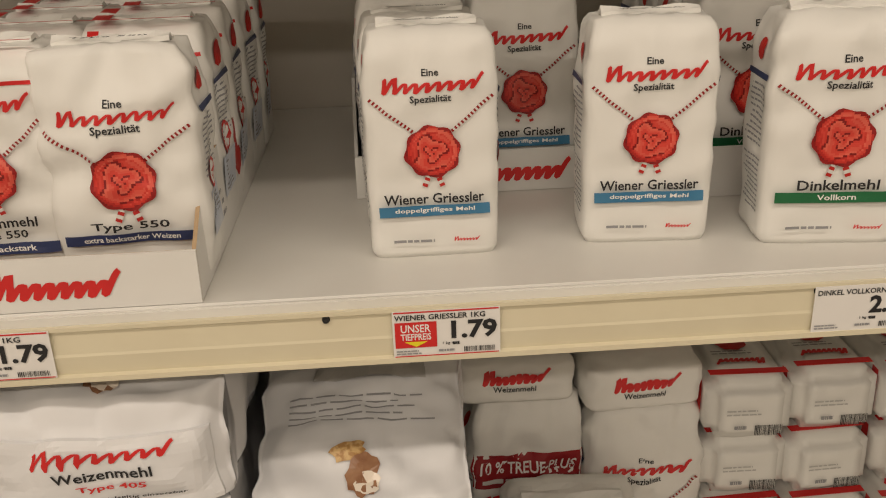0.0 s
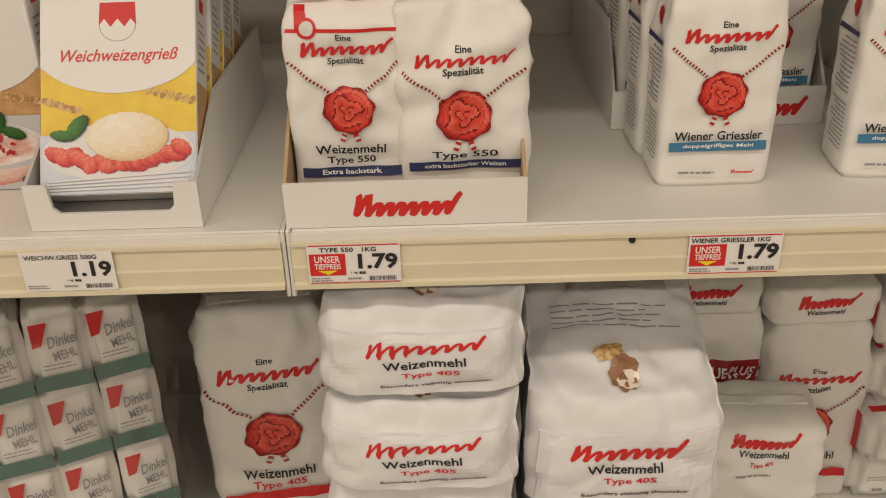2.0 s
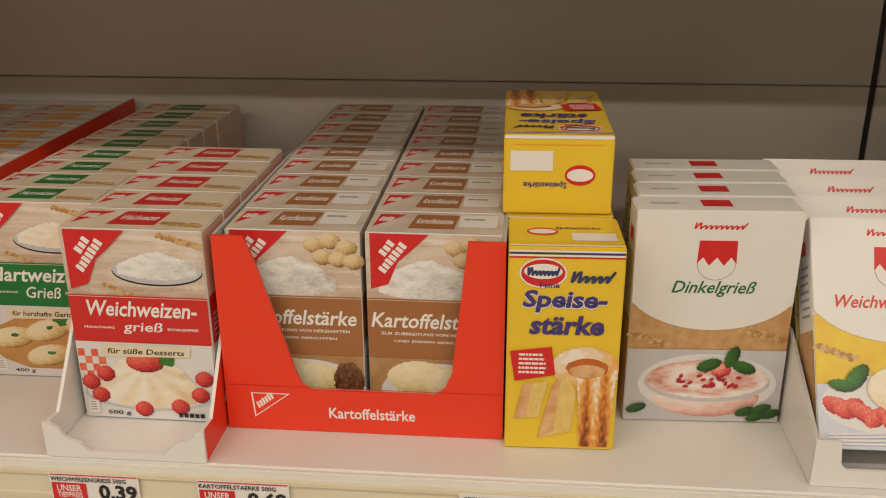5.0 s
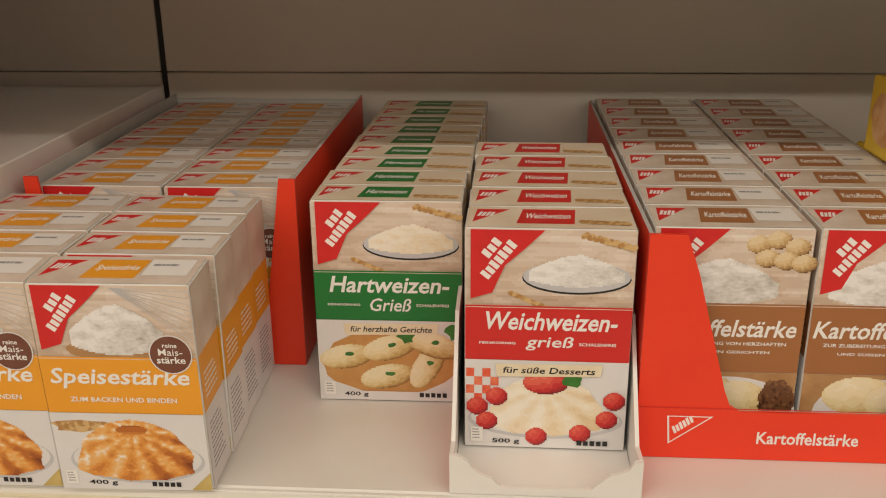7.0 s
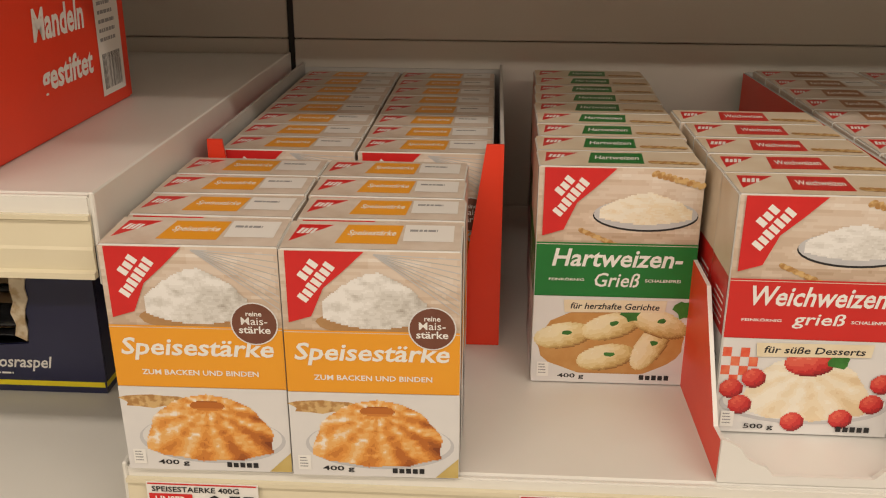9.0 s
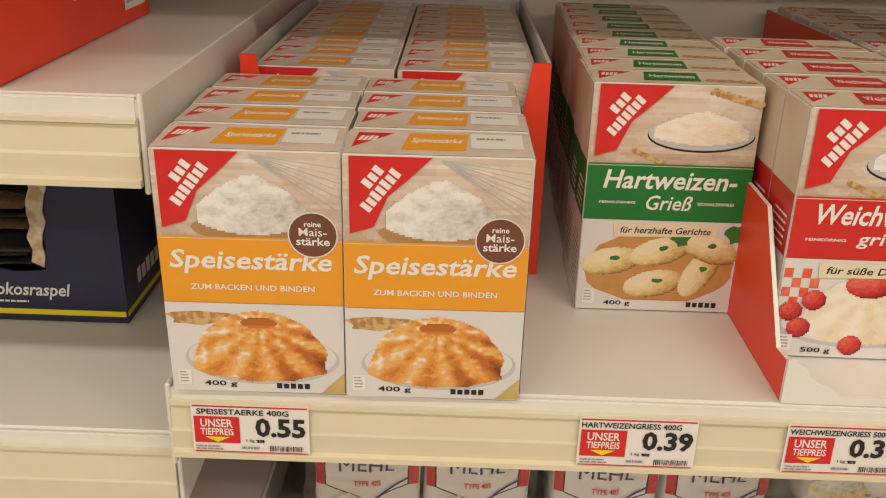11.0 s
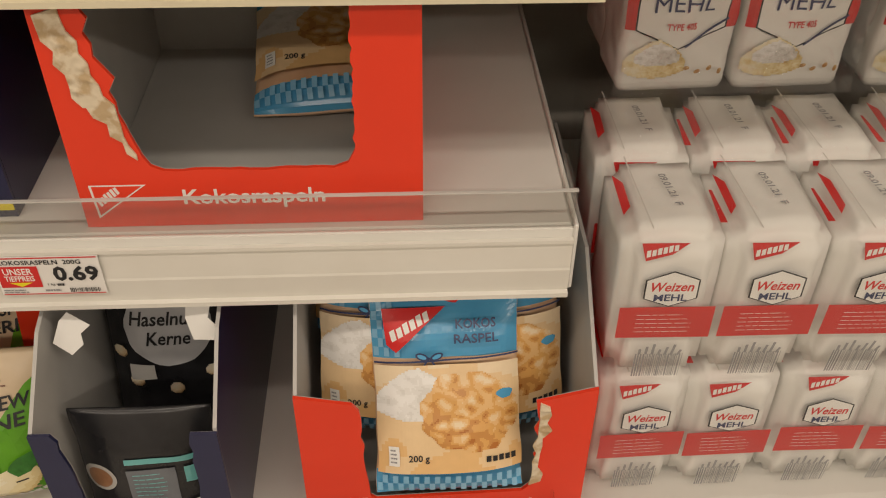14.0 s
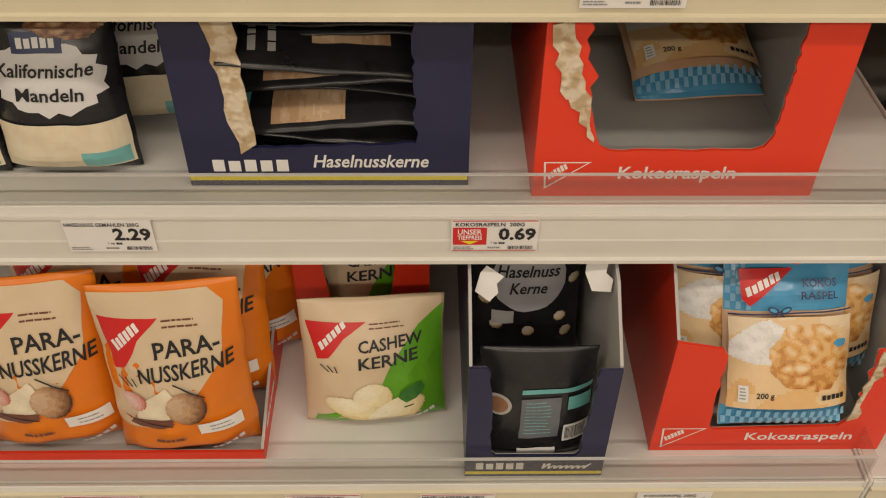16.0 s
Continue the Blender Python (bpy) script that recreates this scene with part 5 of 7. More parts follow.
# spelt and soft wheat semolina in white cartons, and cornstarch in yellow cartons
def shield_art(w, h, word, col, yellow):
    a = Art()
    a.rect(-w / 2 + .0005, h * 0.27, w / 2 - .0005, h * 0.57, "field_yellow" if yellow else "field")
    for i in range(14):
        a.ell(w * (-0.48 + 0.035 * (i % 7)) if i < 7 else w * (0.2 + 0.045 * (i % 7)), h * (0.43 - 0.008 * (i % 7) + 0.03 * (i > 6)), w * 0.035, h * 0.012, "wheat", 0.15, 10, 20 if i < 7 else 50, seed=i)
    arc = [(w * 0.495 * (1 - 2 * i / 24), h * 0.70 - h * 0.245 * math.sqrt(1 - (0.495 * (1 - 2 * i / 24) / 0.56) ** 2)) for i in range(25)]
    a.poly([(-w * 0.495, h * 0.7), (w * 0.495, h * 0.7)] + arc, "card_white")
    a.rect(-w / 2 + .0004, h * 0.66, w / 2 - .0004, h - .0005, "card_white")
    a.mark(0, h * 0.935, w * 0.33, h * 0.03, "red_ink", 10)
    a.ell(0, h * 0.765, w * 0.118, h * 0.075, "grey_ink", 0, 30)
    a.ell(0, h * 0.765, w * 0.114, h * 0.072, "card_white", 0, 30)
    a.poly([(-w * 0.12, h * 0.765), (-w * 0.114, h * 0.87), (w * 0.114, h * 0.87), (w * 0.12, h * 0.765), (w * 0.085, h * 0.795), (w * 0.045, h * 0.757), (0, h * 0.795), (-w * 0.045, h * 0.757), (-w * 0.085, h * 0.795)], "red_ink")
    a.text(word, 0, h * (0.62 if yellow else 0.65), w * (0.76 if yellow else 0.5), col, h=h * 0.075, shear=0.3, bold=0.012)
    if yellow:
        a.rect(-w / 2 + .0005, .0005, w / 2 - .0005, h * 0.27, "cloth_blue")
        a.ell(0, h * 0.19, w * 0.48, h * 0.13, "plate", 0, 40)
        r = random.Random(4)
        for i in range(24):
            x = -0.4 + 0.8 * i / 23
            a.relief(w * x, h * (0.2 - 0.075 * math.cos(x * 3.4) + r.uniform(-.01, .02)), w * 0.075, h * 0.034, tone_ball, INK_RED[1:6], 0.0012, r.uniform(-40, 40))
        a.relief(w * 0.06, h * 0.255, w * 0.26, h * 0.11, tone_ball, INK_CREAM[2:])
        a.relief(-w * 0.26, h * 0.3, w * 0.1, h * 0.035, tone_ball, INK_LEAF[:6], 0.001, 50)
        a.relief(-w * 0.35, h * 0.265, w * 0.08, h * 0.025, tone_ball, INK_LEAF[:6], 0.001, -10)
        for i in range(4):
            a.line((-w * 0.45, h * (0.06 - 0.013 * i)), (w * 0.45, h * (0.09 - 0.02 * i)), h * 0.008, "plate")
    else:
        a.rect(-w / 2 + .0005, .0005, w / 2 - .0005, h * 0.36, "plate_shade")
        a.ell(w * 0.02, h * 0.19, w * 0.44, h * 0.15, "plate", 0, 36)
        a.relief(w * 0.02, h * 0.125, w * 0.34, h * 0.1, tone_ball, INK_PINK[1:])
        a.ell(w * 0.02, h * 0.2, w * 0.4, h * 0.1, "plate_shade", 0.0, 36)
        a.relief(w * 0.02, h * 0.215, w * 0.385, h * 0.095, tone_swirl, INK_PINK, 0.001)
        r = random.Random(9)
        for i in range(30):
            a.ell(w * (0.02 + r.uniform(-.22, .2)), h * (0.225 + r.uniform(-.045, .04)), w * 0.02, h * 0.008, "berry", 0.2, 8, r.uniform(0, 90), seed=i)
        a.relief(w * 0.1, h * 0.265, w * 0.06, h * 0.035, tone_ball, INK_RED)
        for x, y, q in ((0.02, .29, 20), (0.16, .33, 70), (0.24, .28, -20)):
            a.relief(w * x, h * y, w * 0.08, h * 0.028, tone_ball, INK_LEAF[:4], 0.001, q)
        for x, y in ((.28, .06), (.38, .075), (.44, .05), (.35, .035), (-.42, .07)):
            a.relief(w * x, h * y, w * 0.065, h * 0.022, tone_ball, INK_LEAF[:3], 0.001, 20)
    return a


def shield_top(w, d):
    t = Art()
    t.rect(-w * 0.09, d * 0.3, w * 0.09, d * 0.75, "red_ink")
    t.lines(-w * 0.4, -w * 0.15, d * 0.4, d * 0.6, 1, "card_grey", 0.5)
    return t


def strip_side(d, h, mats):
    s = Art()
    s.rect(.001, .001, d - .001, h * 0.5, mats)
    s.lines(d * 0.2, d * 0.85, h * 0.55, h * 0.8, 7, "grey_ink", 0.3)
    s.rect(d * 0.3, h * 0.84, d * 0.65, h * 0.9, "red_ink")
    return s


dk = carton("white spelt semolina carton with dessert bowl picture", 0.134, 0.036, 0.194, "card_white", shield_art(0.134, 0.194, "Dinkelgrieß", "green_ink", False), shield_top(0.134, 0.036), strip_side(0.036, 0.194, "field"), "spelt semolina cartons")
place(dk, [pose(-0.612 + 0.003 * i + R.uniform(-.002, .002), 0.69 + 0.04 * i, S1 + 0.0005, 0, 0, 2 + R.uniform(-1, 1)) for i in range(4)])
ww = carton("white soft wheat semolina carton with strawberry plate picture", 0.130, 0.036, 0.186, "card_white", shield_art(0.130, 0.186, "Weichweizengrieß", "seal_light", True), shield_top(0.13, 0.036), strip_side(0.036, 0.186, "field"), "soft wheat semolina cartons")
place(ww, [pose(-0.473 + R.uniform(-.002, .002), 0.615 + 0.057 * i, S1 + 0.0255, -32 + 1.0 * i, 0, R.uniform(-1, 1)) for i in range(4)])
a = Art()
a.barcode(0.055, 0.085, 0.014, 0.024)
tray("shelf_tray", "white card tray with a cut-out front under semolina cartons", -0.544, -0.403, 0.60, 0.93, S1 + 0.0005,
     [(0, 0), (0.141, 0), (0.141, 0.040), (0.122, 0.040), (0.12, 0.02), (0.115, 0.015), (0.026, 0.015), (0.021, 0.02), (0.019, 0.040), (0, 0.040)],
     side_rise(0.33, 0.04, 0.085, 0.1), "card_white", "card_grey", 0.06)


def yellow_art(w, h):
    a = Art()
    for v, m in ((0.985, "white_ink"), (0.975, "navy_ink"), (0.965, "white_ink"), (0.957, "red_ink")):
        a.rect(-w / 2 + .0006, h * (v - 0.008), w / 2 - .0006, h * v, m)
    a.ell(-w * 0.2, h * 0.88, w * 0.205, h * 0.07, "white_ink", n=32)
    a.ell(-w * 0.2, h * 0.88, w * 0.19, h * 0.063, "red_ink", n=32)
    a.ell(-w * 0.2, h * 0.888, w * 0.165, h * 0.035, "white_ink", n=32)
    a.mark(-w * 0.2, h * 0.888, w * 0.29, h * 0.04, "navy_ink", 8, shear=0, first=1.2)
    a.mark(w * 0.22, h * 0.865, w * 0.38, h * 0.055, "navy_ink", 6, first=1.4)
    a.text("Feine", -w * 0.14, h * 0.825, w * 0.17, "violet_ink", h=h * 0.026)
    a.text("Speise-", w * 0.0, h * 0.745, w * 0.74, "white_ink", h=h * 0.113, shear=0.15, bold=0.05)
    a.text("Speise-", w * 0.0, h * 0.748, w * 0.73, "violet_ink", h=h * 0.108, shear=0.15, bold=0.035)
    a.text("stärke", w * 0.03, h * 0.635, w * 0.65, "violet_ink", h=h * 0.095, shear=0.15, bold=0.035)
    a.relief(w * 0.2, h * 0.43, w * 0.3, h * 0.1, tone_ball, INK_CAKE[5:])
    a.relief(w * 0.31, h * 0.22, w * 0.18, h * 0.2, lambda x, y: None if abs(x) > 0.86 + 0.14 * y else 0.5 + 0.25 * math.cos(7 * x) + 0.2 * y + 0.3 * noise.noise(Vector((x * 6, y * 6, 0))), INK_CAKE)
    a.ell(w * 0.22, h * 0.425, w * 0.19, h * 0.05, "cake_hole", 0.04, 24)
    a.ell(w * 0.22, h * 0.41, w * 0.16, h * 0.033, "cake", 0.04, 24)
    a.poly([(-w * 0.2, h * 0.06), (w * 0.1, h * 0.1), (w * 0.13, h * 0.3), (w * 0.05, h * 0.4), (-w * 0.08, h * 0.34)], "sponge")
    a.poly([(-w * 0.2, h * 0.06), (-w * 0.08, h * 0.34), (0, h * 0.38), (-w * 0.06, h * 0.1)], "cake")
    a.poly([(-w * 0.42, h * 0.16), (-w * 0.2, h * 0.17), (-w * 0.12, h * 0.36), (-w * 0.3, h * 0.34)], "sponge")
    a.poly([(-w * 0.42, h * 0.16), (-w * 0.34, h * 0.34), (-w * 0.26, h * 0.35), (-w * 0.31, h * 0.17)], "cake")
    a.poly([(-w * 0.42, h * 0.355), (-w * 0.06, h * 0.39), (-w * 0.1, h * 0.53), (-w * 0.47, h * 0.505)], "red_ink")
    a.lines(-w * 0.39, -w * 0.13, h * 0.39, h * 0.50, 5, "white_ink", 0.5, rag=0.2)
    return a


def yellow_top(w, d):
    t = Art()
    t.ell(-w * 0.2, d * 0.5, w * 0.14, d * 0.13, "red_ink", n=20)
    t.ell(-w * 0.2, d * 0.5, w * 0.12, d * 0.08, "white_ink", n=20)
    t.text("Speisestärke", w * 0.12, d * 0.62, w * 0.4, "violet_ink", h=d * 0.1)
    t.rect(w * 0.05, d * 0.2, w * 0.44, d * 0.45, "tag_white")
    t.rect(-w * 0.49, d * 0.01, w * 0.49, d * 0.05, "white_ink")
    t.line((-w * 0.4, d * 0.12), (w * 0.4, d * 0.12), 0.0005, "band_orange")
    return t


ys = Art()
ys.text("Speise-", 0.034, 0.128, 0.045, "violet_ink", h=0.017, shear=0.15)
ys.text("stärke", 0.034, 0.108, 0.04, "violet_ink", h=0.015, shear=0.15)
ys.ell(0.034, 0.155, 0.014, 0.008, "red_ink", n=20)
ys.lines(0.012, 0.058, 0.075, 0.096, 5, "violet_ink", 0.35)
ys.ell(0.034, 0.035, 0.024, 0.026, "cake", 0.04, 24)
gu = carton("yellow cornstarch carton with sliced ring cake picture", 0.09, 0.068, 0.18, "yellow_card", yellow_art(0.09, 0.18), yellow_top(0.09, 0.068), ys, "yellow cornstarch cartons")
place(gu, [pose(-0.738, 0.635, S1 + 0.0005, 0, 0, 1.5), pose(-0.742, 0.712, S1 + 0.0005), pose(-0.742, 0.784, S1 + 0.0005), pose(-0.742, 0.856, S1 + 0.0005),
           pose(-0.748, 0.89, S1 + 0.2495, 90, 180, 1)])


# ---- wrapped flour packs under the starch ----
def mill_bag():
    w, d, h = 0.098, 0.066, 0.165
    a = Art(0.005)
    a.poly([(-w * 0.42, h * 0.985), (-w * 0.02, h * 0.985), (-w * 0.2, h * 0.86), (-w * 0.38, h * 0.76)], "red_ink")
    a.mark(-w * 0.26, h * 0.9, w * 0.22, h * 0.06, "white_ink", 5, rot=50, first=1)
    a.relief(w * 0.28, h * 0.87, w * 0.2, h * 0.11, tone_ball, INK_DOUGH[3:], 0.0016)
    a.rect(-w * 0.49, h * 0.36, w * 0.49, h * 0.6, "band_red")
    hexa = [(0, .80), (.4, .68), (.4, .36), (0, .24), (-.4, .36), (-.4, .68)]
    a.poly([(w * x, h * y) for x, y in hexa], "black_ink")
    a.poly([(w * x * 0.965, h * (0.52 + (y - 0.52) * 0.97)) for x, y in hexa], "paper")
    a.poly([(-w * 0.035, h * 0.76), (w * 0.035, h * 0.76), (w * 0.02, h * 0.85), (-w * 0.02, h * 0.85)], "navy_ink")
    a.line((-w * 0.09, h * 0.80), (w * 0.09, h * 0.875), w * 0.02, "navy_ink")
    a.line((-w * 0.09, h * 0.875), (w * 0.09, h * 0.80), w * 0.02, "navy_ink")
    a.text("QUALITÄTS", 0, h * 0.70, w * 0.48, "black_ink", h=h * 0.035)
    a.text("Weizen", 0, h * 0.60, w * 0.68, "red_ink", h=h * 0.1, shear=0.3, bold=0.03)
    a.text("MEHL", 0, h * 0.50, w * 0.52, "navy_ink", h=h * 0.085, bold=0.0)
    a.text("TYPE 405", 0, h * 0.375, w * 0.26, "red_ink", h=h * 0.038)
    a.relief(-w * 0.2, h * 0.19, w * 0.28, h * 0.12, tone_heap, INK_DOUGH, 0.0014)
    a.relief(-w * 0.18, h * 0.22, w * 0.2, h * 0.07, tone_heap, INK_FLOUR, 0.0014)
    a.line((w * 0.05, h * 0.26), (w * 0.4, h * 0.42), w * 0.02, "navy_ink")
    for i in range(4):
        a.ell(w * (0.1 + 0.1 * i), h * (0.14 - 0.02 * (i % 2)), w * 0.03, h * 0.012, "wheat", 0.1, 10, 20 * i)
    return flour_bag("flour_bag", "white and red wheat flour bag with windmill emblem in shrink wrap", w, d, h, a, 21, side=False, crumple=0.0022, top=0.012, group="wrapped wheat flour bags")


mb = mill_bag()
place(mb, [at(x, y, z, 0.066, R.uniform(-3, 3)) for x, y, z in (
    (-1.447, 0.795, 0.893), (-1.343, 0.797, 0.893), (-1.221, 0.795, 0.893), (-1.117, 0.797, 0.893),
    (-1.447, 0.868, 0.893), (-1.343, 0.868, 0.893), (-1.221, 0.868, 0.893), (-1.117, 0.868, 0.893),
    (-1.06, 0.72, 0.765), (-0.955, 0.72, 0.765), (-0.85, 0.72, 0.765), (-1.06, 0.72, DECK + 0.001), (-0.955, 0.72, DECK + 0.001), (-0.85, 0.72, DECK + 0.001),
    (-0.985, 0.8, 0.935), (-0.88, 0.8, 0.935))])


def brick_bag():
    """A flour bag standing on its head, with the date stamped on its bottom."""
    w, d, h = 0.0765, 0.104, 0.146
    b = thing("flour_bag", "shrink-wrapped flour bag standing on its head with a stamped date", "flour bag", group="flour bags in the front pack")
    bm = box_bm(-w / 2, w / 2, 0, d, 0, h, 0.011, 3)
    bmesh.ops.subdivide_edges(bm, edges=[e for e in bm.edges if e.calc_length() > 0.03], cuts=7, use_grid_fill=True)
    for v in bm.verts:
        n = noise.noise(v.co * 28)
        v.co += Vector((0.0, 0.5, 1)) * 0.0035 * n * (1 if v.co.z > h * 0.3 else 0.2)
        v.co.y -= 0.004 * math.sin(math.pi * v.co.z / h) if v.co.y < d * 0.4 else 0
    part("paper_bag", bm, "paper", b, smooth=True)
    a = Art()
    a.text("09.01.21  F", 0, 0, 0.042, "grey_ink", h=0.0062, rot=-82)
    a.put("date_stamp", b, lambda u, v, l: (u + 0.004, d * 0.5 + v, h + 0.0032 + l))
    a = Art()
    a.line((-w * 0.24, d * 0.04), (-w * 0.3, d * 0.96), 0.0012, "paper_shade")
    a.poly([(w * 0.42, d * 0.1), (w * 0.49, d * 0.1), (w * 0.47, d * 0.5), (w * 0.44, d * 0.5)], "red_ink")
    a.poly([(-w * 0.49, d * 0.2), (-w * 0.4, d * 0.3), (-w * 0.4, d * 0.6), (-w * 0.49, d * 0.7)], "red_ink")
    a.put("bottom_print", b, lambda u, v, l: (u, v, h + 0.002 + l))
    f = Art(0.005)
    f.poly([(-w * 0.36, h * 0.97), (w * 0.1, h * 0.97), (-w * 0.05, h * 0.9), (-w * 0.3, h * 0.86)], "red_ink")
    f.mark(-w * 0.15, h * 0.925, w * 0.32, h * 0.04, "white_ink", 6, rot=15, first=1)
    hexa = [(0, .80), (.27, .745), (.27, .62), (0, .565), (-.27, .62), (-.27, .745)]
    f.rect(-w * 0.48, h * 0.34, w * 0.48, h * 0.56, "band_red")
    f.lines(-w * 0.3, w * 0.35, h * 0.37, h * 0.52, 5, "white_ink", 0.12)
    f.poly([(w * x, h * y) for x, y in hexa], "black_ink")
    f.poly([(w * x * 0.94, h * (0.682 + (y - 0.682) * 0.94)) for x, y in hexa], "paper")
    f.text("Weizen", 0, h * 0.70, w * 0.44, "red_ink", h=h * 0.06, shear=0.2)
    f.text("MEHL", 0, h * 0.63, w * 0.33, "navy_ink", h=h * 0.045)
    f.barcode(-w * 0.24, w * 0.26, h * 0.04, h * 0.22, "grey_ink")
    for i in range(7):
        f.line((w * (-0.2 + 0.065 * i), h * 0.22), (w * (-0.2 + 0.07 * i), h * (0.26 + 0.02 * (i % 3))), 0.0022, "grey_ink")
    f.put("front_print", b, lambda u, v, l: (u, -0.0065 + 0.0025 * (1 - math.sin(math.pi * min(max(v / h, 0), 1))) - l, v))
    return b


kb = brick_bag()
spots = []
for layer in range(2):
    for r in range(2):
        for c in range(5):
            spots.append(pose(-1.484 + 0.0795 * c + R.uniform(-.002, .002), 0.592 + 0.103 * r + (0.035 if c == 4 else 0), DECK + 0.001 + 0.1475 * layer, R.uniform(-1.5, 1.5), R.uniform(-1, 1), R.uniform(-2.5, 2.5)))
place(kb, spots)


def wrap_film(label, x0, x1, y0, y1, z0, z1, seed):
    """Loose clear shrink film over a pack."""
    t = thing("shrink_wrap", label, "plastic film")
    def crinkled(name, corner, across, up):
        bm = bmesh.new()
        n = 28
        rows = [[bm.verts.new(Vector(corner) + Vector(across) * (i / n) + Vector(up) * (j / n)) for i in range(n + 1)] for j in range(n + 1)]
        for p, q in zip(rows, rows[1:]):
            for i in range(n):
                bm.faces.new((p[i], p[i + 1], q[i + 1], q[i]))
        for v in bm.verts:
            q = v.co * 17 + Vector((seed, 0, 0))
            k = 0.004 * abs(noise.noise(q)) + 0.002 * noise.noise(q * 3)
            v.co += Vector((k if v.co.x > x1 - 0.01 else -k if v.co.x < x0 + 0.01 else 0, -k if v.co.y < y0 + 0.02 else 0, k if v.co.z > z1 - 0.02 else 0))
        part(name, bm, "wrap", t, smooth=True)
    w, d, h = (x1 - x0, 0, 0), (0, y1 - y0, 0), (0, 0, z1 - z0)
    crinkled("front_film", (x0, y0, z0), w, h)
    crinkled("top_film", (x0, y0, z1), w, d)
    crinkled("side_film", (x1, y0, z0), d, h)
    crinkled("side_film", (x0, y0, z0), d, h)


wrap_film("crinkled clear shrink wrap round a pack of flour bags", -1.527, -1.125, 0.574, 0.80, DECK + 0.002, 0.90, 3)
wrap_film("crinkled clear shrink wrap round a pair of upper flour bags", -1.50, -1.288, 0.783, 0.95, 0.895, 1.068, 5)
wrap_film("crinkled clear shrink wrap round the next pair of flour bags", -1.275, -1.06, 0.783, 0.95, 0.895, 1.07, 7)
wrap_film("loose clear shrink wrap over the middle flour pack", -1.105, -0.795, 0.70, 0.96, 0.70, 1.06, 9)


def green_pack():
    b = thing("flour_bag", "wrapped flour bag with dark green band and red corner", "flour bag", group="wrapped green-banded flour bags")
    w, d, h = 0.063, 0.1, 0.1
    bm = box_bm(-w / 2, w / 2, 0, d, 0, h, 0.01, 3)
    bmesh.ops.subdivide_edges(bm, edges=[e for e in bm.edges if e.calc_length() > 0.03], cuts=5, use_grid_fill=True)
    for v in bm.verts:
        v.co += Vector((0.6, 1, 0.6)) * 0.003 * noise.noise(v.co * 30)
    part("paper_bag", bm, "paper", b, smooth=True)
    for nm, wh in (("front_print", lambda u, v, l: (u, -0.003 - l, v)), ("side_print", lambda u, v, l: (w / 2 + 0.002 + l, 0.05 + u * 1.5, v))):
        a = Art()
        a.rect(-w * 0.48, h * 0.02, w * 0.48, h * 0.22, "pack_green")
        a.poly([(-w * 0.4, h * 0.9), (-w * 0.1, h * 0.9), (-w * 0.25, h * 0.62), (-w * 0.4, h * 0.6)], "red_ink")
        a.text("Dinkel", w * 0.1, h * 0.66, w * 0.5, "grey_ink", h=h * 0.15, rot=8, shear=0.2)
        a.text("MEHL", w * 0.1, h * 0.47, w * 0.4, "grey_ink", h=h * 0.12, rot=8)
        a.lines(-w * 0.3, w * 0.38, h * 0.28, h * 0.38, 2, "grey_ink", 0.3)
        a.put(nm, b, wh)
    return b


gp = green_pack()
place(gp, [pose(-0.578 - 0.0585 * c - 0.042 * r + R.uniform(-.002, .002), 0.80 - 0.026 * c + 0.098 * r, DECK + 0.002 + 0.1005 * l, R.uniform(-2, 2), R.uniform(-2, 2), 24 + R.uniform(-3, 3)) for l in range(4) for c in range(4) for r in range(2)])
wrap_film("cloudy shrink wrap round green-banded flour bags", -0.785, -0.54, 0.69, 1.0, DECK + 0.002, 1.012, 13)


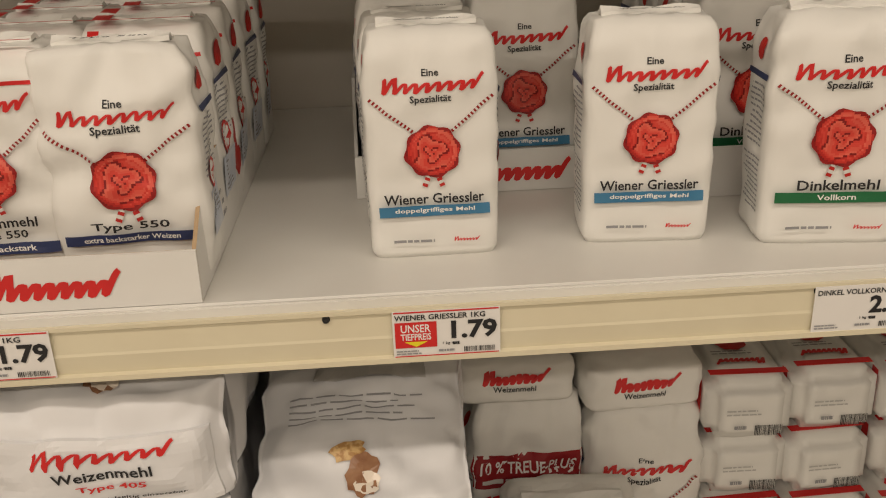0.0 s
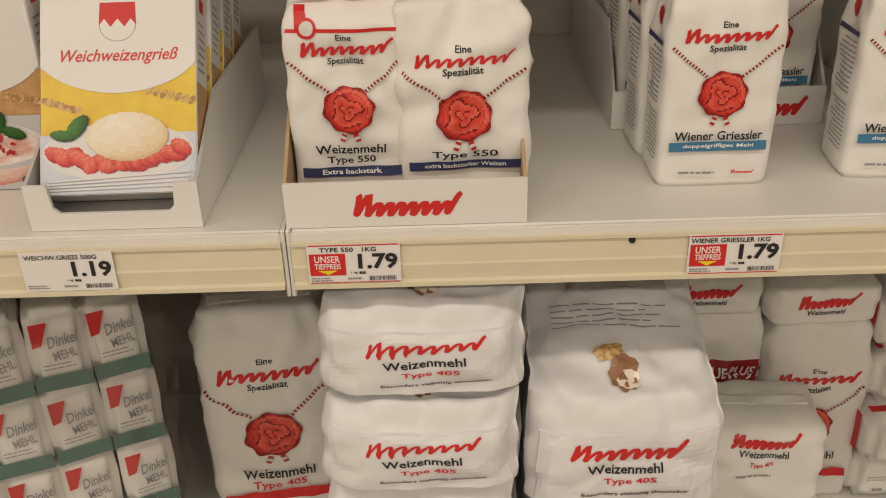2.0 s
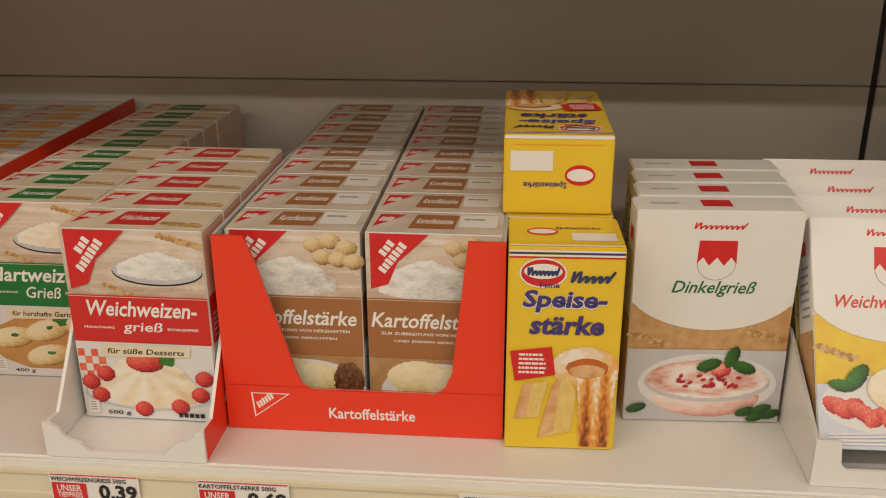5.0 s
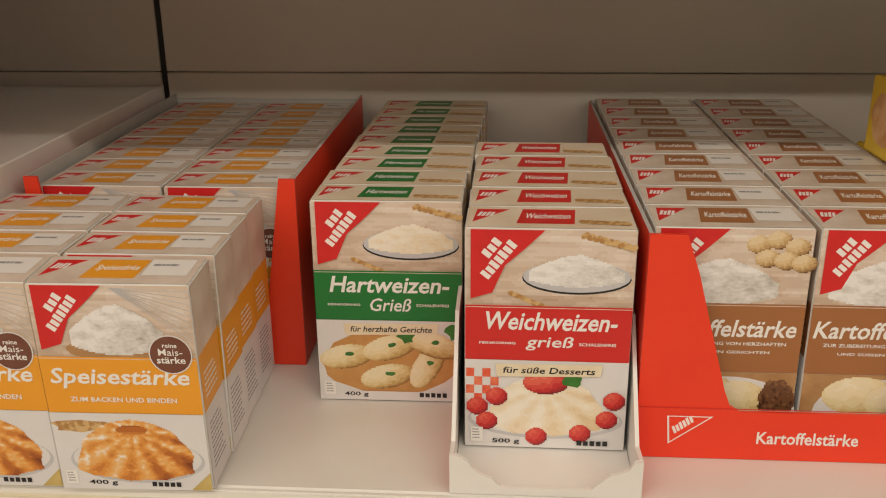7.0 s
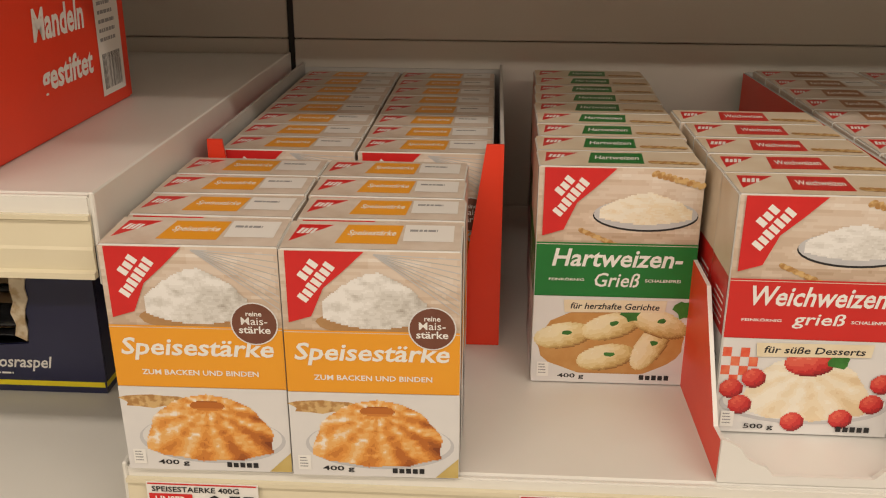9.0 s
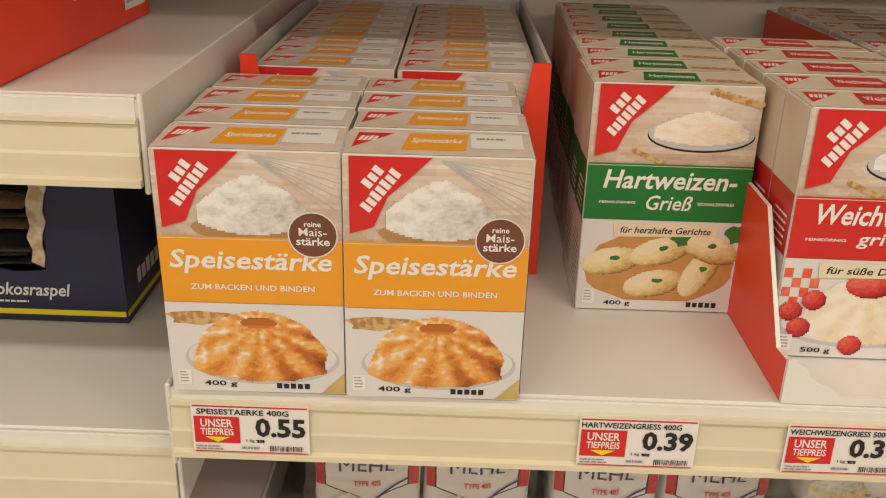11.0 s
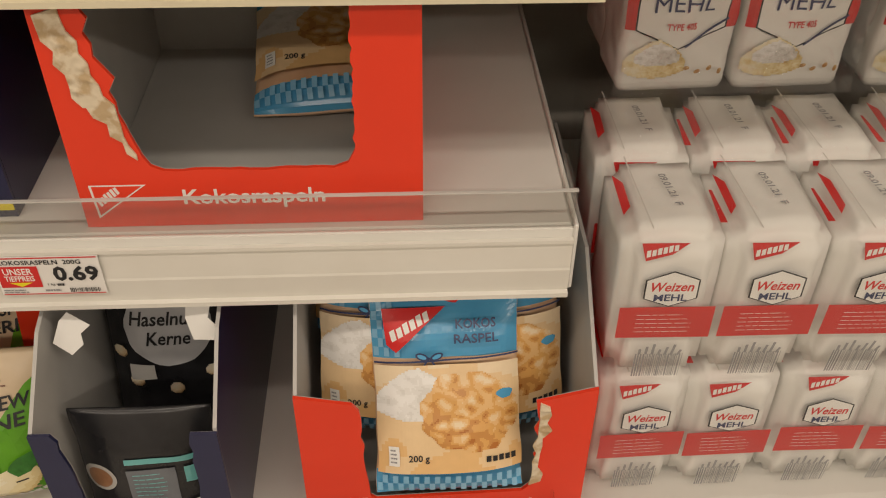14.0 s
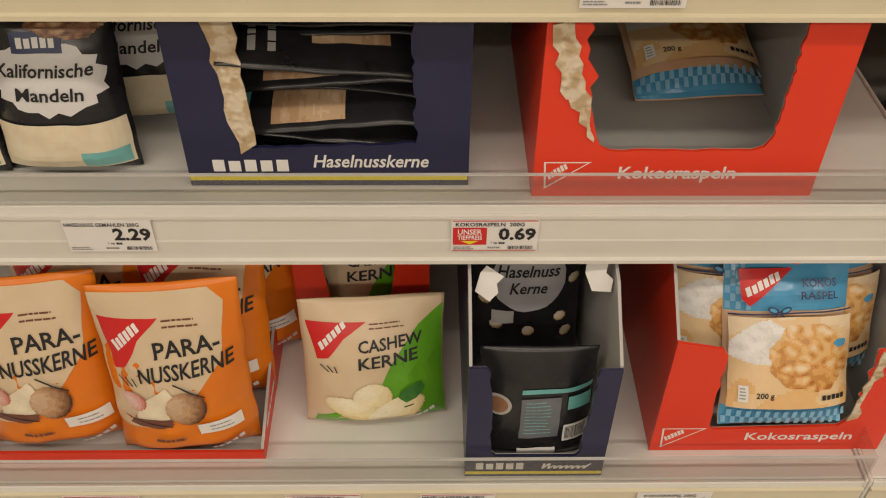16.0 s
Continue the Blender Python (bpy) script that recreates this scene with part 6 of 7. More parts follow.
# ---- nut and coconut packs on the far bay ----
def pouch(name, label, w, h, t, base, art, seed, gusset=0.35, group="", lower=None):
    """A filled plastic pouch, front to -y, standing on its bottom edge."""
    b = thing(name, label, "food pouch", group=group)
    off = Vector((seed * 3.7, seed * 1.3, 0))

    def thick(u, v):
        k = min(max(v / h, 0), 1)
        e = max(0.0, 1 - abs(2 * u / w) ** 3.2)
        prof = (min(1, k / 0.12) ** 0.6 if gusset < 0.5 else 1) * min(1, (1 - k) / gusset) ** 0.8
        c = 0.07 * noise.noise(Vector((u, v, 0)) * 45 + off) + 0.12 * (0.4 - abs(noise.noise(Vector((u, v, 1)) * 24 + off)))
        return t / 2 * (e * prof * (1 + c) + 0.01) + 0.0006

    def edge(u, v):
        k = v / h
        return u * (1 - 0.035 * math.sin(math.pi * k)) + 0.0015 * noise.noise(Vector((0, v * 40, seed)))

    def front(u, v, lift=0.0):
        return Vector((edge(u, v), -thick(u, v) - lift + 0.004 * noise.noise(Vector((u * 12, v * 12, seed))), v))
    bm = bmesh.new()
    n, m = 30, 34
    fr = [[bm.verts.new(front((i / n - 0.5) * w, h * j / m)) for i in range(n + 1)] for j in range(m + 1)]
    bk = []
    for j in range(m + 1):
        row = []
        for i in range(n + 1):
            u, v = (i / n - 0.5) * w, h * j / m
            p = front(u, v)
            row.append(bm.verts.new((p.x, p.y + 2 * thick(u, v), p.z)))
        bk.append(row)
    for j in range(m):
        for i in range(n):
            bm.faces.new((fr[j][i], fr[j][i + 1], fr[j + 1][i + 1], fr[j + 1][i]))
            bm.faces.new((bk[j][i + 1], bk[j][i], bk[j + 1][i], bk[j + 1][i + 1]))
    ring = [(j, 0) for j in range(m + 1)] + [(m, i) for i in range(1, n + 1)] + [(j, n) for j in range(m - 1, -1, -1)] + [(0, i) for i in range(n - 1, 0, -1)]
    for p, q in zip(ring, ring[1:] + ring[:1]):
        bm.faces.new((fr[p[0]][p[1]], fr[q[0]][q[1]], bk[q[0]][q[1]], bk[p[0]][p[1]]))
    bmesh.ops.recalc_face_normals(bm, faces=bm.faces[:])
    part("pouch_body", bm, base, b, smooth=True)
    art.put("front_print", b, front)
    return b


def kok_art(w, h):
    a = Art(0.005)
    a.rect(-w * 0.497, h * 0.70, w * 0.497, h * 0.999, "kok_blue")
    a.rect(-w * 0.497, 0.0, w * 0.497, h * 0.13, "kok_blue")
    for i in range(5):
        for j in range(6):
            if (i + j) % 2 == 0:
                a.rect(-w * 0.49 + w * 0.035 * i, h * (0.71 + 0.045 * j), -w * 0.455 + w * 0.035 * i, h * (0.755 + 0.045 * j), "kok_check")
    for i in range(28):
        for j in range(2):
            if (i + j) % 2 == 0:
                a.rect(-w * 0.49 + w * 0.035 * i, h * (0.02 + 0.045 * j), -w * 0.455 + w * 0.035 * i, h * (0.065 + 0.045 * j), "kok_check")
    a.poly([(-w * 0.42, h * 0.955), (w * 0.0, h * 0.955), (-w * 0.17, h * 0.85), (-w * 0.34, h * 0.74), (-w * 0.4, h * 0.78)], "red_ink")
    a.mark(-w * 0.24, h * 0.87, w * 0.3, h * 0.05, "white_ink", 6, rot=28, first=1)
    a.text("KOKOS", w * 0.2, h * 0.87, w * 0.27, "navy_ink", h=h * 0.046)
    a.text("RASPEL", w * 0.2, h * 0.80, w * 0.3, "navy_ink", h=h * 0.046)
    a.line((-w * 0.49, h * 0.69), (w * 0.49, h * 0.71), 0.0016, "navy_ink")
    for s in (-1, 1):
        a.ell(-w * 0.12 + s * w * 0.05, h * 0.72, w * 0.045, h * 0.018, "navy_ink", 0, 16, 20 * s)
        a.ell(-w * 0.12 + s * w * 0.05, h * 0.72, w * 0.032, h * 0.01, "kok_blue", 0, 16, 20 * s)
        a.line((-w * 0.12, h * 0.715), (-w * 0.12 + s * w * 0.05, h * 0.665), 0.0016, "navy_ink")
    a.relief(0, h * 0.41, w * 0.49, h * 0.27, lambda x, y: 0.62 + 0.2 * noise.noise(Vector((x * 2, y * 2, 4))) + 0.16 * y, INK_COCO[2:6], 0.003)
    a.relief(-w * 0.22, h * 0.53, w * 0.27, h * 0.14, tone_heap, INK_FLOUR[3:], 0.0014)
    a.relief(w * 0.14, h * 0.44, w * 0.34, h * 0.2, tone_chunks, INK_COCO[:6], 0.0013)
    a.ell(w * 0.38, h * 0.52, w * 0.06, h * 0.025, "kok_blue", 0.1, 14)
    a.text("200 g", -w * 0.22, h * 0.215, w * 0.14, "black_ink")
    a.mark(w * 0.34, h * 0.2, w * 0.22, h * 0.03, "black_ink", 5, shear=0, first=1)
    a.rect(-w * 0.42, h * 0.18, -w * 0.35, h * 0.28, "white_ink")
    a.lines(-w * 0.41, -w * 0.36, h * 0.19, h * 0.27, 4, "grey_ink", 0.4)
    return a


kp = pouch("coconut_pouch", "peach and blue plastic pouch of desiccated coconut", 0.125, 0.168, 0.03, "kok_peach", kok_art(0.125, 0.168), 2, 0.2, "coconut pouches")
kp.matrix_world = pose(-1.65, 0.56, 0.644, -33, 0, 2)
for m in (pose(-1.70, 0.62, 0.655, -22, 0, -4), pose(-1.607, 0.625, 0.65, -20, 0, 8), pose(-1.66, 0.68, 0.675, -14, 0, 2), pose(-1.71, 0.735, 0.665, -10, 0, -2), pose(-1.6, 0.735, 0.665, -10, 0, 3),
          pose(-1.742, 0.742, 0.908, -76, 0, 4)):
    copy_thing(kp, m)


def open_case(label, x0, x1, y0, d, z, front, hi, outer, inner, art, side_art=None, lid=True):
    t = tray("shipping_case", label, x0, x1, y0, y0 + d, z, front, [(0, 0), (d - 0.007, 0), (d - 0.007, hi), (0, hi)], outer, inner, hi, art, side_art)
    return t


def case_mark(a, x, y, s):
    a.poly([(x, y), (x + s, y), (x + s * 0.05, y - s * 0.72)], "white_ink")
    a.poly([(x + s * 0.045, y - s * 0.03), (x + s * 0.92, y - s * 0.03), (x + s * 0.085, y - s * 0.655)], "red_card")
    a.mark(x + s * 0.3, y - s * 0.24, s * 0.5, s * 0.16, "white_ink", 6, rot=38, first=1)


# red coconut case on the third shelf
C = 0.8895
a = Art()
a.text("Kokosraspeln", 0.122, 0.0235, 0.1, "white_ink", h=0.017)
case_mark(a, 0.008, 0.037, 0.04)
s = Art()
s.mark(0.06, 0.06, 0.08, 0.014, "white_ink", 10, rot=20)
w = 0.242
open_case("red cardboard case of desiccated coconut, torn open and nearly empty", -1.912, -1.67, 0.618, 0.27, C,
          [(0, 0), (w, 0), (w, 0.178), (0.197, 0.178)] + torn((0.197, 0.178), (0.195, 0.062), 24, 0.0012, 3)[1:] + [(0.19, 0.052), (0.18, 0.048)] + torn((0.18, 0.048), (0.062, 0.048), 18, 0.0008, 4)[1:]
          + [(0.054, 0.052)] + torn((0.05, 0.06), (0.03, 0.178), 14, 0.004, 5) + [(0, 0.178)], 0.178, "red_card", "card_grey", a, s)
bm = panel_bm(torn((0.047, 0.062), (0.02, 0.17), 14, 0.003, 6) + torn((0.004, 0.165), (0.02, 0.1), 8, 0.004, 7) + torn((0.022, 0.1), (0.047, 0.058), 6, 0.003, 8), 0.0016)
tp = thing("torn_card", "torn strip of pale corrugated card on the red case", "card scrap", pose(-1.912, 0.6162, C))
part("scrap", bm, "torn_paper", tp)

# blue hazelnut case beside it
a = Art()
a.rect(0.0005, 0.006, 0.24, 0.0125, "yellow_ink")
a.mark(0.055, 0.022, 0.068, 0.0125, "white_ink", 5, shear=0, first=1)
a.text("Haselnusskerne", 0.158, 0.0265, 0.098, "white_ink", h=0.0135, shear=0.2)
# inside walls take the near black of the pouches, though they are card
open_case("dark blue cardboard case of hazelnuts with a torn window", -2.207, -1.966, 0.633, 0.3, C,
          [(0, 0), (0.241, 0), (0.241, 0.178), (0.194, 0.178)] + torn((0.194, 0.178), (0.196, 0.045), 22, 0.0022, 13)[1:] + torn((0.196, 0.045), (0.058, 0.04), 14, 0.0014, 14)[1:]
          + torn((0.05, 0.05), (0.035, 0.178), 14, 0.003, 15) + [(0, 0.178)], 0.178, "navy_card", "foil_black", a)
bm = panel_bm(torn((0.062, 0.045), (0.056, 0.178), 12, 0.003, 16) + [(0.03, 0.178)] + torn((0.032, 0.17), (0.048, 0.035), 12, 0.003, 17), 0.0016)
tp = thing("torn_card", "torn strip of brown card along the window of the blue case", "card scrap", pose(-2.207, 0.6312, C))
part("scrap", bm, "torn_paper", tp)


def dark_art(w, h, food="nuts"):
    a = Art(0.005)
    a.relief(w * 0.07, h * 0.46, w * 0.38, h * 0.16, tone_rows, INK_NUT[4:], 0.002)
    a.rect(w * 0.1, h * 0.08, w * 0.46, h * 0.2, "teal_ink")
    a.text("200 g", w * 0.3, h * 0.04, w * 0.15, "white_ink")
    a.lines(-w * 0.4, w * 0.1, h * 0.74, h * 0.9, 2, "card_grey", 0.4)
    return a


dp = pouch("nut_pouch", "black glossy pouch of ground hazelnuts lying flat in its case", 0.14, 0.2, 0.024, "foil_black", dark_art(0.14, 0.2), 5, 0.15, "hazelnut pouches in the blue case")
dp.matrix_world = pose(-1.978, 0.722, C + 0.018, -84, 0, 88)
for i in range(6):
    side = i % 2
    copy_thing(dp, pose((-2.195, -1.978)[side], 0.724 + R.uniform(-.012, .012), C + 0.04 + 0.02 * i, -86 + R.uniform(-5, 5), R.uniform(-8, 8), (-90, 90)[side] + R.uniform(-6, 6)))


def almond_art(w, h):
    a = Art(0.005)
    a.ell(0, h * 0.58, w * 0.42, h * 0.2, "plate", 0.08, 34, lobes=14)
    a.rect(-w * 0.2, h * 0.72, w * 0.16, h * 0.82, "navy_ink")
    a.mark(-w * 0.02, h * 0.77, w * 0.28, h * 0.05, "white_ink", 5, shear=0, first=1)
    a.text("Kalifornische", 0, h * 0.63, w * 0.7, "black_ink", h=h * 0.075, shear=0.2)
    a.text("Mandeln", 0, h * 0.5, w * 0.5, "black_ink", h=h * 0.075, shear=0.2)
    a.relief(w * 0.2, h * 0.88, w * 0.3, h * 0.1, tone_chunks, INK_NUT, 0.0014)
    a.relief(-w * 0.25, h * 0.93, w * 0.22, h * 0.06, tone_chunks, INK_NUT, 0.0014)
    a.rect(-w * 0.48, h * 0.05, w * 0.48, h * 0.33, "cream_food")
    a.rect(w * 0.12, h * 0.06, w * 0.46, h * 0.16, "teal_ink")
    return a


al = pouch("nut_pouch", "black pouch of Californian almonds with a white label", 0.115, 0.16, 0.045, "foil_black", almond_art(0.115, 0.16), 9, 0.3, "almond pouches")
place(al, [pose(-2.312, 0.66, C + 0.001, -8, 0, 4), pose(-2.425, 0.66, C + 0.001, -8, 0, -4), pose(-2.26, 0.74, C + 0.001, -6, 0, 10), pose(-2.37, 0.74, C + 0.001, -6, 0, 0)])

# blue coconut case on the second shelf and red almond case on the top one
a = Art()
a.rect(0.0005, 0.006, 0.239, 0.011, "yellow_ink")
a.mark(0.04, 0.024, 0.05, 0.012, "white_ink", 5, shear=0, first=1)
a.text("Kokosraspel", 0.158, 0.0275, 0.07, "white_ink", h=0.015, shear=0.2)
a.lines(0.128, 0.17, 0.0165, 0.0195, 1, "white_ink", 0.6)
B = 1.1285
s = Art()
s.mark(0.06, 0.03, 0.06, 0.014, "white_ink", 5, shear=0, first=1)
s.rect(0.0005, 0.006, 0.28, 0.011, "yellow_ink")
# card inside is near black here too, not grey as in other cases
open_case("dark blue cardboard case of grated coconut with a torn window", -1.885, -1.645, 0.767, 0.28, B,
          [(0, 0), (0.24, 0), (0.24, 0.18), (0.186, 0.18)] + torn((0.19, 0.18), (0.176, 0.047), 18, 0.002, 23)[1:] + torn((0.176, 0.047), (0.02, 0.042), 12, 0.002, 24)[1:] + [(0.01, 0.18), (0, 0.18)],
          0.18, "navy_card", "foil_black", a, s)
bm = panel_bm(torn((0.176, 0.05), (0.186, 0.13), 8, 0.002, 25) + torn((0.172, 0.13), (0.166, 0.055), 7, 0.003, 26), 0.0016)
tp = thing("torn_card", "torn brown card edge on the blue coconut case", "card scrap", pose(-1.885, 0.7652, B))
part("scrap", bm, "torn_paper", tp)
for i in range(5):
    side = i % 2
    copy_thing(dp, pose((-1.872, -1.662)[side], 0.862 + R.uniform(-.01, .01), B + 0.03 + 0.022 * i, -84 + R.uniform(-6, 6), R.uniform(-8, 8), (-90, 90)[side] + R.uniform(-6, 6)))
a = Art()
case_mark(a, 0.02, 0.13, 0.09)
s = Art()
case_mark(s, 0.025, 0.135, 0.075)
s.text("Mandeln", 0.165, 0.085, 0.09, "white_ink", h=0.024, shear=0.1, bold=0.03)
s.text("gestiftet", 0.17, 0.043, 0.095, "white_ink", h=0.027, shear=0.1, bold=0.03)
s.rect(0.232, 0.012, 0.284, 0.098, "tag_white")
s.barcode(0.238, 0.278, 0.017, 0.047)
s.lines(0.238, 0.278, 0.055, 0.093, 5, "grey_ink", 0.4)
s.relief(0.235, 0.122, 0.016, 0.016, tone_chunks, INK_NUT[:5], 0.0014)
case = thing("shipping_case", "closed bright red cardboard case of slivered almonds", "cardboard case", pose(-1.888, 0.604, 1.3655, 0, 0, 1))
part("case_body", box_bm(0, 0.245, 0, 0.3, 0, 0.15, 0.002, 2), "red_card", case)
part("lid_flap", box_bm(0.004, 0.241, 0.004, 0.149, 0.1503, 0.153, 0.0008), "red_card", case)
part("lid_flap", box_bm(0.004, 0.241, 0.151, 0.296, 0.1503, 0.153, 0.0008), "red_card", case)
a.put("front_print", case, on_front)
s.put("side_print", case, lambda u, v, l: (0.245 + l, u, v))

# ---- bottom shelf of the far bay ----
D = DECK + 0.0005
w = 0.238
a = Art()
a.text("Kokosraspeln", 0.15, 0.022, 0.11, "white_ink", h=0.016)
case_mark(a, 0.008, 0.038, 0.045)
tray("shipping_case", "red cardboard case of coconut pouches with its front torn away", -1.773, -1.535, 0.56, 0.84, D,
     [(0, 0), (w, 0), (w, 0.168)] + torn((0.19, 0.155), (0.197, 0.055), 12, 0.004, 33) + [(0.185, 0.04), (0.06, 0.035)] + torn((0.055, 0.04), (0.05, 0.15), 10, 0.002, 34) + [(0.045, 0.158), (0, 0.168)],
     [(0, 0), (0.273, 0), (0.273, 0.24), (0.09, 0.235), (0.0, 0.168)], "red_card", "card_grey", 0.24, a)
bm = panel_bm(torn((0.193, 0.155), (0.19, 0.05), 10, 0.003, 35) + torn((0.2, 0.055), (0.201, 0.15), 10, 0.004, 36), 0.0016)
tp = thing("torn_card", "torn pale card edge on the coconut case", "card scrap", pose(-1.773, 0.5582, D))
part("scrap", bm, "torn_paper", tp)

w = 0.138
a = Art()
a.rect(0.0005, 0.004, 0.1375, 0.009, "yellow_ink")
a.mark(0.035, 0.018, 0.05, 0.011, "white_ink", 5, shear=0, first=1)
a.mark(0.1, 0.018, 0.05, 0.009, "white_ink", 8)
tray("shipping_case", "narrow dark blue case of hazelnuts with an opened window", -1.965, -1.827, 0.53, 0.86, D,
     [(0, 0), (w, 0), (w, 0.165), (0.118, 0.165)] + torn((0.118, 0.165), (0.112, 0.04), 12, 0.0015, 43) + [(0.108, 0.034), (0.03, 0.034)] + torn((0.025, 0.04), (0.02, 0.16), 12, 0.0015, 44) + [(0.016, 0.168), (0, 0.168)],
     [(0, 0), (0.323, 0), (0.323, 0.222), (0.09, 0.222), (0.06, 0.214), (0.0, 0.168)], "navy_card", "card_grey", 0.222, a)
for tx, rot in ((-1.958, 20), (-1.85, -25)):
    tabs = thing("card_tab", "folded-in white card tab of the hazelnut case", "card scrap", pose(tx, 0.60, D + 0.195, -35, rot, 0))
    part("tab", panel_bm([(0, 0), (0.016, -0.006), (0.022, 0.004), (0.018, 0.012), (0.023, 0.02), (0.004, 0.026), (0, 0.018)], 0.001), "card_white", tabs)


def hazel_art(w, h):
    a = Art(0.005)
    a.ell(0, h * 0.62, w * 0.34, h * 0.2, "plate_shade", 0.02, 30)
    a.rect(-w * 0.16, h * 0.78, w * 0.16, h * 0.86, "navy_ink")
    a.mark(0, h * 0.82, w * 0.26, h * 0.04, "white_ink", 5, shear=0, first=1)
    a.text("Haselnuss", 0, h * 0.67, w * 0.56, "black_ink", h=h * 0.07, shear=0.2)
    a.text("Kerne", 0, h * 0.57, w * 0.34, "black_ink", h=h * 0.07, shear=0.2)
    for i, (x, y) in enumerate(((-.4, .9), (.42, .6), (-.3, .35), (.3, .38), (.0, .3), (.36, .28), (-.4, .5))):
        a.relief(w * x, h * y, w * 0.055, w * 0.05, tone_ball, INK_CREAM, 0.0014)
    a.relief(w * 0.36, h * 0.9, w * 0.14, h * 0.09, tone_chunks, INK_NUT, 0.0014)
    a.rect(-w * 0.34, h * 0.36, -w * 0.14, h * 0.44, "card_grey")
    return a


hz = pouch("nut_pouch", "black pouch of hazelnut kernels with a pale round label", 0.118, 0.2, 0.04, "foil_black", hazel_art(0.118, 0.2), 11, 0.25, "hazelnut kernel pouches")
place(hz, [pose(-1.896, 0.672, D + 0.005, -14, 0, 3), pose(-1.896, 0.77, D + 0.03, -8, 0, 0)])


def back_art(w, h):
    a = Art(0.005)
    a.ell(-w * 0.34, h * 0.55, w * 0.12, w * 0.12, "card_grey", 0, 22)
    a.ell(-w * 0.34, h * 0.55, w * 0.09, w * 0.09, "nut_brown", 0, 22)
    a.rect(-w * 0.14, h * 0.66, w * 0.46, h * 0.7, "teal_ink")
    a.rect(-w * 0.14, h * 0.25, w * 0.2, h * 0.62, "foil_grey")
    a.lines(-w * 0.1, w * 0.16, h * 0.28, h * 0.6, 10, "teal_ink", 0.2)
    a.rect(w * 0.26, h * 0.5, w * 0.46, h * 0.62, "teal_ink")
    a.rect(w * 0.24, h * 0.2, w * 0.46, h * 0.36, "white_ink")
    a.barcode(w * 0.26, w * 0.44, h * 0.22, h * 0.34)
    a.rect(-w * 0.15, h * 0.06, w * 0.18, h * 0.16, "white_ink")
    return a


hb = pouch("nut_pouch", "black pouch turned backwards behind the case window", 0.112, 0.146, 0.03, "foil_black", back_art(0.118, 0.15), 13, 0.25)
hb.matrix_world = pose(-1.896, 0.558, D + 0.004, -6, 0, 0)


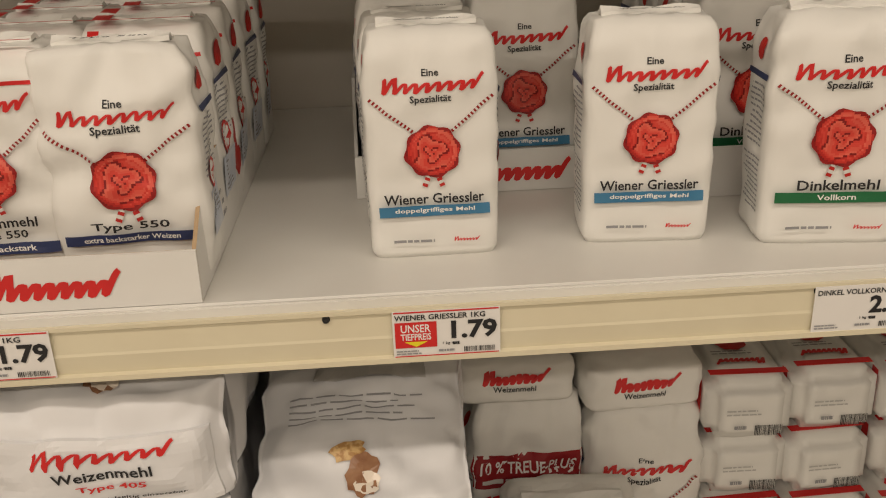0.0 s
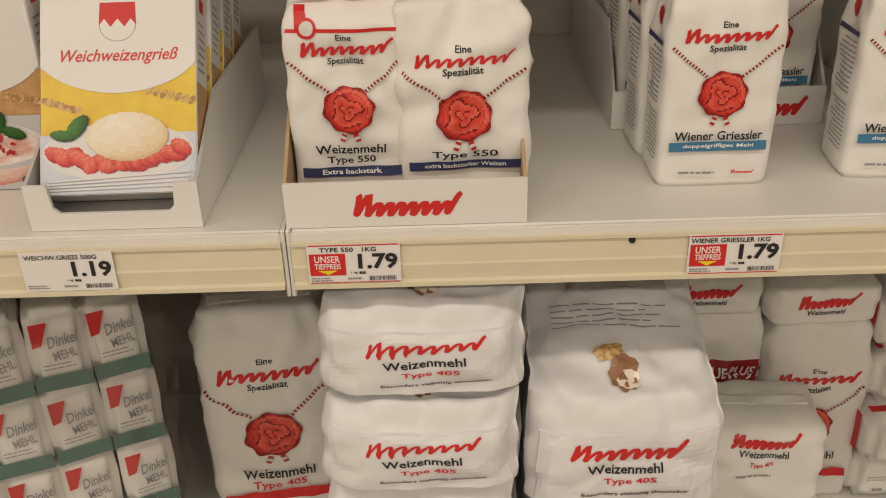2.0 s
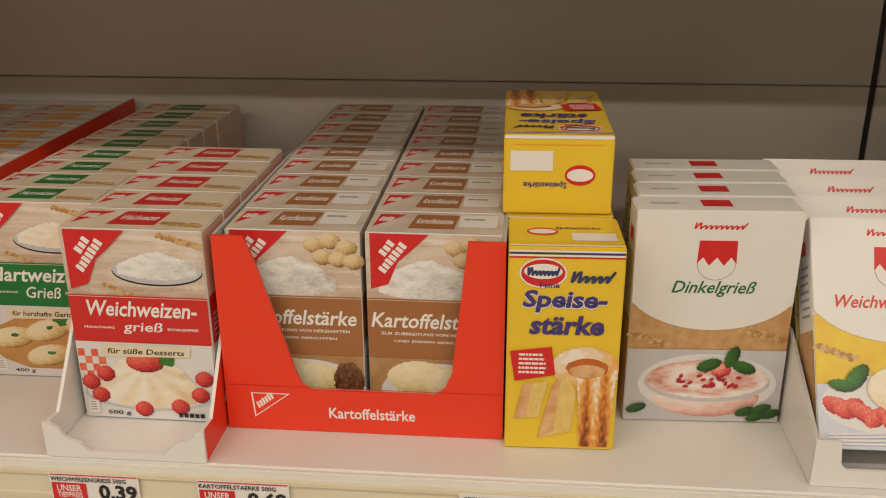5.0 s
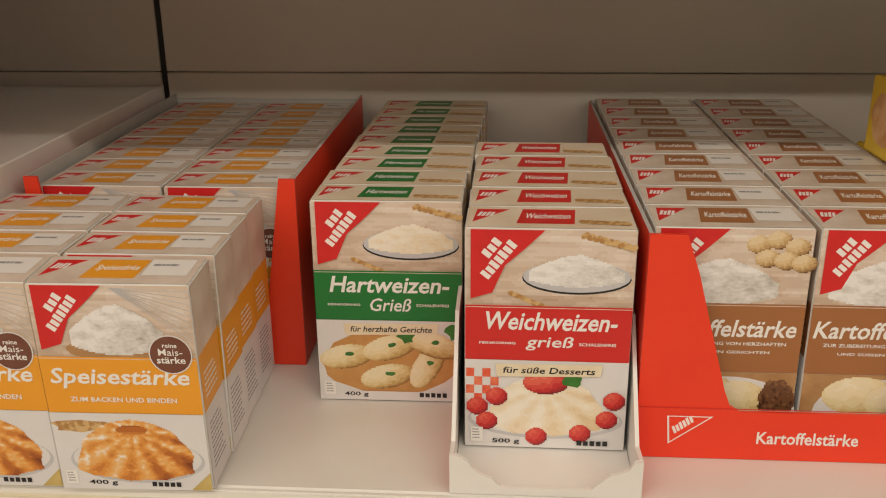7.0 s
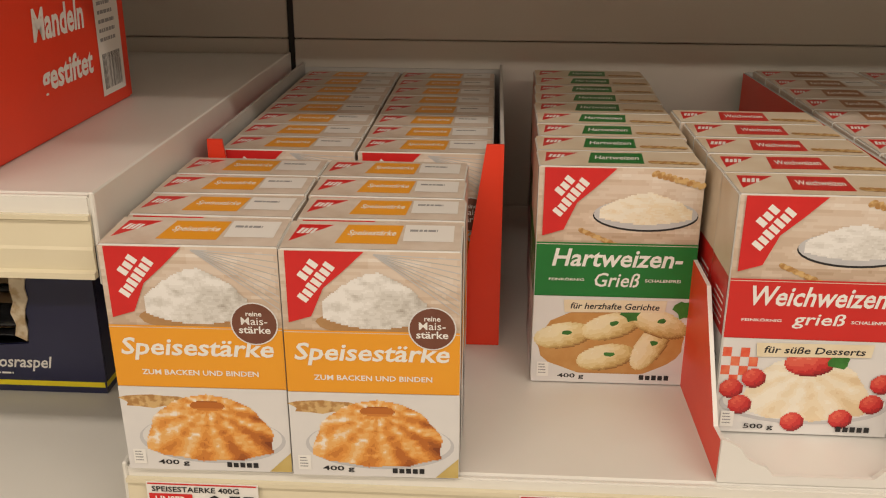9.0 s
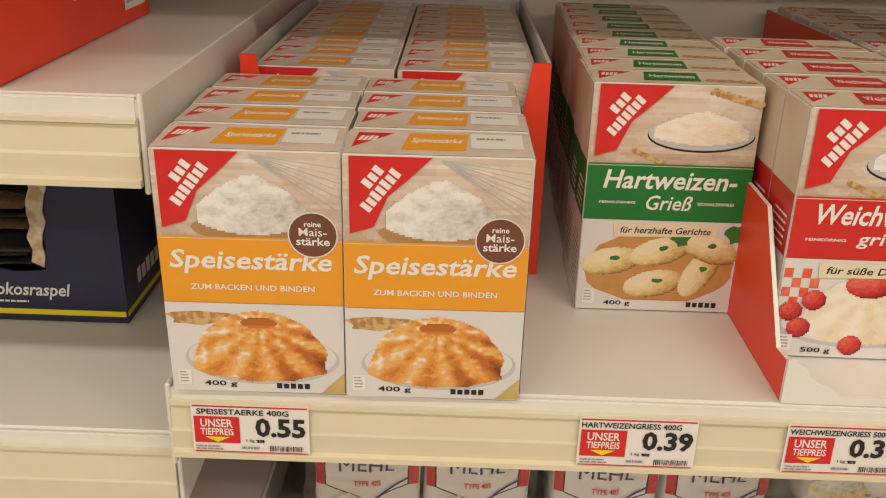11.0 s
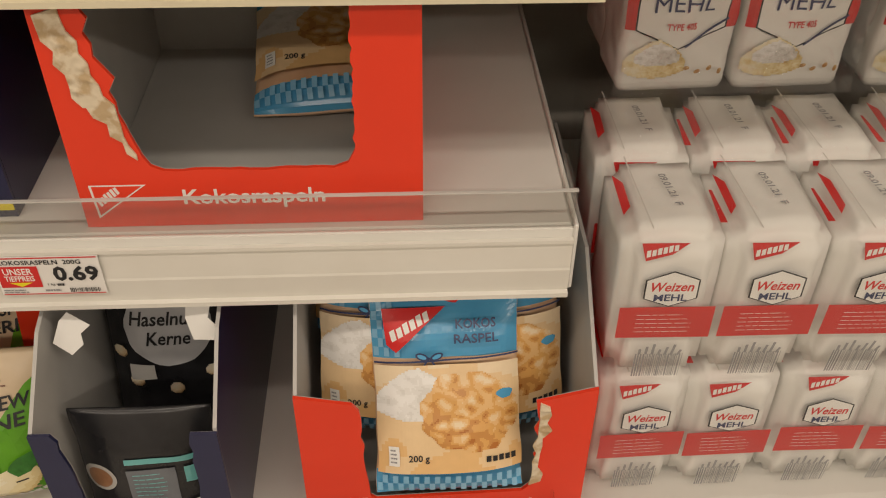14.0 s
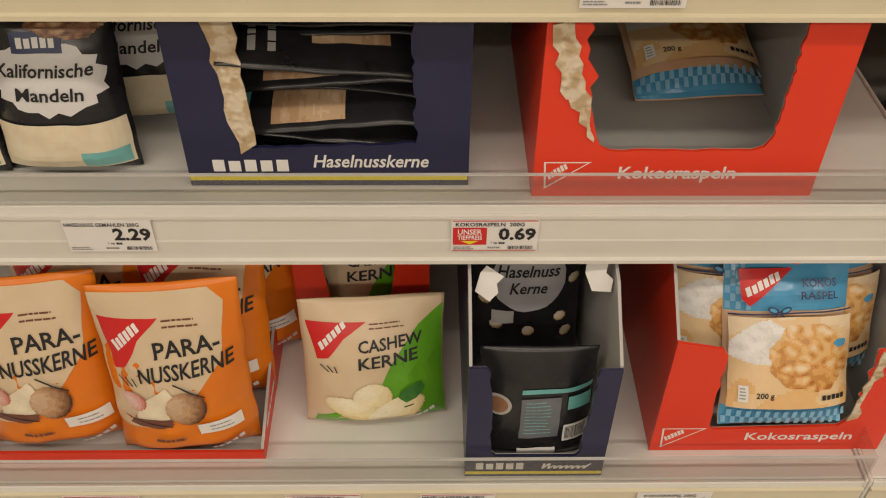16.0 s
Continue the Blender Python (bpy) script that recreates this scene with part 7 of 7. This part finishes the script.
def stand_art(w, h, l1, l2, tint, nut):
    a = Art(0.005)
    a.poly([(-w * 0.49, h * 0.22), (-w * 0.1, h * 0.26), (w * 0.12, h * 0.42), (w * 0.34, h * 0.6), (w * 0.4, h * 0.9), (w * 0.3, h * 0.97), (-w * 0.49, h * 0.97)] if nut == "para" else
           [(w * 0.49, h * 0.02), (w * 0.49, h * 0.93), (w * 0.32, h * 0.8), (w * 0.12, h * 0.55), (w * 0.02, h * 0.3), (-w * 0.42, h * 0.1), (-w * 0.44, h * 0.02)], "foil_kraft" if nut == "para" else tint)
    a.poly([(-w * 0.46, h * 0.85), (-w * 0.04, h * 0.85), (-w * 0.2, h * 0.74), (-w * 0.32, h * 0.60), (-w * 0.4, h * 0.58)], "red_ink")
    a.mark(-w * 0.28, h * 0.76, w * 0.26, h * 0.05, "white_ink", 6, rot=42, first=1)
    a.lines(-w * 0.02, w * 0.28, h * 0.79, h * 0.85, 2, "brown_seal", 0.3)
    a.text(l1, w * 0.12, h * 0.70, w * 0.45, "black_ink", h=h * 0.085, rot=4, shear=0.1)
    a.text(l2, w * 0.1, h * 0.585, w * (0.42 if nut == "cashew" else 0.66), "black_ink", h=h * 0.085, rot=6, shear=0.1)
    for i in range(3):
        a.line((-w * 0.32 + w * 0.03 * i, h * 0.50), (-w * (0.38 - 0.05 * i), h * 0.55), 0.0012, "black_ink")
    if nut == "cashew":
        a.relief(-w * 0.02, h * 0.28, w * 0.14, h * 0.12, tone_ball, INK_DOUGH[3:], 0.0014)
        a.relief(-w * 0.16, h * 0.2, w * 0.2, h * 0.08, tone_ball, INK_DOUGH[3:], 0.0014, -20)
        a.relief(w * 0.14, h * 0.16, w * 0.22, h * 0.1, tone_ball, INK_DOUGH[3:], 0.0014, 20)
        a.ell(w * 0.26, h * 0.3, w * 0.1, h * 0.06, "leaf", 0.1, 16, 30)
        a.line((w * 0.2, h * 0.19), (w * 0.27, h * 0.2), 0.0012, "black_ink")
    else:
        a.poly([(-w * 0.3, h * 0.28), (-w * 0.12, h * 0.28), (w * 0.05, h * 0.38), (-w * 0.06, h * 0.5), (-w * 0.28, h * 0.4)], "cream_food")
        a.relief(w * 0.06, h * 0.37, w * 0.14, h * 0.1, tone_ball, INK_NUT, 0.0014, 40)
        a.relief(-w * 0.3, h * 0.42, w * 0.07, h * 0.06, tone_ball, INK_PINK[:5], 0.0014, 60)
        a.ell(-w * 0.2, h * 0.29, w * 0.16, h * 0.03, "brown_seal", 0.1, 18)
        a.line((w * 0.0, h * 0.52), (w * 0.2, h * 0.43), 0.0018, "black_ink")
        a.line((-w * 0.38, h * 0.32), (-w * 0.05, h * 0.27), 0.0012, "black_ink")
        a.lines(-w * 0.2, w * 0.1, h * 0.17, h * 0.2, 1, "brown_seal", 0.6)
        a.rect(w * 0.12, h * 0.2, w * 0.42, h * 0.27, "tag_white")
        a.lines(w * 0.2, w * 0.4, h * 0.21, h * 0.26, 2, "grey_ink", 0.3)
    a.mark(w * 0.3, h * 0.1, w * 0.24, h * 0.03, "white_ink", 5, rot=12, shear=0, first=1)
    return a


ca = pouch("nut_pouch", "kraft and green stand-up pouch of cashew kernels", 0.148, 0.142, 0.055, "foil_kraft", stand_art(0.148, 0.142, "CASHEW", "KERNE", "foil_green", "cashew"), 17, 0.45, "cashew pouches")
place(ca, [pose(-2.056, 0.605, D + 0.004, -18, 0, 4), pose(-2.075, 0.745, D + 0.005, -8, 0, 0)])
pa = pouch("nut_pouch", "kraft and orange stand-up pouch of Brazil nut kernels", 0.138, 0.205, 0.06, "foil_orange", stand_art(0.138, 0.205, "PARA-", "NUSSKERNE", "foil_orange", "para"), 19, 0.45, "Brazil nut pouches")
place(pa, [pose(-2.243, 0.572, D + 0.006, -8, 0, 4), pose(-2.375, 0.58, D + 0.006, -8, 0, 6), pose(-2.235, 0.645, D + 0.006, -10, 0, -6), pose(-2.205, 0.70, D + 0.006, -10, 0, 10),
           pose(-2.355, 0.65, D + 0.006, -10, 0, 0), pose(-2.335, 0.73, D + 0.006, -8, 0, 8)])
a = Art()
case_mark(a, 0.006, 0.03, 0.03)
tray("shelf_tray", "red card tray behind the cashew pouch", -2.145, -2.0, 0.705, 0.95, D, [(0, 0), (0.145, 0), (0.145, 0.14), (0.11, 0.14), (0.1, 0.05), (0.04, 0.05), (0.03, 0.14), (0, 0.14)],
     [(0, 0), (0.238, 0), (0.238, 0.16), (0, 0.14)], "red_card", "card_grey", 0.16, a)
sa = Art()
sa.lines(0.03, 0.12, 0.012, 0.03, 1, "white_ink", 0.4)
tray("shelf_tray", "low red card tray under the Brazil nut pouches", -2.45, -2.168, 0.548, 0.86, D, [(0, 0), (0.282, 0), (0.282, 0.018), (0, 0.018)], side_rise(0.312, 0.018, 0.06, 0.14), "red_card", "card_grey", 0.1, None, sa)
